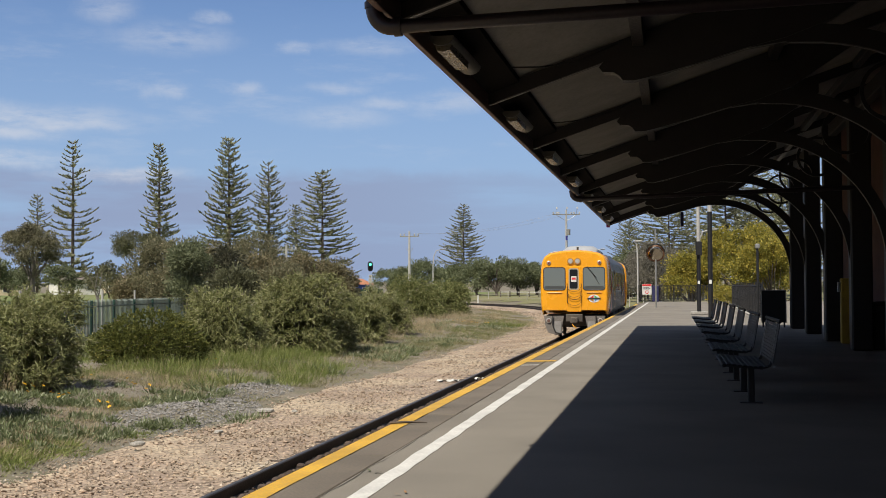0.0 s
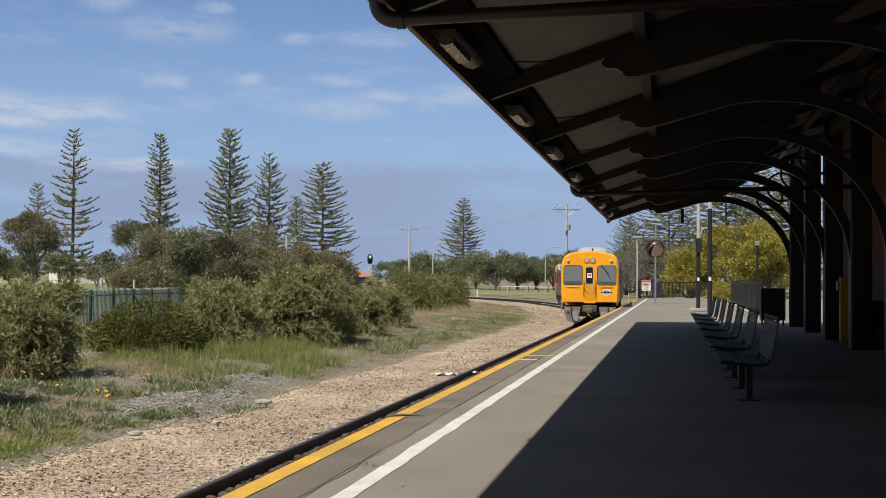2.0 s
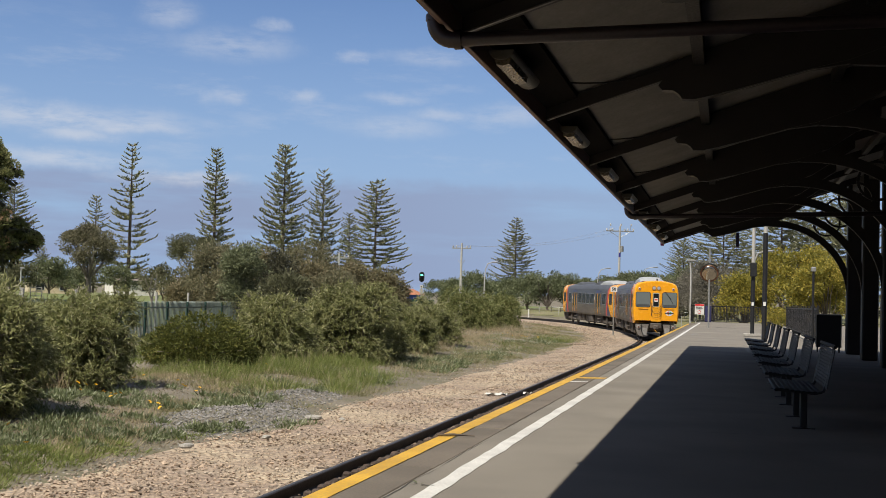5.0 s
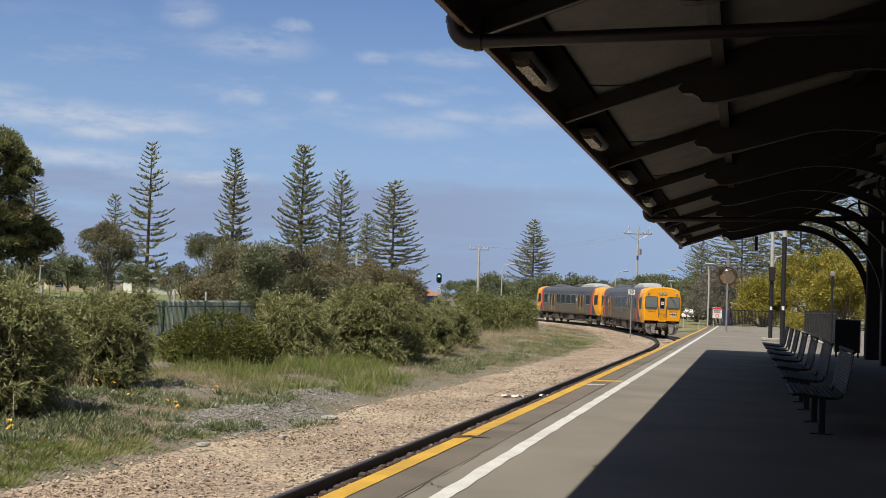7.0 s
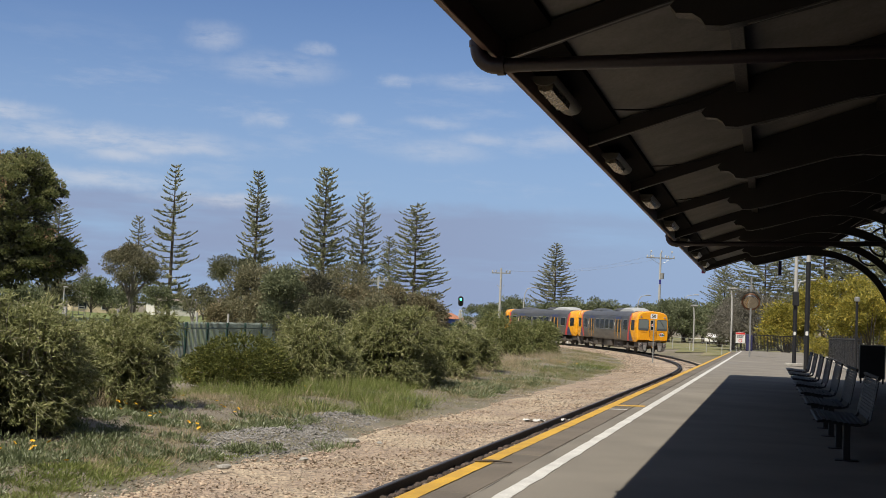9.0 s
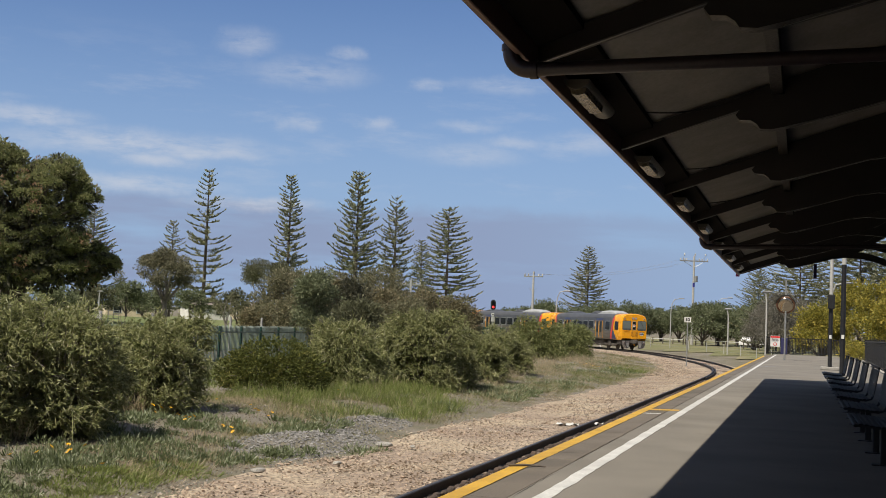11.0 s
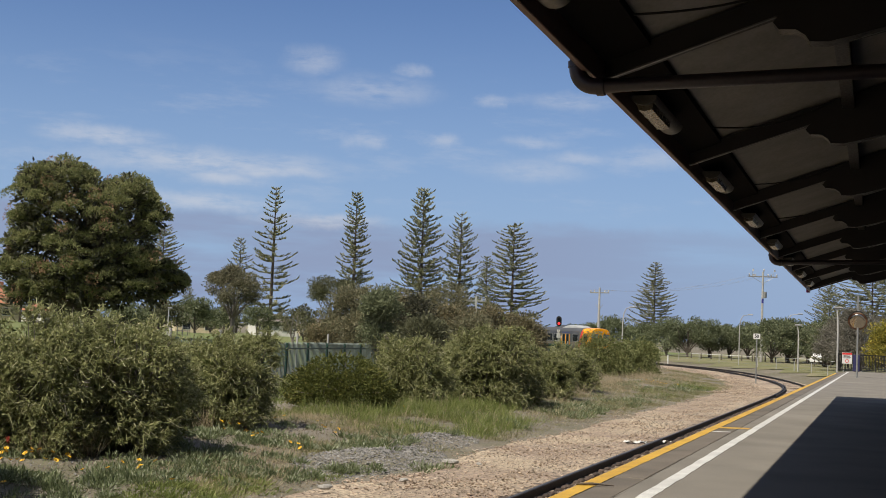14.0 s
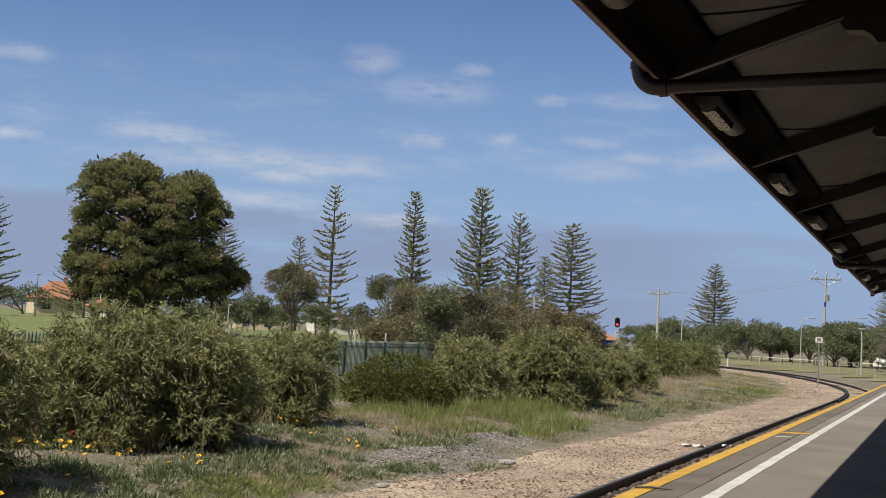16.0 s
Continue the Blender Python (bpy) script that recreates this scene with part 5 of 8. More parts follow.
def build_mirror():
    m = thing("convex_mirror", "round convex mirror on a galvanised pole at the platform edge", "mirror", at=pose(-0.97, 74.0, 0))
    part("pole", Shape().tube([(0, 0, 0), (0, 0, 4.7)], 0.055, 10), GALV, m, "thin galvanised pole")
    face = Shape()
    rows = [(0.46 * math.sin(math.pi / 2 * k / 6), 0.12 * math.cos(math.pi / 2 * k / 6)) for k in range(6, 0, -1)]
    turn = Matrix.Rotation(radians(90 + 22), 4, "X") @ Matrix.Rotation(radians(0), 4, "Z")
    face.lathe([(r, z) for r, z in rows], 28, (0, -0.12, 3.22), turn)
    glass = plain("mirror_face", (0.42, 0.37, 0.30, 1), 0.16, 1.0)
    hd = Shape()
    hd.lathe([(0.52, -0.06), (0.54, -0.01), (0.50, 0.03), (0.46, 0.02)], 28, (0, -0.12, 3.22), turn)
    rim = part("rim", hd, surface("mirror_rim", (0.22, 0.10, 0.05, 1), None, 0.6), m, "faded orange rim")
    part("mirror_face", face, glass, rim)
    ho = Shape()
    rows2 = []
    for k in range(-8, 9):
        a = radians(90 + k * 10)
        rows2.append([(0.54 * math.cos(a), -0.12, 3.22 + 0.54 * math.sin(a)), (0.56 * math.cos(a), -0.38, 3.25 + 0.56 * math.sin(a))])
    part("hood", ho.grid(rows2), BLACK_STEEL, m, "dark hood over the mirror")
    bk = Shape().strip([(0, 0, 3.22), (0, -0.12, 3.22)], 0.08, 0.08, side=(1, 0, 0))
    part("clamp", bk, GALV, m)


build_mirror()


def build_notice():
    n = thing("warning_sign", "white warning notice with a red band on the end fence", "sign", at=pose(-2.05, 100.55, 0))
    part("board", Shape().box((-0.37, -0.02, 0.58), (0.37, 0.0, 1.44), 0.006), WHITE_PAINT, n)
    part("red_band", Shape().box((-0.355, -0.026, 1.28), (0.355, -0.021, 1.425)), SIGN_RED, n)
    bars = Shape()
    for i in range(4):
        bars.box((-0.28, -0.026, 1.19 - i * 0.06), (0.28 - 0.08 * (i % 2), -0.021, 1.22 - i * 0.06))
    part("text_bars", bars, INK, n, "lines of small unreadable print")
    ring = Shape()
    ring.strip([(0.12 * math.cos(a), -0.024, 0.78 + 0.12 * math.sin(a)) for a in [2 * math.pi * k / 24 for k in range(25)]], 0.006, 0.04)
    part("symbol", ring, SIGN_RED, n, "round prohibition symbol")
    part("bin", Shape().box((0.42, -0.1, 0.0), (0.95, 0.15, 1.30), 0.04), plain("dark_blue_panel", (0.02, 0.02, 0.07, 1), 0.5), n, "dark blue panel beside the notice")


build_notice()


def bar_fence(name, label, p0, p1, h, z0, pale, rails, mat, group="", step=0.11, panel=2.4, thick=0.012):
    """An upright-bar fence: posts, two rails and many bars."""
    f = thing(name, label, "fence", group)
    a, b = Vector((*p0, z0)), Vector((*p1, z0))
    d = (b - a).normalized()
    length = (b - a).length
    n = max(1, round(length / panel))
    for i in range(n + 1):
        p = a + d * (length * i / n)
        part("post", Shape().box((p.x - 0.035, p.y - 0.035, z0), (p.x + 0.035, p.y + 0.035, z0 + h + 0.08), 0.006), mat, f)
    for z in rails:
        part("rail", Shape().strip([a + Vector((0, 0, z)), b + Vector((0, 0, z))], 0.05, 0.06, side=(-d.y, d.x, 0)), mat, f)
    bar = Shape().box((-thick, -thick, 0.08), (thick, thick, h)).mesh("bar", False)
    for k in range(int(length / step)):
        p = a + d * (k * step)
        part("bar", bar, mat, f).location = (p.x, p.y, z0)
    return f


bar_fence("end_fence", "black steel bar fence across the end of the platform", (-2.7, 100.7), (5.6, 100.7), 1.32, 0.0, 0, (0.12, 1.28), BLACK_STEEL, thick=0.021)


def mesh_fence():
    f = bar_fence("screen_fence", "low black bar fence along the back of the platform", (3.25, 46.0), (3.86, 82.0), 1.32, 0.0, 0, (0.12, 1.28), BLACK_STEEL, step=0.13, panel=2.6, thick=0.016)
    k = Shape().strip([(3.10, 46.0, 0.03), (3.71, 82.0, 0.03)], 0.15, 0.08, side=(1, 0, 0))
    part("kerb", k, CONCRETE, f, "pale concrete kerb")


mesh_fence()


def build_platform_bits():
    p = thing("slim_post", "slim dark post with a small light on top", "post", at=pose(3.15, 47.0, 0))
    part("shaft", Shape().tube([(0, 0, 0), (0, 0, 2.72)], 0.045, 10), BLACK_STEEL, p)
    part("cap", Shape().box((-0.09, -0.09, 2.66), (0.09, 0.09, 2.84), 0.03), GALV, p)
    d = thing("display_case", "dark glazed display case on legs in the shade", "notice board", at=pose(3.02, 38.2, 0))
    part("cabinet", Shape().box((-0.36, -0.08, 0.15), (0.36, 0.08, 1.12), 0.015), BLACK_STEEL, d)
    fr = Shape()
    for lo, hi in (((-0.37, -0.095, 0.14), (-0.345, -0.075, 1.14)), ((0.345, -0.095, 0.14), (0.37, -0.075, 1.14)), ((-0.37, -0.095, 1.115), (0.37, -0.075, 1.14))):
        fr.box(lo, hi, 0.004)
    part("frame", fr, GALV, d, "thin metal frame")
    for x in (-0.31, 0.31):
        part("leg", Shape().box((x - 0.025, -0.03, 0), (x + 0.025, 0.03, 0.16), 0.004), BLACK_STEEL, d)
    b = thing("litter_bin", "grey ribbed litter bin standing by a post", "bin", at=pose(4.05, 25.2, 0))
    body = Shape().lathe([(0.26, 0.0), (0.29, 0.03), (0.31, 0.75), (0.33, 0.78), (0.33, 0.86), (0.24, 0.93), (0.05, 0.95)], 24)
    part("drum", body, surface("bin_grey", (0.06, 0.062, 0.065, 1), None, 0.6), b)
    rb = Shape()
    for k in range(24):
        a = 2 * math.pi * k / 24
        rb.tube([(0.293 * math.cos(a), 0.293 * math.sin(a), 0.08), (0.312 * math.cos(a), 0.312 * math.sin(a), 0.74)], 0.012, 5)
    part("ribs", rb, BLACK_STEEL, b)
    y = thing("yellow_bollard", "tall dull yellow post beside the canopy posts", "bollard", at=pose(3.72, 27.8, 0))
    part("shaft", Shape().box((-0.10, -0.10, 0), (0.10, 0.10, 1.42), 0.02), surface("dull_yellow", (0.50, 0.33, 0.03, 1), (0.4, 0.26, 0.03, 1), 0.6), y)
    part("reader", Shape().box((-0.16, -0.06, 1.12), (-0.10, 0.06, 1.34), 0.01), GALV, y)
    c = thing("hanging_sign", "narrow dark sign hanging under the canopy end", "sign", at=pose(0.31, 36.9, 0))
    part("plate", Shape().box((-0.045, -0.30, 3.04), (0.045, 0.30, 3.46), 0.01), plain("navy_plate", (0.012, 0.01, 0.06, 1), 0.5), c)


build_platform_bits()


# ---- beside the line ----
def build_speed_sign():
    x, y = at(-5.08, 94.0)
    s = thing("speed_sign", "white square 50 speed sign on a galvanised post by the track", "sign", at=pose(x, y, -1.15))
    part("post", Shape().tube([(0, 0, 0), (0, 0, 3.72)], 0.05, 10), GALV, s)
    b = part("board", Shape().box((-0.25, -0.075, 3.32), (0.25, -0.055, 3.70), 0.008), WHITE_PAINT, s, "white board with black figures")
    words("figures", "50", 0.33, pose(0, -0.078, 3.51, 90, 0, 0), INK, b)
    return s


build_speed_sign()


def build_signal():
    x, y = at(-14.09, 138.0)
    z = ground_z(x, y)
    s = thing("railway_signal", "two-lamp railway signal with a black hooded head on a pale post", "signal", at=pose(x, y, z, 0, 0, 12))
    top = 3.65 - z
    part("post", Shape().tube([(0, 0, 0), (0, 0, top - 1.0)], 0.085, 12), PALE_POLE, s)
    bk = Shape()
    bk.prism([(0.30 * math.cos(a), top + (0.27 if math.sin(a) > 0 else -0.27) + 0.30 * math.sin(a)) for a in [2 * math.pi * k / 28 for k in range(28)]], -0.02, 0.10)
    head = part("head", bk, BLACK, s, "black rounded backboard")
    GREEN_GLOW = plain("green_lamp_glow", (0.10, 1.0, 0.62, 1), 0.3, emit=3.0)
    RED_GLOW = plain("red_lamp_glow", (1.0, 0.03, 0.03, 1), 0.3, emit=2.5)
    turn = Matrix.Rotation(math.pi / 2, 4, "X")
    for dz, mt, nm in ((0.22, GREEN_GLOW, "green lamp lens"), (-0.24, RED_GLOW, "red lamp lens")):
        part("lens", Shape().lathe([(0.125, 0.0), (0.115, 0.02), (0.04, 0.035)], 20, (0, -0.022, top + dz), turn), mt, head, nm)
        hd = Shape()
        hd.grid([[(0.18 * math.cos(a), yy, top + dz + 0.18 * math.sin(a)) for a in [radians(-10 + 200 * k / 14) for k in range(15)]] for yy in (-0.02, -0.30)])
        part("hood", hd, BLACK, head)
    # made-up slide: both lamps always glow and this hides one
    shutter = part("shutter", Shape().box((-0.15, -0.075, top - 0.40), (0.15, -0.06, top - 0.08), 0.004), BLACK, s, "added black shutter that hides one of two glowing lamps")
    box = Shape()
    box.box((-0.2, -0.2, top - 1.9), (0.2, 0.2, top - 1.35), 0.02)
    part("relay_box", box, PALE_POLE, s)
    plate = part("number_plate", Shape().box((-0.16, -0.13, top - 1.25), (0.16, -0.11, top - 0.95), 0.004), WHITE_PAINT, s, "white plate with dark bars")
    part("bars", Shape().box((-0.1, -0.136, top - 1.15), (0.1, -0.131, top - 1.05)), INK, plate)
    for k in range(6):
        part("ladder_bar", Shape().box((-0.5 + k * 0.3, 0.2, top - 3.4), (-0.44 + k * 0.3, 0.26, top - 2.2)), GALV, s)
    return shutter


SIGNAL_SHUTTER = build_signal()


def build_hut():
    x, y = at(-14.38, 128.0)
    z = ground_z(x, y)
    h = thing("relay_hut", "low dark green equipment hut beside the signal", "hut", at=pose(x, y, z, 0, 0, 10))
    top = 0.95 - z
    part("body", Shape().box((-1.9, -0.8, 0), (1.9, 0.8, top), 0.03), GREEN_BOX, h)
    part("roof", Shape().prism([(-2.1, top), (2.1, top), (2.0, top + 0.16), (-2.0, top + 0.16)], -1.0, 1.0), GREEN_BOX, h, "flat overhanging green roof")
    for x0 in (-1.0, 0.0, 1.0):
        part("door_panel", Shape().box((x0 - 0.42, -0.83, 0.15), (x0 + 0.42, -0.80, top - 0.15), 0.006), GREEN_BOX, h)


build_hut()


def palisade():
    f = thing("palisade_fence", "green steel palisade fence behind the bushes", "fence")
    pale = Shape()
    pale.prism([(-0.033, 0.05), (0.033, 0.05), (0.033, 1.74), (0.0, 1.83), (-0.033, 1.74)], -0.012, 0.012)
    pale_mesh = pale.mesh("pale", False)
    post_mesh = Shape().box((-0.055, -0.05, 0), (0.055, 0.05, 1.80), 0.006).mesh("post", False)
    a, d = Vector((-20.4, 15.5, 0)), Vector((-0.106, 1, 0)).normalized()
    yaw = math.atan2(d.y, d.x)
    bays, bay = 19, 2.65
    rest = Shape()
    for i in range(bays + 1):
        p = a + d * bay * i
        z = -1.02
        ob = part("post", post_mesh, GREEN_BOX, f)
        ob.matrix_basis = Matrix.Translation((p.x, p.y, z)) @ Matrix.Rotation(yaw, 4, "Z")
        if i == bays:
            break
        q = a + d * bay * (i + 1)
        for zz in (0.35, 1.55):
            part("rail", Shape().strip([(p.x + 0.05, p.y, z + zz), (q.x + 0.05, q.y, z + zz)], 0.04, 0.05, side=(1, 0, 0)), GREEN_FENCE, f)
        for k in range(1, 17):
            c = p + d * bay * k / 17
            ob = part("pale", pale_mesh, GREEN_FENCE, f)
            ob.matrix_basis = Matrix.Translation((c.x - 0.02, c.y, z)) @ Matrix.Rotation(yaw, 4, "Z")
    return f


palisade()


def field_posts():
    for i in range(11):
        p = thing("field_post", "thin pale post standing behind the palisade", "post", "posts behind the palisade")
        y = 34.4 + 4.45 * i
        x = -21.9 - 0.106 * (y - 15.5)
        z = ground_z(x, y)
        p.matrix_basis = pose(x, y, z)
        part("shaft", Shape().tube([(0, 0, 0), (0, 0, 1.20 - z)], 0.055, 8), PALE_POLE, p)
    x, y = at(-31.54, 120.0)
    z = ground_z(x, y)
    gate = thing("field_gate", "small pale gate frame on the mown field", "gate", at=pose(x, y, z, 0, 0, 31))
    for dx in (-0.5, 0.0, 0.5):
        part("upright", Shape().tube([(dx, 0, 0), (dx, 0, 1.25 - z)], 0.045, 6), PALE_POLE, gate)
    for dz in (0.45, 0.85, 1.2):
        part("rail", Shape().tube([(-0.5, 0, dz - z), (0.5, 0, dz - z)], 0.03, 6), PALE_POLE, gate)
    for az, d, top in ((-32.21, 130.0, 3.1), (-40.72, 150.0, 5.7)):
        x, y = at(az, d)
        z = ground_z(x, y)
        pole = thing("light_pole", "slim pale light pole at the edge of the field", "pole", "light poles by the field", at=pose(x, y, z))
        part("shaft", Shape().tube([(0, 0, 0), (0, 0, top - z)], [0.10, 0.06], 8), PALE_POLE, pole)
        part("lantern", Shape().box((-0.1, -0.12, top - z - 0.05), (0.4, 0.12, top - z + 0.08), 0.03), GALV, pole)


field_posts()


def utility_pole(x, y, h, kind, label):
    z = ground_z(x, y)
    u = thing("power_pole", label, "power pole", at=pose(x, y, z, 0, 0, 15 if kind else -8))
    part("pole", Shape().tube([(0, 0, 0), (0, 0, h)], [0.20, 0.12], 10), PALE_POLE, u, "pale steel and concrete pole")
    wide = 1.95 if kind else 1.35
    arm = part("crossarm", Shape().box((-wide, -0.06, h - 0.75), (wide, 0.06, h - 0.6), 0.01), GALV, u)
    for xx in (-1.45, 0.0, 1.45) if kind else ():
        part("stem", Shape().tube([(xx, 0, h - 0.6), (xx, 0, h - 0.05), (xx + 0.12, 0, h + 0.15)], 0.025, 6), GALV, arm)
        part("insulator", Shape().lathe([(0.04, 0), (0.13, 0.05), (0.07, 0.14), (0.12, 0.2), (0.04, 0.34)], 8, (xx + 0.12, 0, h + 0.05)), PALE_POLE, arm)
    for xx in (-1.85, -1.3, -1.05, 0.7, 1.1, 1.85) if kind else (-1.25, -0.75, 0.75, 1.25):
        part("insulator", Shape().lathe([(0.04, 0), (0.11, 0.05), (0.06, 0.12), (0.11, 0.18), (0.04, 0.3)], 8, (xx, 0, h - 0.6)), PALE_POLE, arm)
    if kind:
        br = Shape()
        for xx in (-1.5, 1.5):
            br.tube([(0, 0, h - 1.6), (xx, 0, h - 0.7)], 0.03, 6)
        part("brace", br, GALV, u)
        part("transformer", Shape().lathe([(0.1, 0), (0.28, 0.03), (0.28, 0.8), (0.1, 0.86)], 14, (0.25, -0.2, h - 3.6)), GALV, u)
        part("marker", Shape().box((-0.14, -0.16, h - 4.3), (0.14, -0.13, h - 3.7)), plain("marker_blue", (0.03, 0.03, 0.2, 1), 0.5), u)
    else:
        br = Shape()
        for xx in (-0.5, 0.5):
            br.tube([(0, 0, h - 2.9), (xx, 0, h - 2.3)], 0.03, 6)
        part("brace", br, GALV, u)
    return u


POLE_A, POLE_B = at(-12.25, 165.0), at(-4.87, 172.0)
utility_pole(*POLE_A, 1.28 + 165 * 0.0441 + 1.0, 0, "slender power pole with a cross-arm among the far trees")
utility_pole(*POLE_B, 1.28 + 172 * 0.0605 + 0.6, 1, "power pole with cross-arms and a transformer")
utility_pole(*at(-18.00, 150.0), 1.28 + 150 * 0.034 + 0.6, 0, "pale power pole half hidden behind shrubs")


def build_wires():
    w = thing("power_line", "thin overhead power wires between the poles", "wire")
    for xx in (-1.25, -0.75, 0.75, 1.25):
        a = Vector((POLE_A[0] + xx, POLE_A[1], ground_z(*POLE_A) + 1.28 + 165 * 0.0441 + 0.7))
        b = Vector((POLE_B[0] + xx, POLE_B[1], ground_z(*POLE_B) + 1.28 + 172 * 0.0605 + 0.3))
        pts = [a.lerp(b, k / 10) - Vector((0, 0, 1.0 * (1 - (k / 5 - 1) ** 2))) for k in range(11)]
        part("wire", Shape().tube(pts, 0.006, 4), GALV, w)


build_wires()


def street_lamp(az, d, top, reach, label):
    x, y = at(az, d)
    z = ground_z(x, y)
    h = top - z
    s = thing("street_lamp", label, "street lamp", "street lamps along the far road", at=pose(x, y, z))
    part("pole", Shape().tube([(0, 0, 0), (0, 0, h * 0.72), (reach * 0.12, 0, h * 0.88), (reach * 0.4, 0, h * 0.975), (reach, 0, h)], [0.085, 0.07, 0.06, 0.055, 0.045], 8), PALE_POLE, s, "pale curved pole")
    part("lantern", Shape().box((reach - 0.1, -0.15, h - 0.06), (reach + 0.65, 0.15, h + 0.10), 0.05), GALV, s)
    return s


for px_az, d, top, reach in ((-11.14, 150, 5.9, 1.0), (-5.85, 178, 6.3, 1.2), (-3.81, 190, 7.0, 1.8), (-3.26, 128, 4.0, -0.3), (-1.58, 101.8, 4.95, -0.25), (1.18, 101.8, 5.85, 0.9)):
    street_lamp(px_az, d, top, reach, "pale curved street lamp beyond the trees" if reach > 0 else "plain pale pole beyond the platform")


def low_rails():
    """White-topped low barrier rails of the car park behind the tree row."""
    for az0, az1, d in ((-7.98, -5.26, 172.0), (-5.14, -2.39, 170.0), (-2.55, -0.40, 158.0), (-0.27, 2.09, 150.0)):
        f = thing("barrier_rail", "low white barrier rail of the car park", "barrier", "low barriers beyond the trees")
        p0, p1 = at(az0, d), at(az1, d - 4)
        a, b = Vector((*p0, ground_z(*p0))), Vector((*p1, ground_z(*p1)))
        part("rail", Shape().strip([a + Vector((0, 0, 0.72)), b + Vector((0, 0, 0.72))], 0.06, 0.08, side=(0, 1, 0)), WHITE_PAINT, f, "white painted rail")
        for k in range(7):
            c = a.lerp(b, k / 6)
            part("post", Shape().box((c.x - 0.07, c.y + 0.05, c.z - 0.05), (c.x + 0.07, c.y + 0.19, c.z + 0.85), 0.01), BARK, f)
    x, y = at(-9.03, 150.0)
    w = thing("marker_post", "short white marker post by the line", "post", at=pose(x, y, ground_z(x, y)))
    part("shaft", Shape().box((-0.08, -0.08, 0), (0.08, 0.08, 1.1), 0.02), WHITE_PAINT, w)


low_rails()


def wire_fence():
    f = thing("wire_fence", "post and wire fence along the far side of the track", "fence")
    prev = None
    for i in range(18):
        p, a = track_at(86 + i * 5.2, 6.5 + 0.35 * i)
        z = ground_z(p.x, p.y)
        top = Vector((p.x, p.y, z + 1.05))
        part("post", Shape().tube([(p.x, p.y, z - 0.05), top], 0.045, 6), PALE_POLE, f)
        if prev is not None:
            for dz in (0.05, 0.4, 0.75):
                part("wire", Shape().tube([prev - Vector((0, 0, dz)), top - Vector((0, 0, dz))], 0.008, 4), GALV, f)
        prev = top


wire_fence()


ROOF_TILE = surface("terracotta_tiles", (0.36, 0.155, 0.085, 1), (0.27, 0.115, 0.065, 1), 0.85, scale=2, fine=12, bump=0.2)
RENDER_WALL = surface("cream_render", (0.62, 0.52, 0.36, 1), (0.55, 0.46, 0.32, 1), 0.9, scale=1, fine=20, bump=0.1)
WHITE_WALL = surface("white_render", (0.72, 0.70, 0.66, 1), (0.64, 0.62, 0.58, 1), 0.9, scale=1, fine=20, bump=0.1)
HOUSE_GLASS = plain("house_glass", (0.03, 0.035, 0.04, 1), 0.1)


def house(az, d, w, dep, eave, ridge, wall, label, turn=0.0, hip=0.4, tiles=None):
    x, y = at(az, d)
    z = ground_z(x, y)
    h = thing("house", label, "house", at=pose(x, y, z, 0, 0, turn - az))
    part("wall", Shape().box((-w / 2, -dep / 2, 0), (w / 2, dep / 2, eave - z), 0.02), wall, h)
    r = Shape()
    e, t, o = eave - z, ridge - z, 0.5
    r.add([(-w / 2 - o, -dep / 2 - o, e), (w / 2 + o, -dep / 2 - o, e), (w / 2 + o, dep / 2 + o, e), (-w / 2 - o, dep / 2 + o, e), (-w / 2 + w * hip, 0, t), (w / 2 - w * hip, 0, t)],
          [(0, 1, 5, 4), (1, 2, 5), (2, 3, 4, 5), (3, 0, 4), (3, 2, 1, 0)])
    tiles = tiles or ROOF_TILE
    part("roof", r, tiles, h, "tiled hip roof", smooth=False)
    n = max(2, int(w // 3.2))
    for i in range(n):
        xx = -w / 2 + w * (i + 0.5) / n
        wi = part("window", Shape().box((xx - 0.75, -dep / 2 - 0.05, e - 1.9), (xx + 0.75, -dep / 2 + 0.02, e - 0.6), 0.01), WHITE_PAINT, h)
        part("pane", Shape().box((xx - 0.65, -dep / 2 - 0.07, e - 1.8), (xx + 0.65, -dep / 2 - 0.05, e - 0.7)), HOUSE_GLASS, wi)
    if ridge > 4.0:
        part("chimney", Shape().box((w * 0.15, -0.3, t - 1.0), (w * 0.15 + 0.6, 0.3, t + 0.7), 0.02), tiles, h)
    return h


house(-39.91, 205, 7.5, 9, 3.6, 6.4, RENDER_WALL, "cream house with a terracotta tiled roof behind the pine", 8)
house(-37.17, 190, 6.0, 9, 2.6, 4.9, WHITE_WALL, "white house with a terracotta roof behind the pine", -25)
house(-14.61, 265, 5.5, 8, 1.9, 3.2, plain("blue_wall", (0.05, 0.10, 0.35, 1), 0.7), "far house with an orange tiled roof and blue wall", 0)
GREY_TILE = surface("weathered_grey_tiles", (0.20, 0.17, 0.145, 1), (0.15, 0.13, 0.115, 1), 0.85, scale=2, fine=12, bump=0.2)
house(-27.48, 240, 8.0, 8, 2.9, 4.4, WHITE_WALL, "pale low house half hidden behind trees", 12, tiles=GREY_TILE)
house(-25.23, 260, 9.0, 8, 2.6, 4.0, RENDER_WALL, "low cream house across the field", -10, tiles=GREY_TILE)
house(-30.96, 230, 8.0, 8, 2.6, 4.1, RENDER_WALL, "low cream house beyond the field", 5, tiles=GREY_TILE)


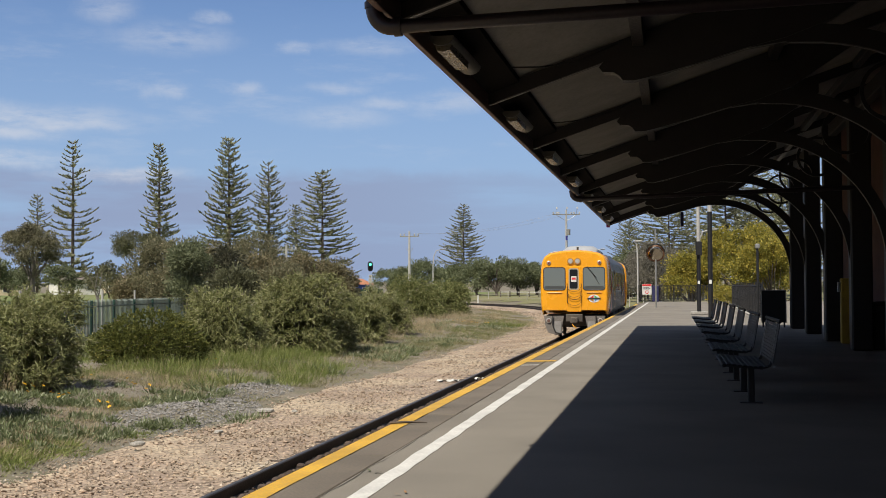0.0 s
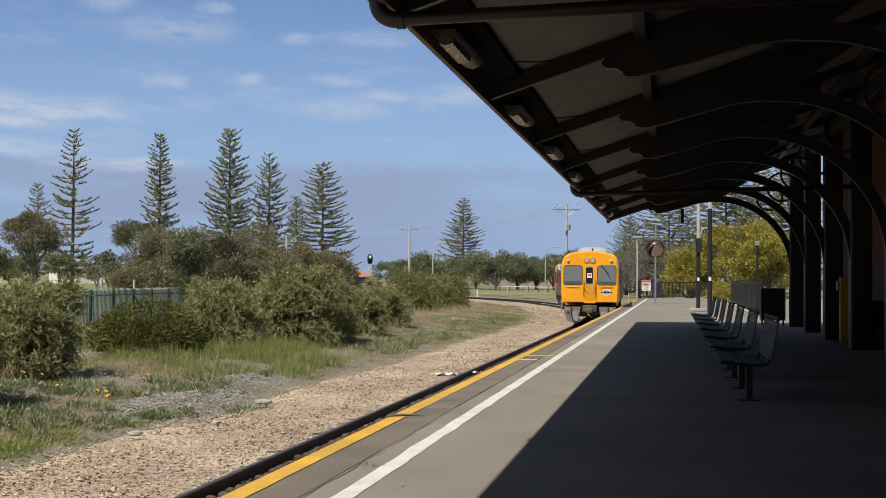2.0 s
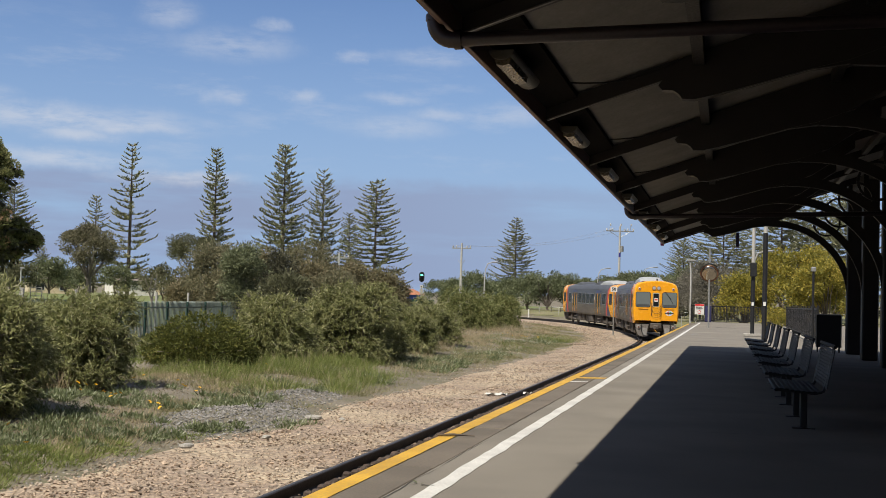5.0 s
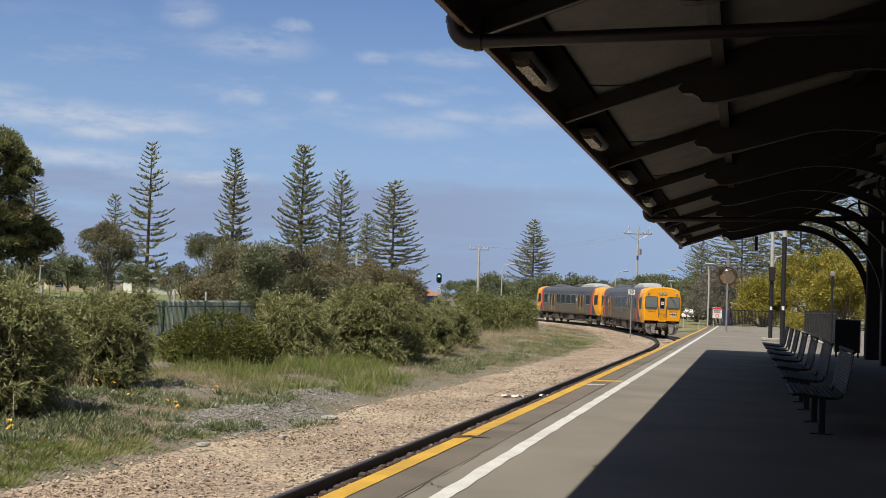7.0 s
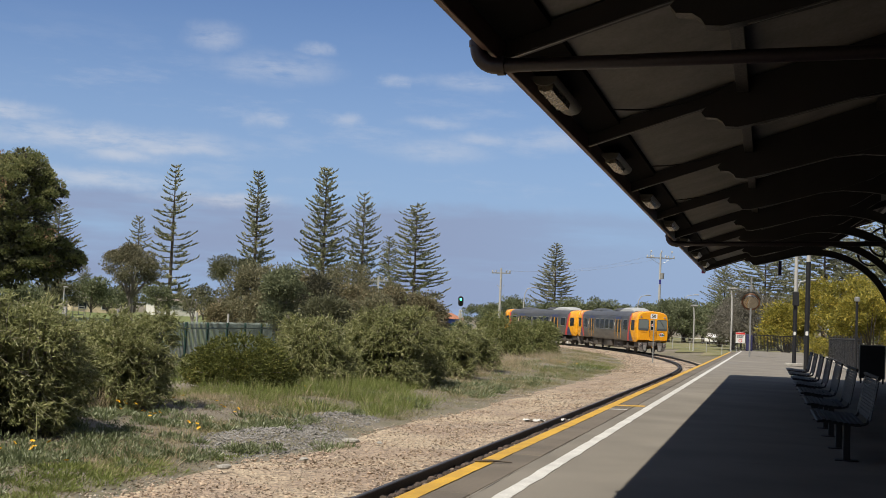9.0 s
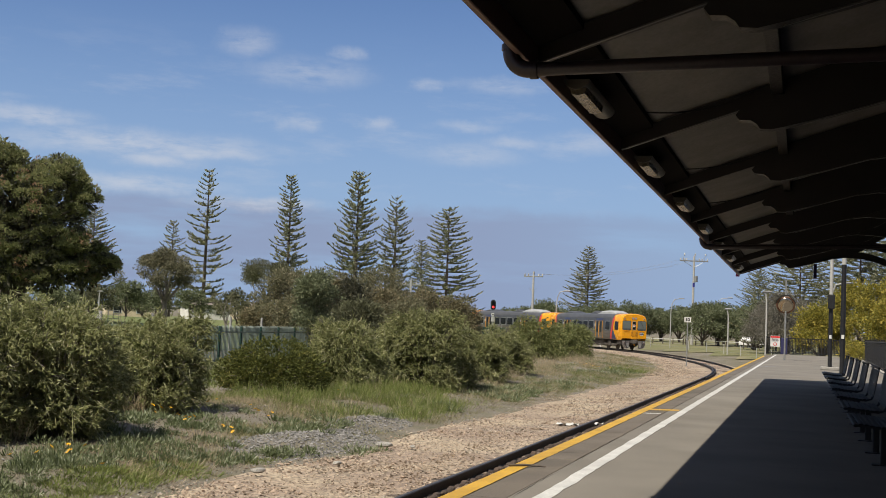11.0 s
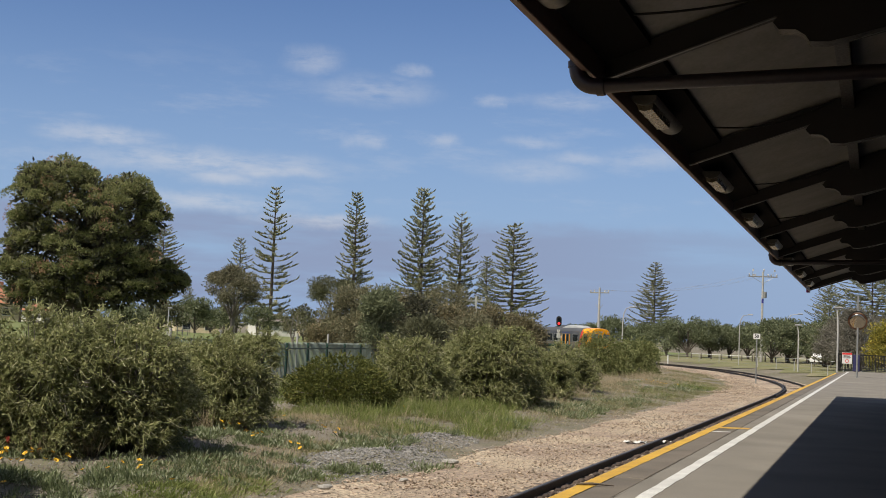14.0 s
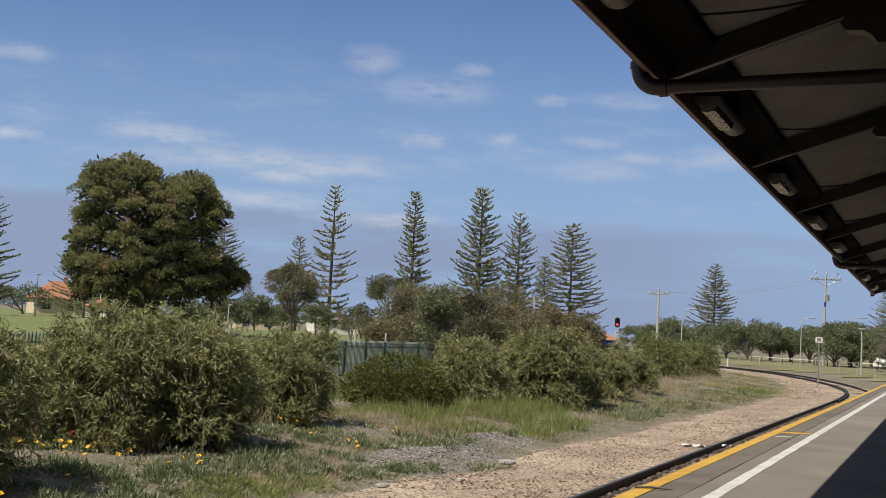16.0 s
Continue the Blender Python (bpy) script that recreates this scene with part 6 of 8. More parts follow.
def parked_car(az, d, paint, label, turn):
    x, y = at(az, d)
    z = ground_z(x, y) + 0.05
    c = thing("parked_car", label, "car", at=pose(x, y, z, 0, 0, turn))
    prof = [(-2.1, 0.35), (2.1, 0.35), (2.15, 0.7), (1.95, 0.9), (1.1, 0.98), (0.55, 1.42), (-0.95, 1.45), (-1.65, 1.02), (-2.1, 0.95), (-2.18, 0.65)]
    part("body", Shape().prism(prof, -0.82, 0.82), paint, c)
    gl = Shape().prism([(0.95, 1.0), (0.50, 1.36), (-0.90, 1.39), (-1.45, 1.03)], -0.835, 0.835)
    part("side_glass", gl, HOUSE_GLASS, c)
    for xx in (-1.35, 1.35):
        for yy in (-0.72, 0.72):
            w = Shape().lathe([(0.12, -0.1), (0.31, -0.1), (0.33, 0), (0.31, 0.1), (0.12, 0.1)], 16, (xx, yy, 0.33), Matrix.Rotation(math.pi / 2, 4, "X"))
            wl = part("wheel", w, T_RUBBER, c)
            part("rim", Shape().lathe([(0.19, -0.105), (0.18, 0.0), (0.19, 0.105)], 12, (xx, yy, 0.33), Matrix.Rotation(math.pi / 2, 4, "X")), GALV, wl)
    return c


parked_car(-2.20, 168.0, plain("white_car_paint", (0.7, 0.7, 0.7, 1), 0.3, 0.0), "white car parked beyond the trees", 68)


def litter():
    l = thing("crumpled_bag", "crumpled white plastic bag lying on the ballast", "litter", at=pose(-5.55, 30.2, -1.14))
    rng = random.Random(4)
    s = Shape()
    s.grid([[(0.09 * (i - 3) + rng.uniform(-0.03, 0.03), 0.06 * (j - 2) + rng.uniform(-0.03, 0.03), 0.02 + rng.random() * 0.09) for i in range(7)] for j in range(5)])
    part("sheet", s, WHITE_PAINT, l)
    w = thing("paper_scrap", "scrap of white paper caught beside the rail", "litter", at=pose(-4.8, 30.3, -1.05))
    w_s = Shape()
    w_s.grid([[(0.05 * (i - 2) + rng.uniform(-0.02, 0.02), 0.05 * (j - 1) + rng.uniform(-0.02, 0.02), rng.random() * 0.06) for i in range(5)] for j in range(4)])
    part("sheet", w_s, WHITE_PAINT, w)
    k = thing("fallen_stick", "thin brown stick lying across the yellow line", "stick", at=pose(0, 0, 0))
    part("stem", Shape().tube([(-2.56, 10.98, 0.018), (-2.42, 11.06, 0.022), (-2.24, 11.13, 0.012)], [0.011, 0.012, 0.007], 6), BARK, k)
    for x, y, r in ((-7.65, 22.3, 0.16), (-7.2, 22.7, 0.09), (-8.0, 17.4, 0.13), (-7.4, 19.2, 0.10)):
        k = thing("pale_stone", "pale loose stone at the edge of the ballast", "stone", at=pose(x, y, -1.17 + r * 0.3, 0, 0, rng.uniform(0, 180)))
        sh = Shape()
        sh.lathe([(r * 0.5, 0), (r * 1.0, r * 0.2), (r * 0.9, r * 0.45), (r * 0.4, r * 0.6)], 9)
        sh.v = [(a + rng.uniform(-1, 1) * r * 0.15, b * 0.6 + rng.uniform(-1, 1) * r * 0.1, c) for a, b, c in sh.v]
        part("rock", sh, CONCRETE, k)


litter()


def fallen_leaves():
    green, tan = foliage("fallen_green_leaf", (0.06, 0.08, 0.03, 1), (0.12, 0.14, 0.06, 1)), surface("fallen_dry_leaf", (0.30, 0.17, 0.08, 1), None, 0.8)
    for x, y, n, mat, lab in ((-1.98, 8.15, 7, green, "small green sprig lying on the platform"), (-0.98, 10.6, 1, tan, "dry brown leaf on the platform"), (-0.86, 10.45, 1, tan, "dry curled leaf on the platform"), (-1.62, 7.3, 2, tan, "brown leaf scraps beside the white line")):
        f = thing("fallen_leaf", lab, "leaf", "leaves on the platform", at=pose(x, y, 0.006))
        r = random.Random(int(y * 100))
        for k in range(n):
            a, px, py = r.uniform(0, 6.28), r.uniform(-0.07, 0.07) * (n > 1), r.uniform(-0.03, 0.03) * (n > 1)
            c, q = math.cos(a), math.sin(a)
            part("blade", Shape().add([(px, py, 0.002), (px + 0.025 * c - 0.010 * q, py + 0.025 * q + 0.010 * c, 0.008), (px + 0.06 * c, py + 0.06 * q, 0.012), (px + 0.025 * c + 0.010 * q, py + 0.025 * q - 0.010 * c, 0.006)], [(0, 1, 2, 3)]), mat, f)


fallen_leaves()


# ---- plants ----
LEAF_BRUSH = foliage("bottlebrush_leaves", (0.085, 0.100, 0.034, 1), (0.225, 0.240, 0.090, 1), (0.35, 0.345, 0.165, 1), grain=6.0, glow=0.42)
LEAF_TIP = foliage("bottlebrush_young_leaves", (0.205, 0.220, 0.082, 1), (0.37, 0.37, 0.17, 1), (0.49, 0.475, 0.28, 1), grain=6.0, glow=0.42)
BRUSH_SHOOT = foliage("bottlebrush_shoots", (0.115, 0.126, 0.046, 1), (0.26, 0.262, 0.120, 1), (0.42, 0.40, 0.25, 1), grain=5.0, glow=0.2)
TWIGS = foliage("bare_grey_twigs", (0.105, 0.098, 0.080, 1), (0.215, 0.20, 0.165, 1), glow=0.2)
LEAF_ROUND = foliage("dense_shrub_leaves", (0.045, 0.058, 0.015, 1), (0.130, 0.142, 0.034, 1), (0.24, 0.225, 0.065, 1))
LEAF_OLIVE = foliage("olive_tree_leaves", (0.062, 0.074, 0.040, 1), (0.165, 0.185, 0.100, 1), (0.24, 0.26, 0.15, 1))
LEAF_DARK = foliage("dark_shrub_leaves", (0.055, 0.060, 0.034, 1), (0.16, 0.16, 0.088, 1))
LEAF_BROWN = foliage("brownish_shrub_leaves", (0.090, 0.084, 0.045, 1), (0.215, 0.188, 0.105, 1), (0.27, 0.225, 0.135, 1), glow=0.35)
LEAF_GREYBROWN = foliage("grey_brown_leaves", (0.078, 0.078, 0.047, 1), (0.190, 0.178, 0.112, 1), (0.25, 0.225, 0.15, 1), glow=0.3)
LEAF_GREYGREEN = foliage("grey_green_leaves", (0.080, 0.080, 0.046, 1), (0.200, 0.188, 0.108, 1), (0.28, 0.255, 0.16, 1), glow=0.35)
LEAF_NORFOLK = foliage("norfolk_pine_foliage", (0.080, 0.090, 0.056, 1), (0.235, 0.24, 0.142, 1), (0.33, 0.32, 0.20, 1), glow=0.22)
LEAF_PINE = foliage("pine_needles", (0.088, 0.104, 0.040, 1), (0.225, 0.235, 0.100, 1), (0.32, 0.305, 0.15, 1), glow=0.36, grain=0.9, rough=0.8)
LEAF_CONE = foliage("dead_pine_tufts", (0.20, 0.115, 0.065, 1), (0.36, 0.225, 0.14, 1))
LEAF_YELLOW = foliage("yellowing_leaves", (0.12, 0.130, 0.032, 1), (0.33, 0.285, 0.052, 1), (0.50, 0.395, 0.080, 1), grain=0.7, glow=0.42)
LEAF_SHADE = foliage("dark_shrub_and_inner_shade_leaves", (0.030, 0.032, 0.020, 1), (0.088, 0.085, 0.050, 1))
GRASS_GREEN = foliage("green_grass", (0.085, 0.110, 0.025, 1), (0.21, 0.25, 0.07, 1), (0.34, 0.34, 0.14, 1), grain=1.5)
GRASS_DRY = foliage("dry_grass", (0.24, 0.19, 0.12, 1), (0.42, 0.34, 0.215, 1), (0.50, 0.43, 0.28, 1), grain=1.5)
GRASS_MIX = foliage("mixed_grass", (0.125, 0.128, 0.052, 1), (0.25, 0.24, 0.115, 1), (0.37, 0.32, 0.19, 1), grain=0.9)
LITTER = foliage("dead_leaf_litter", (0.12, 0.095, 0.065, 1), (0.24, 0.195, 0.14, 1), (0.33, 0.29, 0.22, 1), glow=0.1)
GAZANIA = foliage("gazania_leaves", (0.070, 0.092, 0.038, 1), (0.195, 0.225, 0.110, 1), (0.42, 0.44, 0.31, 1), grain=2.5)
PETAL, PETAL_RED = plain("yellow_petals", (0.80, 0.45, 0.01, 1), 0.6), plain("red_bottlebrush_flower", (0.40, 0.03, 0.02, 1), 0.7)
GREY_STONE = surface("grey_rubble", (0.24, 0.23, 0.215, 1), (0.17, 0.163, 0.155, 1), 0.95, scale=3, fine=30, bump=0.4, island=0.4)


def unit(a):
    return a / np.maximum(np.linalg.norm(a, axis=-1, keepdims=True), 1e-9)


def leaves(name, P, D, L, W, material, parent=None, label="", rng=None, fold=0.0):
    """Many pointed leaves joined: roots P, directions D, lengths L and widths W."""
    rng = rng or np.random.default_rng(1)
    n = len(P)
    D = unit(np.asarray(D, float))
    S = unit(np.cross(D, rng.normal(size=(n, 3))))
    L, W = np.broadcast_to(L, n)[:, None], np.broadcast_to(W, n)[:, None]
    bend = rng.normal(0, 0.12, (n, 3)) * L
    mid = P + D * L * 0.45
    v = np.stack([P, mid + S * W / 2, P + D * L + bend, mid - S * W / 2], 1).reshape(-1, 3)
    me = bpy.data.meshes.new(name)
    me.vertices.add(4 * n)
    me.vertices.foreach_set("co", v.astype(np.float32).ravel())
    me.loops.add(4 * n)
    me.loops.foreach_set("vertex_index", np.arange(4 * n, dtype=np.int32))
    me.polygons.add(n)
    me.polygons.foreach_set("loop_start", np.arange(0, 4 * n, 4, dtype=np.int32))
    me.update(calc_edges=True)
    ob = part(name, me, material, parent, label)
    return ob


def on_sphere(rng, n):
    return unit(rng.normal(size=(n, 3)))


def shrub(name, label, x, y, lobes, material, seed, sprays=900, per=13, leaf=0.11, wide=0.022, spray=0.5, droop=0.8, stems=5, bark=GREY_BARK, fill=0.35, category="bush", group="", z=None, upness=0.25):
    """A bush: woody stems and a crown of leafy sprays over several lobes (cx, cy, cz, rx, ry, rz)."""
    rng = np.random.default_rng(seed)
    z0 = ground_z(x, y) - 0.04 if z is None else z
    b = thing(name, label, category, group, at=pose(x, y, z0))
    A = np.array(lobes, float)
    wgt = (A[:, 3] * A[:, 5]) ** 1.0
    pick = rng.choice(len(A), sprays, p=wgt / wgt.sum())
    dirs = on_sphere(rng, sprays)
    dirs[:, 2] = np.abs(dirs[:, 2]) * 1.0 - 0.75 * rng.random(sprays)
    dirs = unit(dirs)
    rad = 1.0 - fill * rng.random(sprays) ** 1.6 + rng.normal(0, 0.05, sprays)
    start = A[pick, :3] + dirs * A[pick, 3:] * rad[:, None] * 0.88
    out = unit(dirs * np.array([1, 1, 0.6]) + rng.normal(0, 0.35, (sprays, 3)) + np.array([0, 0, upness]))
    k = np.linspace(0, 1, per)[None, :, None]
    ln = spray * rng.uniform(0.6, 1.25, sprays)[:, None, None]
    path = start[:, None, :] + out[:, None, :] * k * ln + np.array([0, 0, -1.0]) * (k ** 2) * ln * droop * rng.uniform(0.4, 1.2, sprays)[:, None, None]
    tang = out[:, None, :] + np.array([0, 0, -2.0]) * k * droop * 0.6
    P = path.reshape(-1, 3)
    D = unit(unit(tang).reshape(-1, 3) + rng.normal(0, 0.36, (len(P), 3)))
    keep = P[:, 2] > 0.02
    P, D = P[keep], D[keep]
    n = len(P)
    leaves("crown", P, D, leaf * rng.uniform(0.65, 1.3, n), wide * rng.uniform(0.7, 1.3, n), material, b, "", rng)
    w = Shape()
    for i in range(stems):
        a = rng.uniform(0, 2 * np.pi)
        j = rng.integers(len(A))
        tip = A[j, :3] + np.array([math.cos(a) * A[j, 3] * 0.5, math.sin(a) * A[j, 4] * 0.5, A[j, 5] * 0.3])
        base = np.array([A[j, 0] * 0.5 + rng.normal(0, 0.15), A[j, 1] * 0.5 + rng.normal(0, 0.15), -0.05])
        m = (base + tip) / 2 + rng.normal(0, 0.12, 3)
        w.tube([base, m, tip], [0.035, 0.025, 0.008], 5)
    for i in range(stems * 3):
        j = rng.integers(len(A))
        d = on_sphere(rng, 1)[0]
        d[2] = abs(d[2])
        p = A[j, :3] + d * A[j, 3:] * 0.55
        w.tube([p, p + d * A[j, 3:] * 0.25 + rng.normal(0, 0.05, 3), p + d * A[j, 3:] * 0.48], [0.014, 0.009, 0.004], 4)
    tagged(part("twig", w, bark, b, "grey twiggy stems"), kind="stuff")
    return b


def spindles(name, root, axis, length, radius, sag, lift, material, parent, label="", rings=4):
    """Many bent tapering shoots joined: each a three-sided spindle that sags and lifts its tip."""
    n = len(root)
    k = np.linspace(0, 1, rings)
    thick = np.sin(np.pi * (0.14 + 0.78 * k))
    drop = -sag[:, None] * k[None] ** 1.4 + lift[:, None] * k[None] ** 4
    path = root[:, None] + axis[:, None] * (k[None, :, None] * length[:, None, None])
    path[..., 2] += drop * length[:, None]
    side = unit(np.cross(axis, np.array([0.13, 0.21, 1.0])))
    up = np.cross(side, axis)
    v = np.empty((n, rings, 3, 3))
    for c in range(3):
        a = 2 * math.pi * c / 3
        v[:, :, c] = path + (side * math.cos(a) + up * math.sin(a))[:, None] * (radius[:, None] * thick[None])[..., None]
    at_ring = np.arange(rings - 1)[:, None]
    c = np.arange(3)[None]
    quad = np.stack([at_ring * 3 + c, at_ring * 3 + (c + 1) % 3, (at_ring + 1) * 3 + (c + 1) % 3, (at_ring + 1) * 3 + c], -1).reshape(-1, 4)
    f = (quad[None] + (np.arange(n) * rings * 3)[:, None, None]).reshape(-1)
    me = bpy.data.meshes.new(name)
    me.vertices.add(n * rings * 3)
    me.vertices.foreach_set("co", v.astype(np.float32).ravel())
    me.loops.add(len(f))
    me.loops.foreach_set("vertex_index", f.astype(np.int32))
    me.polygons.add(len(f) // 4)
    me.polygons.foreach_set("loop_start", np.arange(0, len(f), 4, dtype=np.int32))
    me.update(calc_edges=True)
    part(name, me, material, parent, label)
    return path


def bottlebrush(name, label, x, y, lobes, material, seed, clumps=130, shoots=20, per=12, group="", big=1.0):
    """An open bush: branch ends over several lobes, each a tuft of arching brush-like shoots, with dark hollows between."""
    rng = np.random.default_rng(seed)
    b = thing(name, label, "bush", group, at=pose(x, y, ground_z(x, y) - 0.04))
    A = np.array(lobes, float)
    wgt = A[:, 3] * A[:, 5]
    many = clumps * 5
    pick = rng.choice(len(A), many, p=wgt / wgt.sum())
    dirs = on_sphere(rng, many)
    dirs[:, 2] = rng.uniform(-0.75, 1.0, many)
    dirs = unit(dirs)
    C = A[pick, :3] + dirs * A[pick, 3:] * rng.uniform(0.80, 1.06, many)[:, None]
    # keep the ends that lie on the outside of all the lobes together
    deep = np.linalg.norm((C[:, None, :] - A[None, :, :3]) / A[None, :, 3:], axis=2).min(1)
    chosen = np.sort(np.argsort(-np.minimum(deep, 0.80) + rng.random(many) * 0.02)[:clumps])
    dirs, C = dirs[chosen], C[chosen]
    C[:, 2] = np.maximum(C[:, 2], 0.18 + 0.2 * rng.random(clumps))
    size = rng.uniform(0.7, 1.5, clumps)
    n = clumps * shoots
    q = np.repeat(np.arange(clumps), shoots)
    axis = unit(dirs[q] * np.array([1, 1, 0.4]) + np.array([0, 0, 0.10]) + rng.normal(0, 0.50, (n, 3)))
    ln = rng.uniform(0.13, 0.30, n) * size[q] * big ** 0.5
    root = C[q] + rng.normal(0, 0.085, (n, 3)) * size[q][:, None] * np.array([1, 1, 0.7]) - axis * 0.04
    sag, lift = rng.uniform(0.25, 1.1, n), rng.uniform(0.0, 0.65, n)
    keep = root[:, 2] > 0.10
    path = spindles("shoot", root[keep], axis[keep], ln[keep], rng.uniform(0.007, 0.013, keep.sum()) * big, sag[keep], lift[keep], BRUSH_SHOOT, b, "curved fuzzy grey-green shoots")
    # narrow leaves standing off each shoot
    rings = path.shape[1]
    m = len(path)
    r = rng.integers(0, rings - 1, (m, per))
    f = rng.random((m, per, 1))
    rows = np.arange(m)[:, None]
    P = (path[rows, r] * (1 - f) + path[rows, r + 1] * f).reshape(-1, 3)
    T = unit(path[rows, r + 1] - path[rows, r]).reshape(-1, 3)
    D = unit(T * 0.85 + unit(rng.normal(size=T.shape)) * 0.75)
    young = np.repeat(rng.random(m) < 0.42, per)
    L = 0.085 * big * rng.uniform(0.7, 1.3, len(P))
    W = 0.023 * big * rng.uniform(0.7, 1.3, len(P))
    leaves("young_growth", P[young], D[young], L[young], W[young], LEAF_TIP, b, "pale green shoot tips", rng)
    P, D, L, W = P[~young], D[~young], L[~young], W[~young]
    # older leaves deep inside
    m = clumps * 14
    j = rng.choice(len(A), m, p=wgt / wgt.sum())
    e = on_sphere(rng, m)
    P2 = A[j, :3] + e * A[j, 3:] * (0.74 * rng.random(m) ** 0.4)[:, None]
    P, D = np.concatenate([P, P2]), np.concatenate([D, e + rng.normal(0, 0.5, (m, 3))])
    L, W = np.concatenate([L, 0.15 * big * rng.uniform(0.7, 1.3, m)]), np.concatenate([W, 0.050 * big * rng.uniform(0.7, 1.3, m)])
    keep = P[:, 2] > 0.03
    leaves("crown", P[keep], D[keep], L[keep], W[keep], material, b, "", rng)
    w = Shape()
    for i in range(0, clumps, 2):
        c = C[i]
        if c[2] < 0.25:
            continue
        base = np.array([c[0] * 0.25 + rng.normal(0, 0.12), c[1] * 0.25 + rng.normal(0, 0.12), 0.0])
        mid = base * 0.45 + c * 0.55 + np.array([0, 0, 0.18]) + rng.normal(0, 0.07, 3)
        w.tube([base, mid, c], [0.022, 0.014, 0.006], 4)
    # a few bare pale twigs that reach out of the leaves
    for i in range(1, clumps, 9):
        c, d = C[i], dirs[i]
        for _ in range(3):
            e = unit(d + rng.normal(0, 0.45, 3) + np.array([0, 0, 0.2]))
            w.tube([c - d * 0.1, c + e * 0.14, c + e * 0.30 + np.array([0, 0, rng.normal(0, 0.04)])], [0.009, 0.007, 0.003], 4)
    tagged(part("twig", w, GREY_BARK, b, "grey twiggy stems"), kind="stuff")
    return b


def lobed(rx, ry, h, n, seed, low=0.3):
    """Overlapping lobes that together make a crown rx by ry wide and h high."""
    r = random.Random(seed)
    out = [(0, 0, h * 0.50, rx * 0.80, ry * 0.80, h * 0.47), (0, -ry * 0.25, h * 0.28, rx * 0.92, ry * 0.85, h * 0.30), (rx * 0.1, -ry * 0.5, h * 0.17, rx * 0.98, ry * 0.6, h * 0.2)]
    for i in range(n):
        a = 2 * math.pi * (i + r.random() * 0.7) / n
        k = r.uniform(0.45, 0.72)
        hh = h * r.uniform(low, 0.70)
        s = r.uniform(0.34, 0.52)
        out.append((rx * k * math.cos(a), ry * k * math.sin(a), hh, rx * s, ry * s, min(h * r.uniform(0.26, 0.36), hh * 0.95)))
    return out


# the row of bottlebrush bushes on the bank
BRUSH = "sprawling olive-green bottlebrush bush with drooping sprays"
def bank_bushes():
    spec = [  # azimuth, distance, half width, half depth, height, branch ends
        (-43.5, 17.0, 0.85, 0.9, 2.2, 150), (-37.7, 21.9, 1.30, 1.2, 2.5, 300), (-34.0, 22.3, 1.15, 1.15, 2.40, 280),
        (-29.6, 27.6, 1.12, 1.05, 2.2, 250), (-20.95, 38.0, 0.98, 0.9, 2.15, 190), (-17.5, 41.5, 1.35, 1.2, 2.75, 260), (-16.1, 43.5, 1.1, 1.0, 2.2, 190),
        (-14.7, 49.0, 1.2, 1.0, 2.0, 170), (-13.4, 56.0, 1.2, 1.0, 2.0, 150)]
    for i, (az, d, rx, ry, h, n) in enumerate(spec):
        x, y = at(az, d)
        bottlebrush("bottlebrush_bush", BRUSH, x, y, lobed(rx, ry, h, 6 + i % 3, 20 + i), LEAF_BRUSH, 40 + i, int(n * 1.1), 14, 8 if d < 35 else 6, "bushes along the bank", 1.0 if d < 35 else 1.3)
    for i, (az, d, rx, ry, h, n) in enumerate(((-11.91, 84.0, 2.0, 1.6, 2.9, 1700), (-10.63, 87.0, 1.8, 1.5, 2.6, 1500))):
        x, y = at(az, d)
        shrub("bottlebrush_bush", "dense green bush on the bank beside the curve", x, y, lobed(rx, ry, h, 6 + i % 3, 28 + i), LEAF_BRUSH, 48 + i, n, 12, 0.18, 0.05, 0.6, 0.95, group="bushes along the bank")
    x, y = at(-24.15, 34.5)
    shrub("round_shrub", "dense rounded dark green shrub in front of the fence", x, y, [(0, 0, 0.78, 1.35, 1.3, 0.88), (0.75, -0.2, 0.58, 0.95, 1.0, 0.74), (-0.8, -0.1, 0.55, 0.95, 0.9, 0.72), (0.1, -0.6, 0.45, 1.4, 0.8, 0.68)], LEAF_ROUND, 77, 5200, 7, 0.062, 0.034, 0.12, 0.3, fill=0.16, upness=0.5)


bank_bushes()


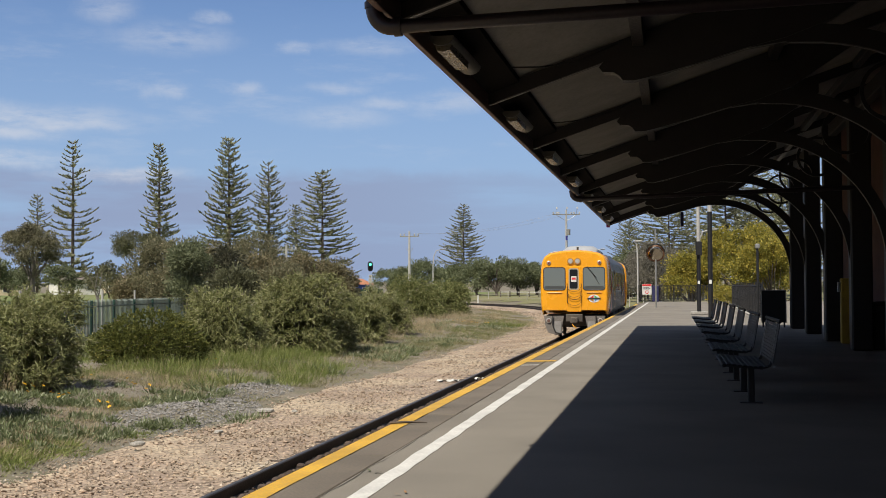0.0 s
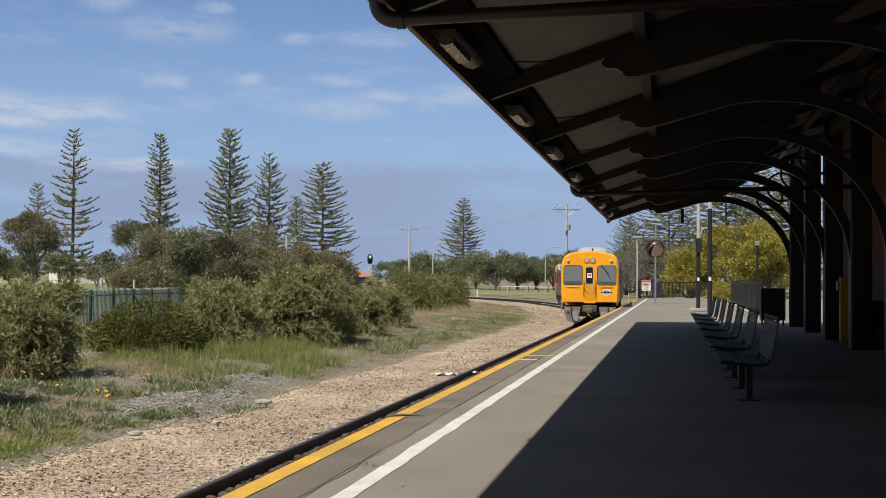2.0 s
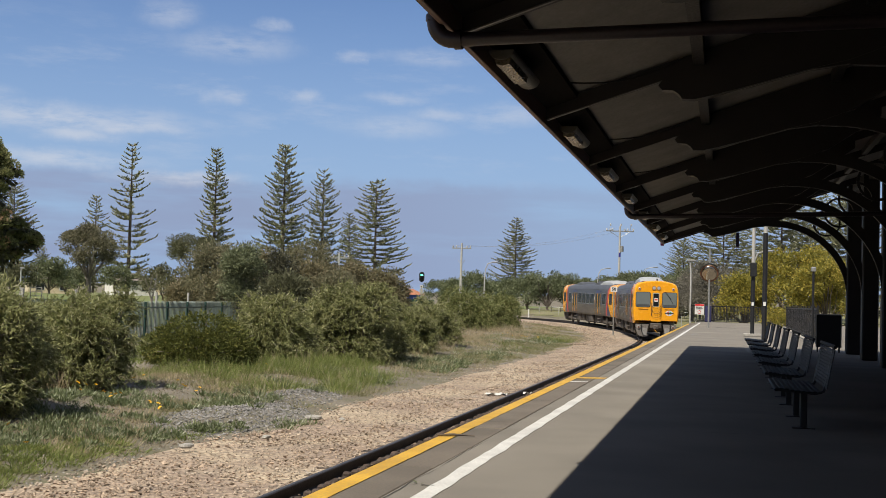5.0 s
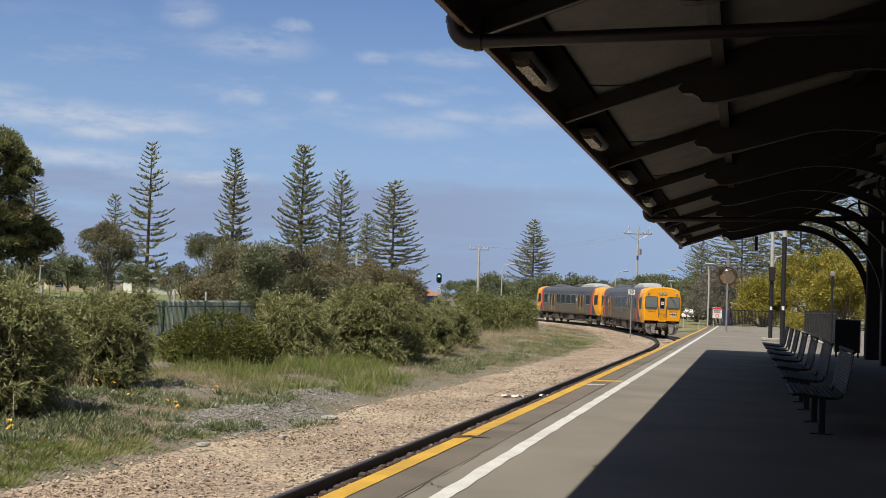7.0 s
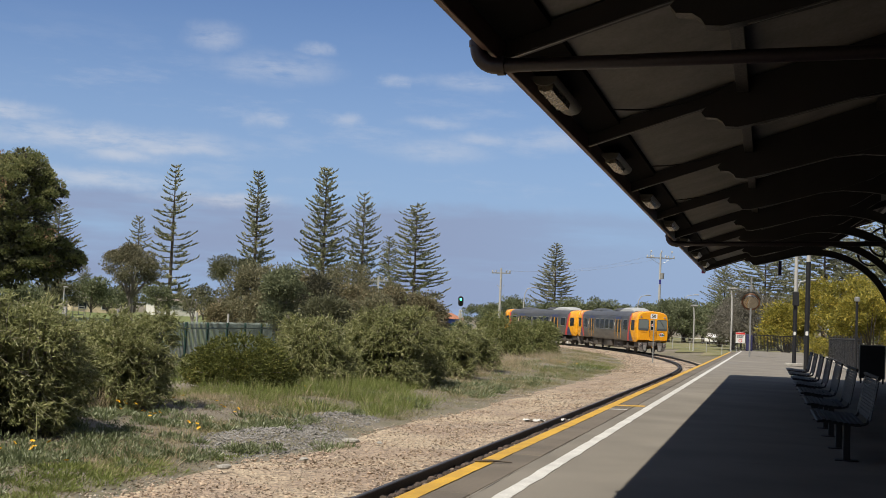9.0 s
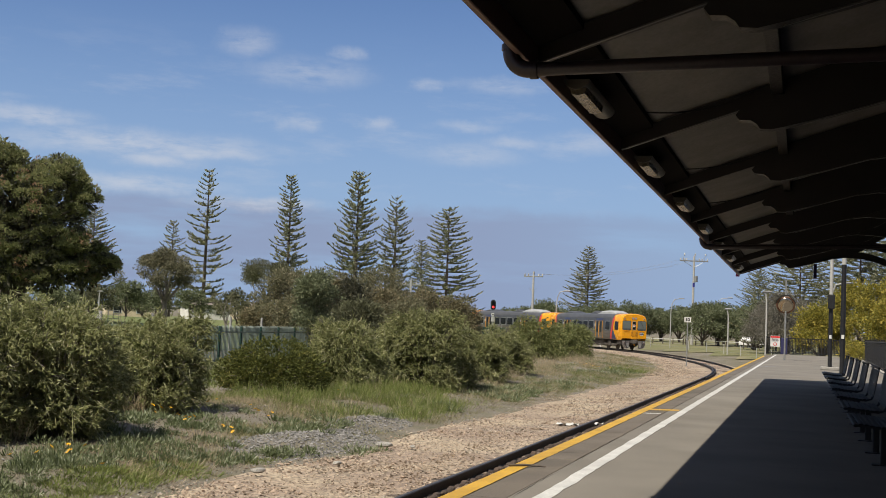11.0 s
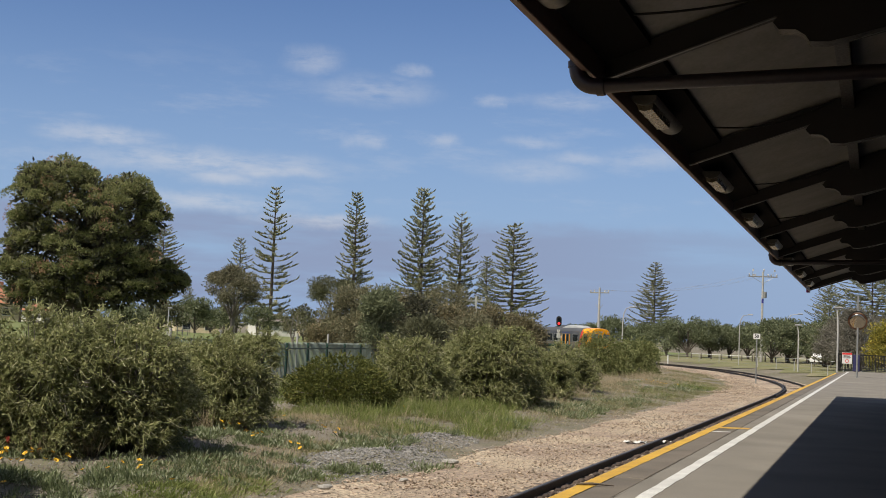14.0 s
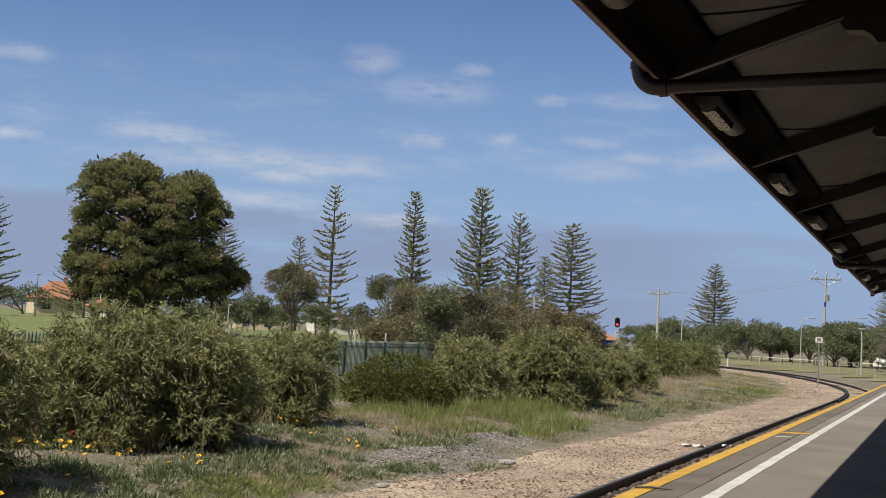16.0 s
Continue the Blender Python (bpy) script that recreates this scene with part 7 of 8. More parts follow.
def tree(name, label, x, y, h, rx, base, material, seed, clumps=26, per=420, leaf=0.22, wide=0.10, clump=1.1, trunk=0.22, bark=BARK, category="tree", group="", flat=1.0, spread=1.0, shell=0.45, lean=0.0, limbs=True, z=None, droop=0.0):
    """A tree: a tapered trunk, limbs that run out to leaf clumps, uneven crown."""
    rng = np.random.default_rng(seed)
    z0 = ground_z(x, y) if z is None else z
    t = thing(name, label, category, group, at=pose(x, y, z0 - 0.05))
    top = h
    ch = (top - base) / 2
    c0 = np.array([lean, 0, base + ch])
    d = on_sphere(rng, clumps)
    d[:, 2] = np.where(d[:, 2] < -0.55, -d[:, 2], d[:, 2])
    r = (shell + (1 - shell) * rng.random(clumps) ** 0.5)
    C = c0 + d * r[:, None] * np.array([rx, rx * spread, ch * flat])
    w = Shape()
    fork = np.array([lean * 0.4, 0, max(base * 0.75, 0.5)])
    w.tube([(0, 0, 0), fork * 0.5 + np.array([0.06, 0.03, 0]), fork], [trunk * 1.25, trunk, trunk * 0.85], 9)
    w.tube([fork, (fork + c0) / 2 + rng.normal(0, 0.15, 3), c0 + np.array([0, 0, ch * 0.6])], [trunk * 0.8, trunk * 0.5, trunk * 0.15], 7)
    if limbs:
        lw = Shape()
        for i in range(0, clumps, 3):
            m = (fork + C[i]) / 2 + np.array([0, 0, 0.18 * rx]) * rng.uniform(-0.2, 1) + rng.normal(0, 0.1 * rx, 3)
            lw.tube([fork + rng.normal(0, trunk * 0.3, 3), m, C[i]], [trunk * 0.42, trunk * 0.26, trunk * 0.07], 5)
        w.add(lw.v, lw.f)
    part("trunk", w, bark, t, "tapered trunk with spreading limbs")
    size = clump * rng.uniform(0.65, 1.3, clumps)
    n = clumps * per
    pick = np.repeat(np.arange(clumps), per)
    dd = on_sphere(rng, n)
    rr = rng.random(n) ** 0.42
    P = C[pick] + dd * (rr * size[pick])[:, None] * np.array([1, 1, 0.72])
    D = unit(dd + rng.normal(0, 0.6, (n, 3)) + np.array([0, 0, 0.25 - droop]))
    leaves("crown", P, D, leaf * rng.uniform(0.6, 1.3, n), wide * rng.uniform(0.6, 1.3, n), material, t, "", rng)
    return t


def scrub():
    """Thicket of taller shrubs behind the fence."""
    spec = [  # azimuth, distance, top height, half width, material, label
        (-23.77, 68, 3.9, 1.7, LEAF_GREYGREEN, "grey-green twiggy tall shrub"), (-22.44, 60, 3.5, 0.9, LEAF_OLIVE, "upright olive-green shrub"), (-22.04, 76, 4.4, 1.9, LEAF_BROWN, "brownish tall shrub"),
        (-20.76, 66, 3.3, 1.5, LEAF_SHADE, "dark tangled shrub"), (-19.52, 82, 4.9, 2.0, LEAF_GREYGREEN, "tall leafy grey-green shrub"), (-19.25, 68, 3.0, 1.4, LEAF_BROWN, "brownish dry shrub"),
        (-17.66, 72, 3.2, 1.7, LEAF_BROWN, "brown-green spreading shrub"), (-15.79, 74, 2.75, 1.4, LEAF_BROWN, "low brownish shrub"), (-20.58, 54, 2.0, 1.0, LEAF_DARK, "dark low shrub"), (-24.70, 72, 2.0, 1.5, LEAF_BROWN, "low rusty-brown shrub behind the fence"),
        (-22.84, 66, 2.6, 1.4, LEAF_GREYGREEN, "grey-green spreading shrub"), (-18.32, 66, 2.6, 1.2, LEAF_GREYGREEN, "grey-green low shrub")]
    for i, (az, d, top, rx, mt, lab) in enumerate(spec):
        x, y = at(az, d)
        z = ground_z(x, y)
        tree("tall_shrub", lab + " in a thicket", x, y, top - z, rx, 0.5, mt, 300 + i, 46, 230, 0.17, 0.065, 0.64, 0.07, GREY_BARK, "shrub", "thicket behind the bank", shell=0.3)


scrub()


def norfolk(name, h, spread_low, seed, gap=0.0, upturn=0.25, bare=0.10, whorl=1.0, power=0.62):
    """A Norfolk Island pine: straight trunk, tiers of level branches that turn up at the ends, with upright finger-like twigs."""
    rng = np.random.default_rng(seed)
    u = h / 24
    tr = Shape()
    tr.tube([(0, 0, 0), (0.003 * h, 0, h * 0.5), (0, 0, h)], [0.014 * h, 0.009 * h, 0.03], 7)
    P, D, L, W = [], [], [], []
    z = h * bare
    while z < h * 0.985:
        k = (z - h * bare) / (h * (1 - bare))
        length = 1.22 * spread_low * (1 - k) ** (power * 0.82) * (0.80 + 0.20 * min(k / 0.2, 1.0)) + 0.25 * u
        nb = 7 if k < 0.5 else 6 if k < 0.8 else 5
        rot = rng.uniform(0, 2 * np.pi)
        for b in range(nb):
            if rng.random() < gap:
                continue
            a = rot + 2 * np.pi * b / nb + rng.normal(0, 0.15)
            ln = length * rng.uniform(0.62, 1.15)
            zb = z + rng.normal(0, 0.12) * u
            rise = upturn * (0.30 + 1.25 * k) + rng.normal(0, 0.07)
            dip = 0.10 * (1 - k)

            def along(q):
                return np.array([math.cos(a) * ln * q, math.sin(a) * ln * q, zb + ln * (-dip * math.sin(math.pi * q) + rise * q ** 1.7)])

            steps = max(3, int(ln / (0.24 * u)))
            side = np.array([-math.sin(a), math.cos(a), 0.0])
            for s in range(steps):
                q = 0.16 + 0.84 * (s + rng.random()) / steps
                base, ahead = along(q), along(min(q + 0.05, 1.05)) - along(q)
                out = ahead / max(np.linalg.norm(ahead), 1e-6)
                tuft = u * (0.48 + 0.36 * math.sin(math.pi * min(q, 0.9))) * (0.65 + 0.5 * (1 - k))
                for sg in (-1, 1):
                    d = out * 0.55 + side * sg * rng.uniform(0.35, 0.95) + np.array([0, 0, rng.uniform(0.10, 0.70)])
                    P.append(base); D.append(d); L.append(tuft * rng.uniform(0.7, 1.25)); W.append(0.205 * u * rng.uniform(0.7, 1.3))
                if s % 2 == 0:
                    P.append(base); D.append(out + np.array([0, 0, rng.uniform(0.1, 0.6)])); L.append(tuft * 0.9); W.append(0.17 * u)
            P.append(along(0.96)); D.append(along(1.04) - along(0.9) + np.array([0, 0, 0.10 * ln])); L.append(0.55 * u); W.append(0.2 * u)
            tr.tube([along(0), along(0.45), along(0.95)], [0.055 * u, 0.04 * u, 0.02 * u], 4, caps=False)
        z += whorl * u * (0.82 - 0.28 * k) * rng.uniform(0.85, 1.15)
    return tr, np.array(P), np.array(D), np.array(L), np.array(W)


def norfolk_tree(az, d, top, spread, seed, label, **kw):
    x, y = at(az, d)
    z = ground_z(x, y)
    h = top - z
    t = thing("norfolk_pine", label, "tree", "norfolk pines", at=pose(x, y, z))
    tr, P, D, L, W = norfolk("norfolk", h, spread, seed, **kw)
    part("trunk", tr, BARK, t, "straight tapering trunk with tiers of branches")
    leaves("crown", P, D, L, W, LEAF_NORFOLK, t, "dark green tiered foliage", np.random.default_rng(seed))


def norfolks():
    full, thin = "tall full Norfolk pine with dark tiered branches", "tall thin Norfolk pine with gaps between its tiers"
    spec = [(-27.61, 200, 24.6, 4.2, thin, dict(gap=0.34, upturn=0.24, whorl=1.25, power=0.75)), (-23.82, 200, 24.5, 3.0, thin, dict(gap=0.16, upturn=0.24, whorl=1.15, power=0.60)), (-20.66, 200, 25.8, 4.5, full, dict(gap=0.05, upturn=0.28, power=0.66)),
            (-18.83, 210, 22.8, 3.7, full, dict(gap=0.14, upturn=0.30, whorl=1.1)), (-16.34, 200, 20.6, 5.3, full, dict(gap=0.05, upturn=0.16, whorl=1.1, power=0.60)), (-17.56, 240, 17.6, 3.2, thin, dict(gap=0.2)),
            (-29.11, 250, 19.8, 3.6, thin, dict(gap=0.28, whorl=1.2)), (-9.71, 300, 21.8, 6.4, full, dict(gap=0.0, upturn=0.16, whorl=1.05, power=0.85)), (-31.33, 260, 9.5, 2.6, thin, dict(gap=0.1)),
            (-32.62, 190, 16.5, 4.2, thin, dict(gap=0.2)), (-38.65, 170, 13.5, 4.6, thin, dict(gap=0.2)), (-43.40, 150, 16.8, 4.2, full, dict(gap=0.05)),
            (-1.94, 240, 14.2, 4.6, full, dict(gap=0.08)), (-0.15, 150, 12.5, 7.4, full, dict(gap=0.08, upturn=0.12)), (2.41, 165, 17.0, 8.0, full, dict(gap=0.0, upturn=0.1)), (3.87, 175, 17.5, 7.5, full, dict(gap=0.0, upturn=0.1)),
            (5.30, 150, 15.0, 6.5, full, dict(gap=0.0))]
    for i, (az, d, top, sp, lab, kw) in enumerate(spec):
        norfolk_tree(az, d, top, sp, 500 + i, lab, **kw)


norfolks()


def dome_pine():
    """The great dense pine: a trunk, limbs, and rounded cushions of needles over a dome."""
    x, y = at(-35.67, 112.0)
    z = ground_z(x, y)
    rng = np.random.default_rng(9)
    t = thing("dome_pine", "huge dense domed pine tree with brown tufts", "tree", at=pose(x, y, z))
    right = Vector((math.cos(radians(-35.67)), -math.sin(radians(-35.67)), 0))
    away = Vector((math.sin(radians(-35.67)), math.cos(radians(-35.67)), 0))
    C, R, core = [], [], []
    # boughs (across, height over the rails' level, size), each repeated in depth and covered with cushions
    for across, hgt, size in ((-4.9, 13.5, 2.2), (-2.6, 13.7, 2.3), (-0.6, 13.2, 1.9), (-5.6, 11.5, 2.1), (2.2, 12.8, 2.3), (3.8, 11.8, 2.0), (4.5, 10.7, 1.6), (1.1, 11.0, 2.3), (-3.5, 10.9, 2.4), (-1.2, 10.6, 2.4), (-5.7, 9.9, 1.7), (-6.2, 7.7, 1.7), (-4.2, 8.0, 2.3), (-2.0, 7.9, 2.2), (0.7, 8.4, 2.3), (3.5, 8.8, 1.9), (-6.8, 5.8, 1.2), (-4.9, 5.4, 1.9), (-2.3, 5.1, 2.2), (3.3, 4.9, 1.7), (5.8, 5.6, 1.8), (7.1, 5.2, 1.2), (-0.7, 3.6, 1.3), (-5.8, 3.7, 1.3), (4.9, 4.0, 1.6), (1.6, 3.6, 1.3), (-3.2, 3.4, 1.5), (0.3, 6.0, 2.1), (2.6, 6.9, 2.0), (4.3, 7.2, 1.5), (1.8, 5.0, 1.7), (4.6, 5.6, 1.6), (-0.6, 4.6, 1.8), (-4.4, 4.2, 1.6)):
        room = math.sqrt(max(6.6 ** 2 - min(abs(across), 6.0) ** 2, 4.0)) * (0.62 if hgt > 12 else 0.80)
        for depth in (-0.9, -0.2, 0.6):
            c = right * (across + rng.normal(0, 0.25)) + away * depth * room + Vector((0, 0, hgt - z + rng.normal(0, 0.2)))
            core.append((np.array(c), size))
            for _ in range(7):
                d = on_sphere(rng, 1)[0]
                d[2] = abs(d[2]) * 1.25 - 0.35
                C.append(np.array(c) + d * size * 0.66)
                R.append(size * rng.uniform(0.26, 0.50))
    C, R = np.array(C), np.array(R)
    w = Shape()
    w.tube([(0, 0, -0.1), (0.1, 0, 3.0), (0, 0, 7.0), (0, 0, 12)], [0.6, 0.5, 0.34, 0.12], 9)
    lw = w
    for c in C[::4]:
        s = np.array([0, 0, max(1.8, c[2] * 0.62)])
        lw.tube([s, (s + c) / 2 + np.array([0, 0, 0.5]), c], [0.16, 0.1, 0.04], 5)
    part("trunk", w, BARK, t, "thick dark trunk with limbs")
    per = 300
    n = len(C) * per
    pick = np.repeat(np.arange(len(C)), per)
    dd = on_sphere(rng, n)
    dd[:, 2] = np.where(dd[:, 2] < -0.3, -dd[:, 2], dd[:, 2])
    P = C[pick] + dd * (rng.uniform(0.62, 1.0, n) * R[pick])[:, None] * np.array([1, 1, 0.75])
    D = unit(dd * 0.8 + np.array([0, 0, 0.25]) + rng.normal(0, 0.65, (n, 3)))
    leaves("crown", P, D, 0.25 * rng.uniform(0.6, 1.3, n), 0.085 * rng.uniform(0.6, 1.3, n), LEAF_PINE, t, "dense clumps of green needles", rng)
    # dark leaves fill the crown, their colour standing in for inner shade
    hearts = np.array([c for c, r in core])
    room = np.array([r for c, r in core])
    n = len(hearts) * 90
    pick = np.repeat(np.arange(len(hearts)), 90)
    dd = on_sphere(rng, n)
    leaves("inner_foliage", hearts[pick] + dd * (rng.random(n) ** 0.4 * room[pick] * 0.66)[:, None], dd + rng.normal(0, 0.6, (n, 3)), 0.55, 0.26, LEAF_SHADE, t, "inner foliage coloured dark for the shade inside the crown", rng)
    m = 70 * 60
    pc = rng.integers(0, len(C), 70)
    away = unit(C[pc] - np.array([0, 0, 7.0])) * np.array([1, 1, 0.6]) + np.array([0, 0, 0.35])
    cc = C[pc] + away * R[pc][:, None] * 0.95 - np.array([0, 0, 0.5])
    pk = np.repeat(np.arange(70), 60)
    d2 = on_sphere(rng, m)
    P2 = cc[pk] + np.array([0, 0, 0.5]) + d2 * 0.42
    leaves("dead_foliage", P2, d2, 0.22, 0.08, LEAF_CONE, t, "rusty brown dead tufts", rng)


dome_pine()


def park_trees():
    x, y = at(-29.32, 118.0)
    tree("grey_tree", "round-headed grey-green tree with a pale twisted trunk", x, y, 6.9 - ground_z(x, y), 2.75, 2.9, LEAF_GREYBROWN, 700, 50, 300, 0.22, 0.090, 0.80, 0.24, GREY_BARK, shell=0.5)
    x, y = at(-24.65, 140.0)
    tree("flat_topped_tree", "dark flat-topped tree with bare grey limbs below", x, y, 7.6 - ground_z(x, y), 3.4, 4.4, LEAF_DARK, 701, 34, 420, 0.22, 0.085, 0.9, 0.2, GREY_BARK, flat=0.8)
    x, y = at(-26.50, 95.0)
    tree("small_bare_tree", "small stunted tree with bare crooked limbs", x, y, 3.0 - ground_z(x, y), 1.2, 1.3, LEAF_GREYGREEN, 702, 12, 60, 0.16, 0.05, 0.4, 0.12, GREY_BARK)
    for i, (px_az, d, top, rx) in enumerate(((-41.26, 175, 4.6, 3.6), (-36.62, 150, 3.3, 2.6), (-34.10, 140, 3.2, 2.2), (-32.51, 150, 3.6, 2.4), (-31.01, 160, 4.6, 2.4), (-26.02, 170, 4.4, 2.6), (-28.14, 190, 4.6, 2.8), (-29.71, 205, 4.6, 3.0), (-30.29, 185, 3.8, 2.4))):
        x, y = at(px_az, d)
        tree("garden_tree", "low dark garden tree beyond the field", x, y, top - ground_z(x, y), rx, 0.6, LEAF_DARK if i % 2 else LEAF_OLIVE, 710 + i, 18, 150, 0.36, 0.17, 1.0, 0.15, category="tree", group="trees beyond the field")
    # row of olive trees beyond the curve
    row = [(1128, 230, 4.6, 3.4), (1155, 215, 4.9, 2.6), (1185, 200, 5.6, 3.4), (1222, 215, 4.4, 3.0), (1250, 190, 4.5, 2.6), (1285, 185, 5.0, 3.2), (1322, 182, 5.5, 3.6), (1362, 184, 5.2, 3.2), (1398, 190, 4.8, 3.0), (1432, 186, 4.9, 3.0), (1475, 168, 5.3, 3.4), (1505, 172, 5.6, 3.0), (1540, 178, 5.0, 3.0)]
    far7 = [(1212, 180, 4.8, 3.0), (1240, 170, 5.4, 3.2), (1180, 190, 4.9, 3.0)]
    rows = [(-22.2 + math.degrees(math.atan((p - 784) / 2154)), d, t, r) for p, d, t, r in row] + [(-13.87 + math.degrees(math.atan((p - 784) / 2154)), d, t, r) for p, d, t, r in far7]
    for i, (az, d, top, rx) in enumerate(rows):
        x, y = at(az, d)
        z = ground_z(x, y)
        tree("olive_tree", "spreading olive tree with a short dark trunk", x, y, top - z, rx, 0.40, LEAF_OLIVE, 740 + i, 34, 190, 0.32, 0.14, 1.05, 0.20, category="tree", group="olive trees beyond the curve", shell=0.4)
    # trees right of the platform end
    for i, (px_az, d, top, rx, base, mt, lab, per) in enumerate((
            (3.07, 118, 7.2, 4.4, 0.5, LEAF_YELLOW, "broad tree with yellowing leaves behind the fence", 900), (0.85, 116, 4.4, 2.3, 0.3, LEAF_YELLOW, "lower yellow-green bush behind the fence", 620),
            (4.52, 112, 5.6, 3.2, 0.4, LEAF_YELLOW, "yellow-green leafy tree beside the fence", 620),
            (-1.51, 132, 4.6, 2.2, 1.0, TWIGS, "greyish leafless twiggy tree", 700), (-0.60, 128, 5.6, 2.4, 1.0, TWIGS, "dense grey twiggy leafless tree", 760), (-2.04, 150, 5.4, 3.2, 0.8, LEAF_OLIVE, "olive-green tree beyond the platform end", 400))):
        x, y = at(px_az, d)
        tree("platform_end_tree", lab, x, y, top + 0.9, rx, base, mt, 780 + i, 44, per // 2, 0.36 if mt is TWIGS else 0.24, 0.045 if mt is TWIGS else 0.115, 1.0, 0.2, GREY_BARK if mt is TWIGS else BARK, z=-0.9)
    for i, (xx, yy, hh) in enumerate(((3.6, 84.5, 1.5), (4.4, 90, 1.3))):
        shrub("fence_bush", "small green bush against the dark fence", xx - 0.4, yy, lobed(0.8, 0.9, hh, 4, 60 + i), LEAF_YELLOW, 90 + i, 260, 10, 0.16, 0.05, 0.3, 0.5, z=0.0)


park_trees()


# ---- low plants on the bank ----
def on_ground(xs, ys):
    return np.array([(x, y, ground_z(x, y) - 0.01) for x, y in zip(xs, ys)])


def tufts(name, label, spots, material, blades, height, width, radius, seed, lean=0.35):
    """Blades in tufts at spots (x, y, scale), joined as one."""
    rng = np.random.default_rng(seed)
    n = len(spots) * blades
    S = np.repeat(np.array(spots), blades, 0)
    a, r = rng.uniform(0, 2 * np.pi, n), rng.random(n) ** 0.6
    off = np.stack([np.cos(a), np.sin(a)], 1) * (r * radius * S[:, 2])[:, None]
    base = on_ground([s[0] for s in spots], [s[1] for s in spots])
    P = np.repeat(base, blades, 0)
    P[:, :2] += off
    D = np.stack([np.cos(a) * lean * (0.3 + r), np.sin(a) * lean * (0.3 + r), np.ones(n)], 1) + rng.normal(0, 0.28, (n, 3))
    ob = leaves(name, P, D, height * S[:, 2] * rng.uniform(0.5, 1.2, n), width * rng.uniform(0.7, 1.3, n), material, None, label, rng)
    return tagged(ob, category="grass", kind="stuff")


def mounds(name, label, spots, material, count, length, width, radius, seed):
    """Low cushions of short leaves at spots (x, y, scale), joined as one."""
    rng = np.random.default_rng(seed)
    n = len(spots) * count
    k = np.repeat(np.array(spots)[:, 2], count)
    base = np.repeat(on_ground([s[0] for s in spots], [s[1] for s in spots]), count, 0)
    d = on_sphere(rng, n)
    d[:, 2] = np.abs(d[:, 2])
    P = base + d * (radius * k * rng.random(n) ** 0.4)[:, None] * np.array([1, 1, 0.62])
    D = d + np.array([0, 0, 0.55]) + rng.normal(0, 0.35, (n, 3))
    ob = leaves(name, P, D, length * rng.uniform(0.6, 1.3, n) * k ** 0.5, width * rng.uniform(0.7, 1.3, n), material, None, label, rng)
    return tagged(ob, category="grass", kind="stuff")


RUBBLE = [(-9.1, 22.0, 0.95, 2.6), (-9.4, 26.4, 0.60, 2.0)]


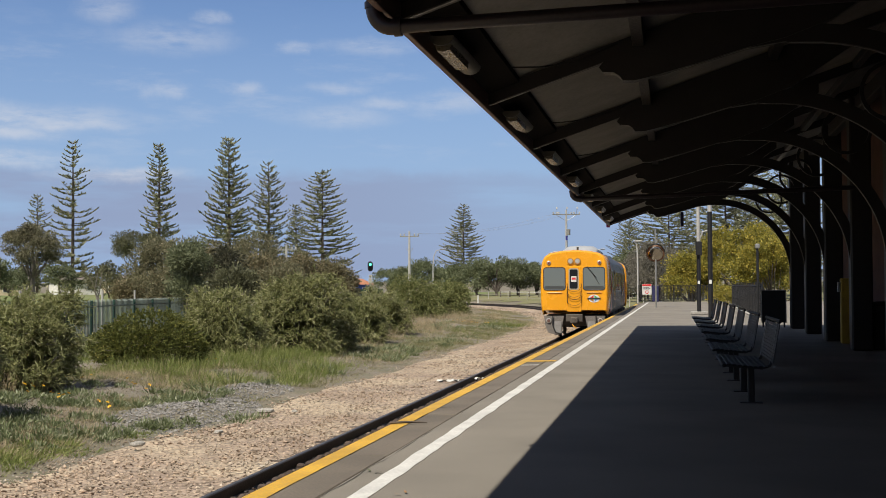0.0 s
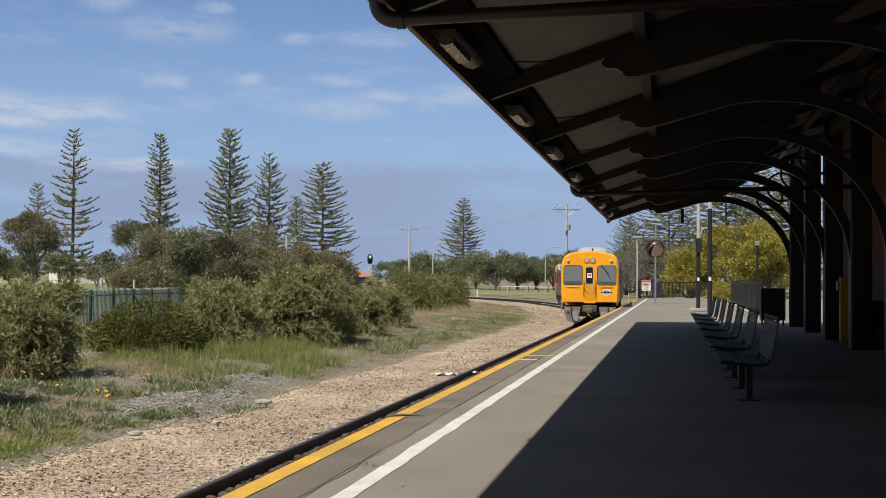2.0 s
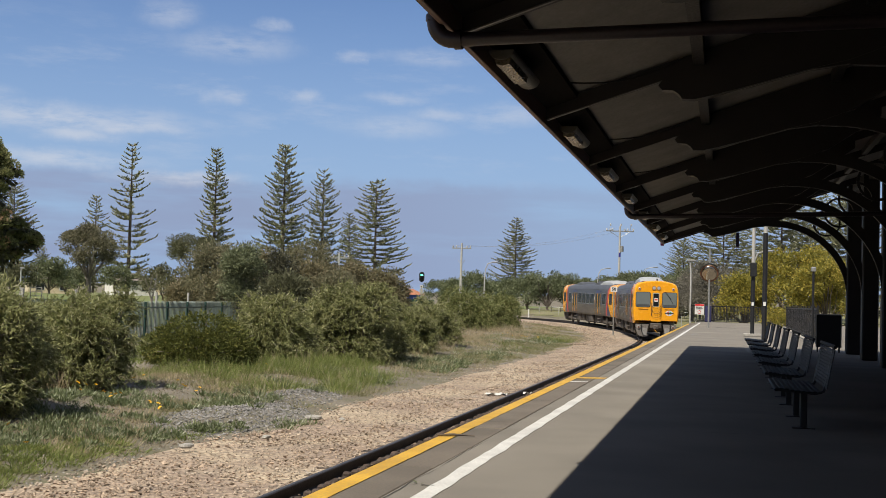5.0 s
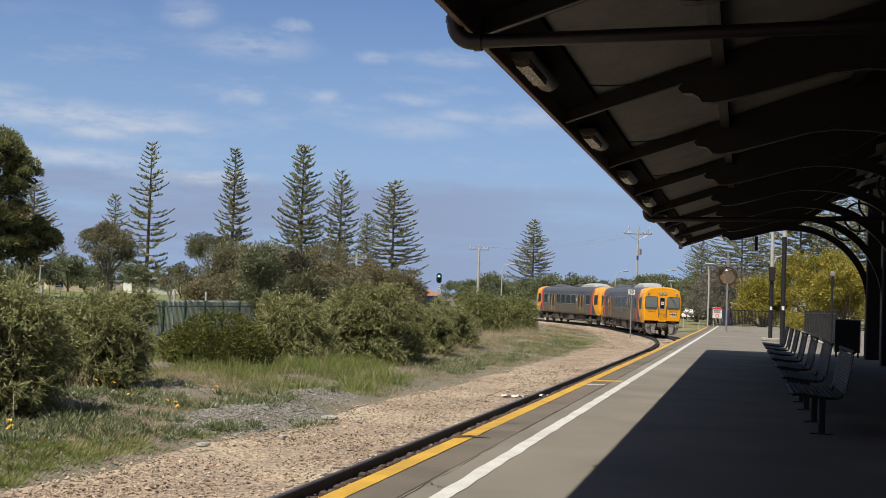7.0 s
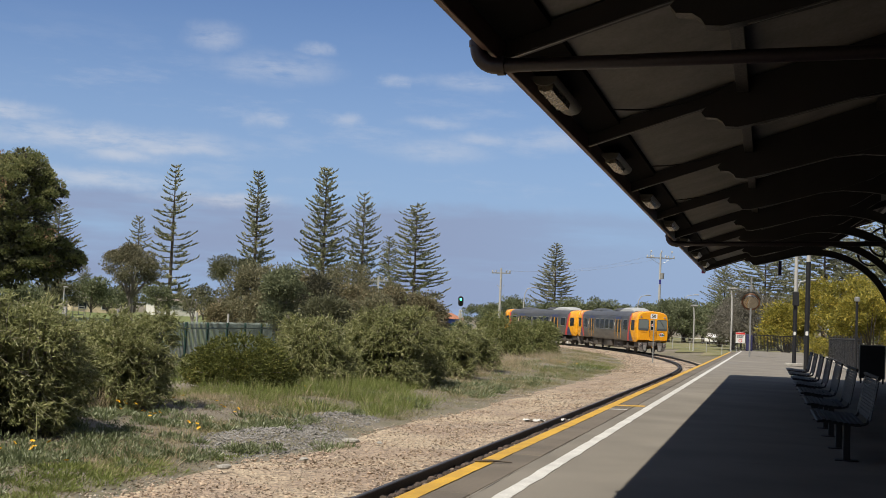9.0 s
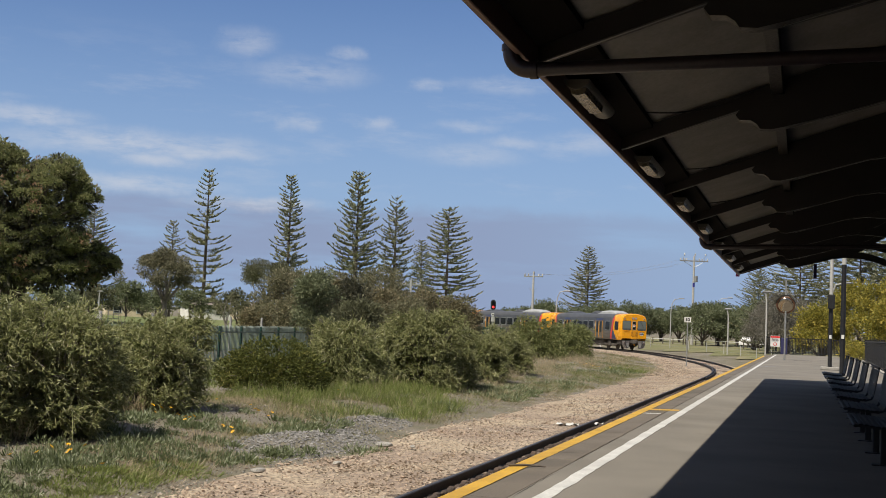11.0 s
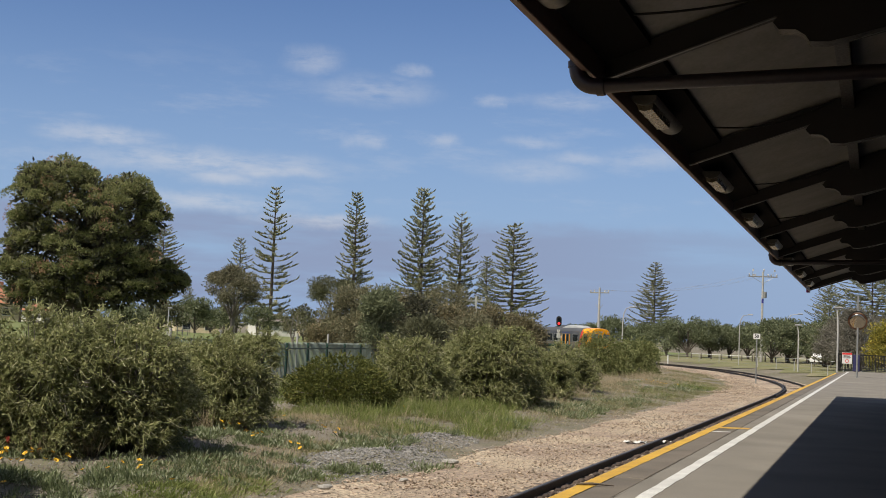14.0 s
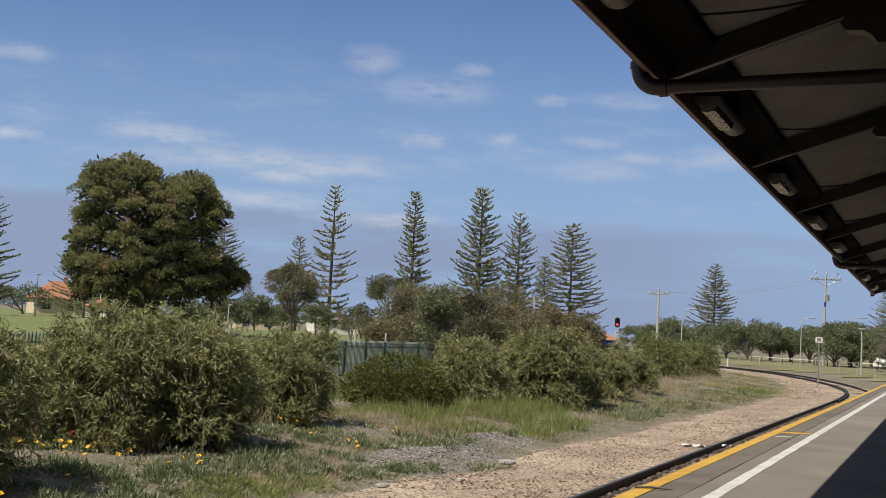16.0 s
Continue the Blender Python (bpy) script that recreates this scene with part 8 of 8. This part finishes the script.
def low_plants():
    r = random.Random(12)

    def spots(n, x0, x1, y0, y1, s0, s1, power=1.0, mask=None, seed=2.0, scale=0.45):
        out = []
        while len(out) < n:
            y = y0 + (y1 - y0) * r.random() ** power
            off = r.uniform(x0, x1)
            x = track_at(y, -off)[0].x
            if any(((x - cx) / a) ** 2 + ((y - cy) / b) ** 2 < 1 for cx, cy, a, b in RUBBLE) and r.random() < 0.95:
                continue
            if mask is not None and noise.noise(Vector((x * scale, y * scale * 0.7, seed))) < mask:
                continue
            out.append((x, y, r.uniform(s0, s1)))
        return out

    tufts("green_grass", "long green grass on the bank", spots(620, 4.9, 10.4, 26.5, 41, 0.5, 1.2, 1.0, -0.10), GRASS_GREEN, 34, 0.32, 0.0095, 0.36, 1, 0.55)
    tufts("meadow_grass", "short mixed grass across the bank", spots(1500, 4.4, 10.5, 20, 80, 0.5, 1.2, 1.4, 0.0, 5.0), GRASS_MIX, 22, 0.14, 0.011, 0.30, 2, 0.9)
    tufts("leaf_litter", "dry leaf litter and dead stalks on the soil", spots(3000, 4.5, 11.5, 12.5, 48, 0.6, 1.3, 1.5), LITTER, 14, 0.08, 0.013, 0.36, 14, 3.0)
    tufts("curve_green", "patches of fresh green grass by the curve", spots(60, 4.6, 7.0, 60, 84, 0.6, 1.3, 1.0, 0.05, 31.0, 0.3), GRASS_GREEN, 20, 0.26, 0.018, 0.4, 15, 0.5)
    tufts("clump_grass", "long fresh green grass before the shrubs", spots(240, 7.2, 11.5, 29, 40, 0.7, 1.3, 1.0, -0.1), GRASS_GREEN, 36, 0.40, 0.010, 0.26, 16, 0.4)
    tufts("seeding_grass", "tall seeding grass stalks among the green", spots(170, 4.9, 10.4, 26, 42, 0.6, 1.2), GRASS_DRY, 8, 0.46, 0.008, 0.30, 13, 0.4)
    tufts("dry_grass", "pale dry grass among the bushes", spots(620, 5.0, 10.5, 16.0, 48, 0.5, 1.2, 1.2, 0.04, 9.0), GRASS_DRY, 30, 0.20, 0.0065, 0.24, 3, 0.8)
    tufts("tall_dry_grass", "tall pale dry grass on the bank by the curve", spots(360, 7.0, 11.5, 46, 88, 0.6, 1.3, 1.0, 0.0, 9.0), GRASS_DRY, 22, 0.50, 0.009, 0.40, 4, 0.45)
    tufts("curve_grass", "green and yellowish grass along the curve", spots(560, 4.4, 9.0, 42, 112, 0.4, 1.3, 1.0, 0.0, 2.0, 0.3), GRASS_MIX, 38, 0.18, 0.011, 0.46, 5, 0.8)
    tufts("grey_herbs", "grey-green low herbs on the bank by the curve", spots(170, 4.9, 9.4, 38, 80, 0.8, 1.6, 1.0, 0.05, 14.0), GAZANIA, 34, 0.18, 0.026, 0.22, 9, 1.0)
    tufts("short_dry_grass", "short dry grass on the bank by the curve", spots(800, 4.3, 9.5, 38, 112, 0.5, 1.2, 1.0, -0.08, 9.0, 0.3), GRASS_DRY, 22, 0.15, 0.011, 0.42, 10, 0.9)
    # rosettes that crowd together in clumps, with bare soil between the clumps
    rosettes = []
    for x, y, k in spots(150, 5.0, 10.8, 12.5, 22.5, 0.7, 1.35, 1.0, -0.16, 21.0, 0.8):
        rosettes += [(x + r.gauss(0, 0.15) * k, y + r.gauss(0, 0.2) * k, k * r.uniform(0.65, 1.15)) for _ in range(4)]
    for x, y in ((-12.0, 25.3), (-9.75, 23.2), (-10.7, 26.8), (-10.3, 20.2), (-8.9, 19.6), (-11.2, 22.8), (-11.4, 29.5), (-8.7, 20.1), (-7.9, 21.6), (-9.6, 27.4), (-9.7, 24.9), (-9.05, 19.4)):
        rosettes += [(x + r.gauss(0, 0.22), y + r.gauss(0, 0.3), r.uniform(0.8, 1.3)) for _ in range(4)]
    mounds("gazania_leaves", "low lush clumps of grey-green gazania leaves", rosettes, GAZANIA, 84, 0.085, 0.020, 0.17, 6)
    tufts("dry_mat", "mats of pale dry grass on the bank", spots(950, 4.6, 10.2, 12.5, 46, 0.5, 1.2, 1.2, -0.12, 9.0), GRASS_DRY, 26, 0.075, 0.007, 0.30, 11, 1.6)
    tufts("edge_grass", "ragged grass along the edge of the ballast", spots(260, 4.5, 5.7, 12.5, 21, 0.5, 1.2, 1.0, 0.0, 17.0, 0.9), GRASS_GREEN, 34, 0.12, 0.012, 0.20, 12, 0.9)
    tufts("bank_herbs", "scattered green herbs on the bank", spots(240, 4.8, 9.0, 20, 50, 0.7, 1.3, 1.0, 0.05, 14.0), GAZANIA, 40, 0.17, 0.027, 0.14, 7, 1.1)
    tufts("dry_stalks", "dead upright stalks at the foot of the bushes", [(*at(az, d), 1.0) for az, d in ((-37.6, 20.5), (-37.2, 20.6), (-35.7, 20.9), (-35.4, 20.8), (-30.6, 26.2), (-30.2, 26.3), (-29.0, 26.4), (-19.4, 36.5), (-18.6, 38.0))], GRASS_DRY, 34, 0.62, 0.008, 0.16, 18, 0.25)
    tufts("field_grass", "rough grass along the back of the bank", spots(1300, 12, 20, 18, 60, 0.6, 1.3), GRASS_GREEN, 16, 0.28, 0.02, 0.4, 8, 0.6)
    # grey rubble showing through on the slope
    rng = random.Random(21)
    out = []
    for cx, cy, a, b in RUBBLE:
        for _ in range(int(1500 * a * b * min(1.0, 22.0 / cy))):
            q, u = math.sqrt(rng.random()), rng.uniform(0, 2 * math.pi)
            x, y = cx + a * 1.15 * q * math.cos(u), cy + b * 1.15 * q * math.sin(u)
            out.append((x, y, ground_z(x, y) + rng.uniform(-0.01, 0.015), rng.uniform(0.014, 0.04)))
    for _ in range(10000):
        y = 12.5 + 40 * rng.random() ** 1.6
        x = TRACK_X - rng.uniform(3.9, 9.5)
        out.append((x, y, ground_z(x, y) + rng.uniform(-0.012, 0.008), rng.uniform(0.010, 0.028)))
    stones("grey_rubble", out, GREY_STONE, "grey rubble and shale on the bank")


low_plants()


def flower():
    f = thing("gazania_flower", "bright yellow gazania flower on a short stem", "flower", "yellow flowers on the bank")
    part("stem", Shape().tube([(0, 0, -0.2), (0.01, 0, 0)], 0.004, 5), GAZANIA, f)
    s = Shape()
    n = 9
    for k in range(n):
        a, b, c = (2 * math.pi * (k + d) / n for d in (-0.42, 0, 0.42))
        s.add([(0.008 * math.cos(b), 0.008 * math.sin(b), 0.0), (0.036 * math.cos(a), 0.036 * math.sin(a), 0.014), (0.052 * math.cos(b), 0.052 * math.sin(b), 0.02), (0.036 * math.cos(c), 0.036 * math.sin(c), 0.014)], [(0, 1, 2, 3)])
    part("petals", s, PETAL, f)
    part("centre", Shape().lathe([(0.014, 0.0), (0.012, 0.008), (0.004, 0.012)], 8), surface("flower_centre", (0.30, 0.14, 0.01, 1)), f)
    return f


def flowers():
    first = flower()
    rng = random.Random(31)
    groups = [(-41.26, 19.2, 0.25, 7), (-39.45, 19.2, 0.28, 9), (-37.74, 19.2, 0.28, 8), (-39.09, 18.5, 0.4, 6), (-40.90, 18.8, 0.35, 5), (-40.54, 17.6, 0.4, 4), (-33.21, 18.3, 0.1, 2), (-36.37, 18.6, 0.4, 3), (-33.72, 18.9, 0.4, 3), (-31.92, 17.6, 0.1, 1), (-41.02, 15.2, 0.2, 3), (-24.70, 26.5, 0.25, 5), (-27.08, 27.0, 0.4, 4), (-26.24, 23.0, 0.3, 4), (-29.06, 24.0, 0.4, 3), (-21.91, 34.0, 0.2, 3), (-9.36, 70, 0.7, 12), (-28.14, 24.5, 0.25, 5), (-29.19, 26.0, 0.2, 4)]
    k = 0
    for az, d, sp, n in groups:
        x0, y0 = at(az, d)
        for _ in range(n):
            x, y = x0 + rng.gauss(0, sp), y0 + rng.gauss(0, sp)
            m = pose(x, y, ground_z(x, y) + rng.uniform(0.20, 0.29), rng.uniform(5, 45), rng.uniform(-25, 25), rng.uniform(0, 360)) @ Matrix.Scale(0.92, 4)
            if k == 0:
                first.matrix_basis = m
            else:
                copy_thing(first, m)
            k += 1


flowers()


def brush_flowers():
    for az, d, z in ((-40.42, 20.7, -0.05), (-35.50, 21.1, 0.02), (-40.35, 20.6, -0.6), (-38.85, 20.6, -0.62)):
        x, y = at(az, d)
        f = thing("bottlebrush_flower", "red cylindrical bottlebrush flower in the bush", "flower", "red flowers in the bush", at=pose(x, y, z, 20, 15, 0))
        s = Shape()
        rng = random.Random(int(d * 10))
        for k in range(90):
            a, zz = rng.uniform(0, 6.28), rng.uniform(-0.05, 0.05)
            s.add([(0, 0, zz), (0.03 * math.cos(a), 0.03 * math.sin(a), zz + 0.01), (0.03 * math.cos(a + 0.2), 0.03 * math.sin(a + 0.2), zz + 0.012)], [(0, 1, 2)])
        part("bristles", s, PETAL_RED, f)


brush_flowers()


# ---- what moves ----
def motions():
    times = [0.5 * i for i in range(33)]
    for car, ahead in ((CAR_ONE, 0.0), (CAR_TWO, 22.55)):
        walk(car, [(t, car_pose(train_s(t) + ahead)) for t in times])
    walk(SIGNAL_SHUTTER, [(0, pose(0, 0, 0)), (10.2, pose(0, 0, 0)), (10.3, pose(0, 0, 0.46)), (16, pose(0, 0, 0.46))])


motions()
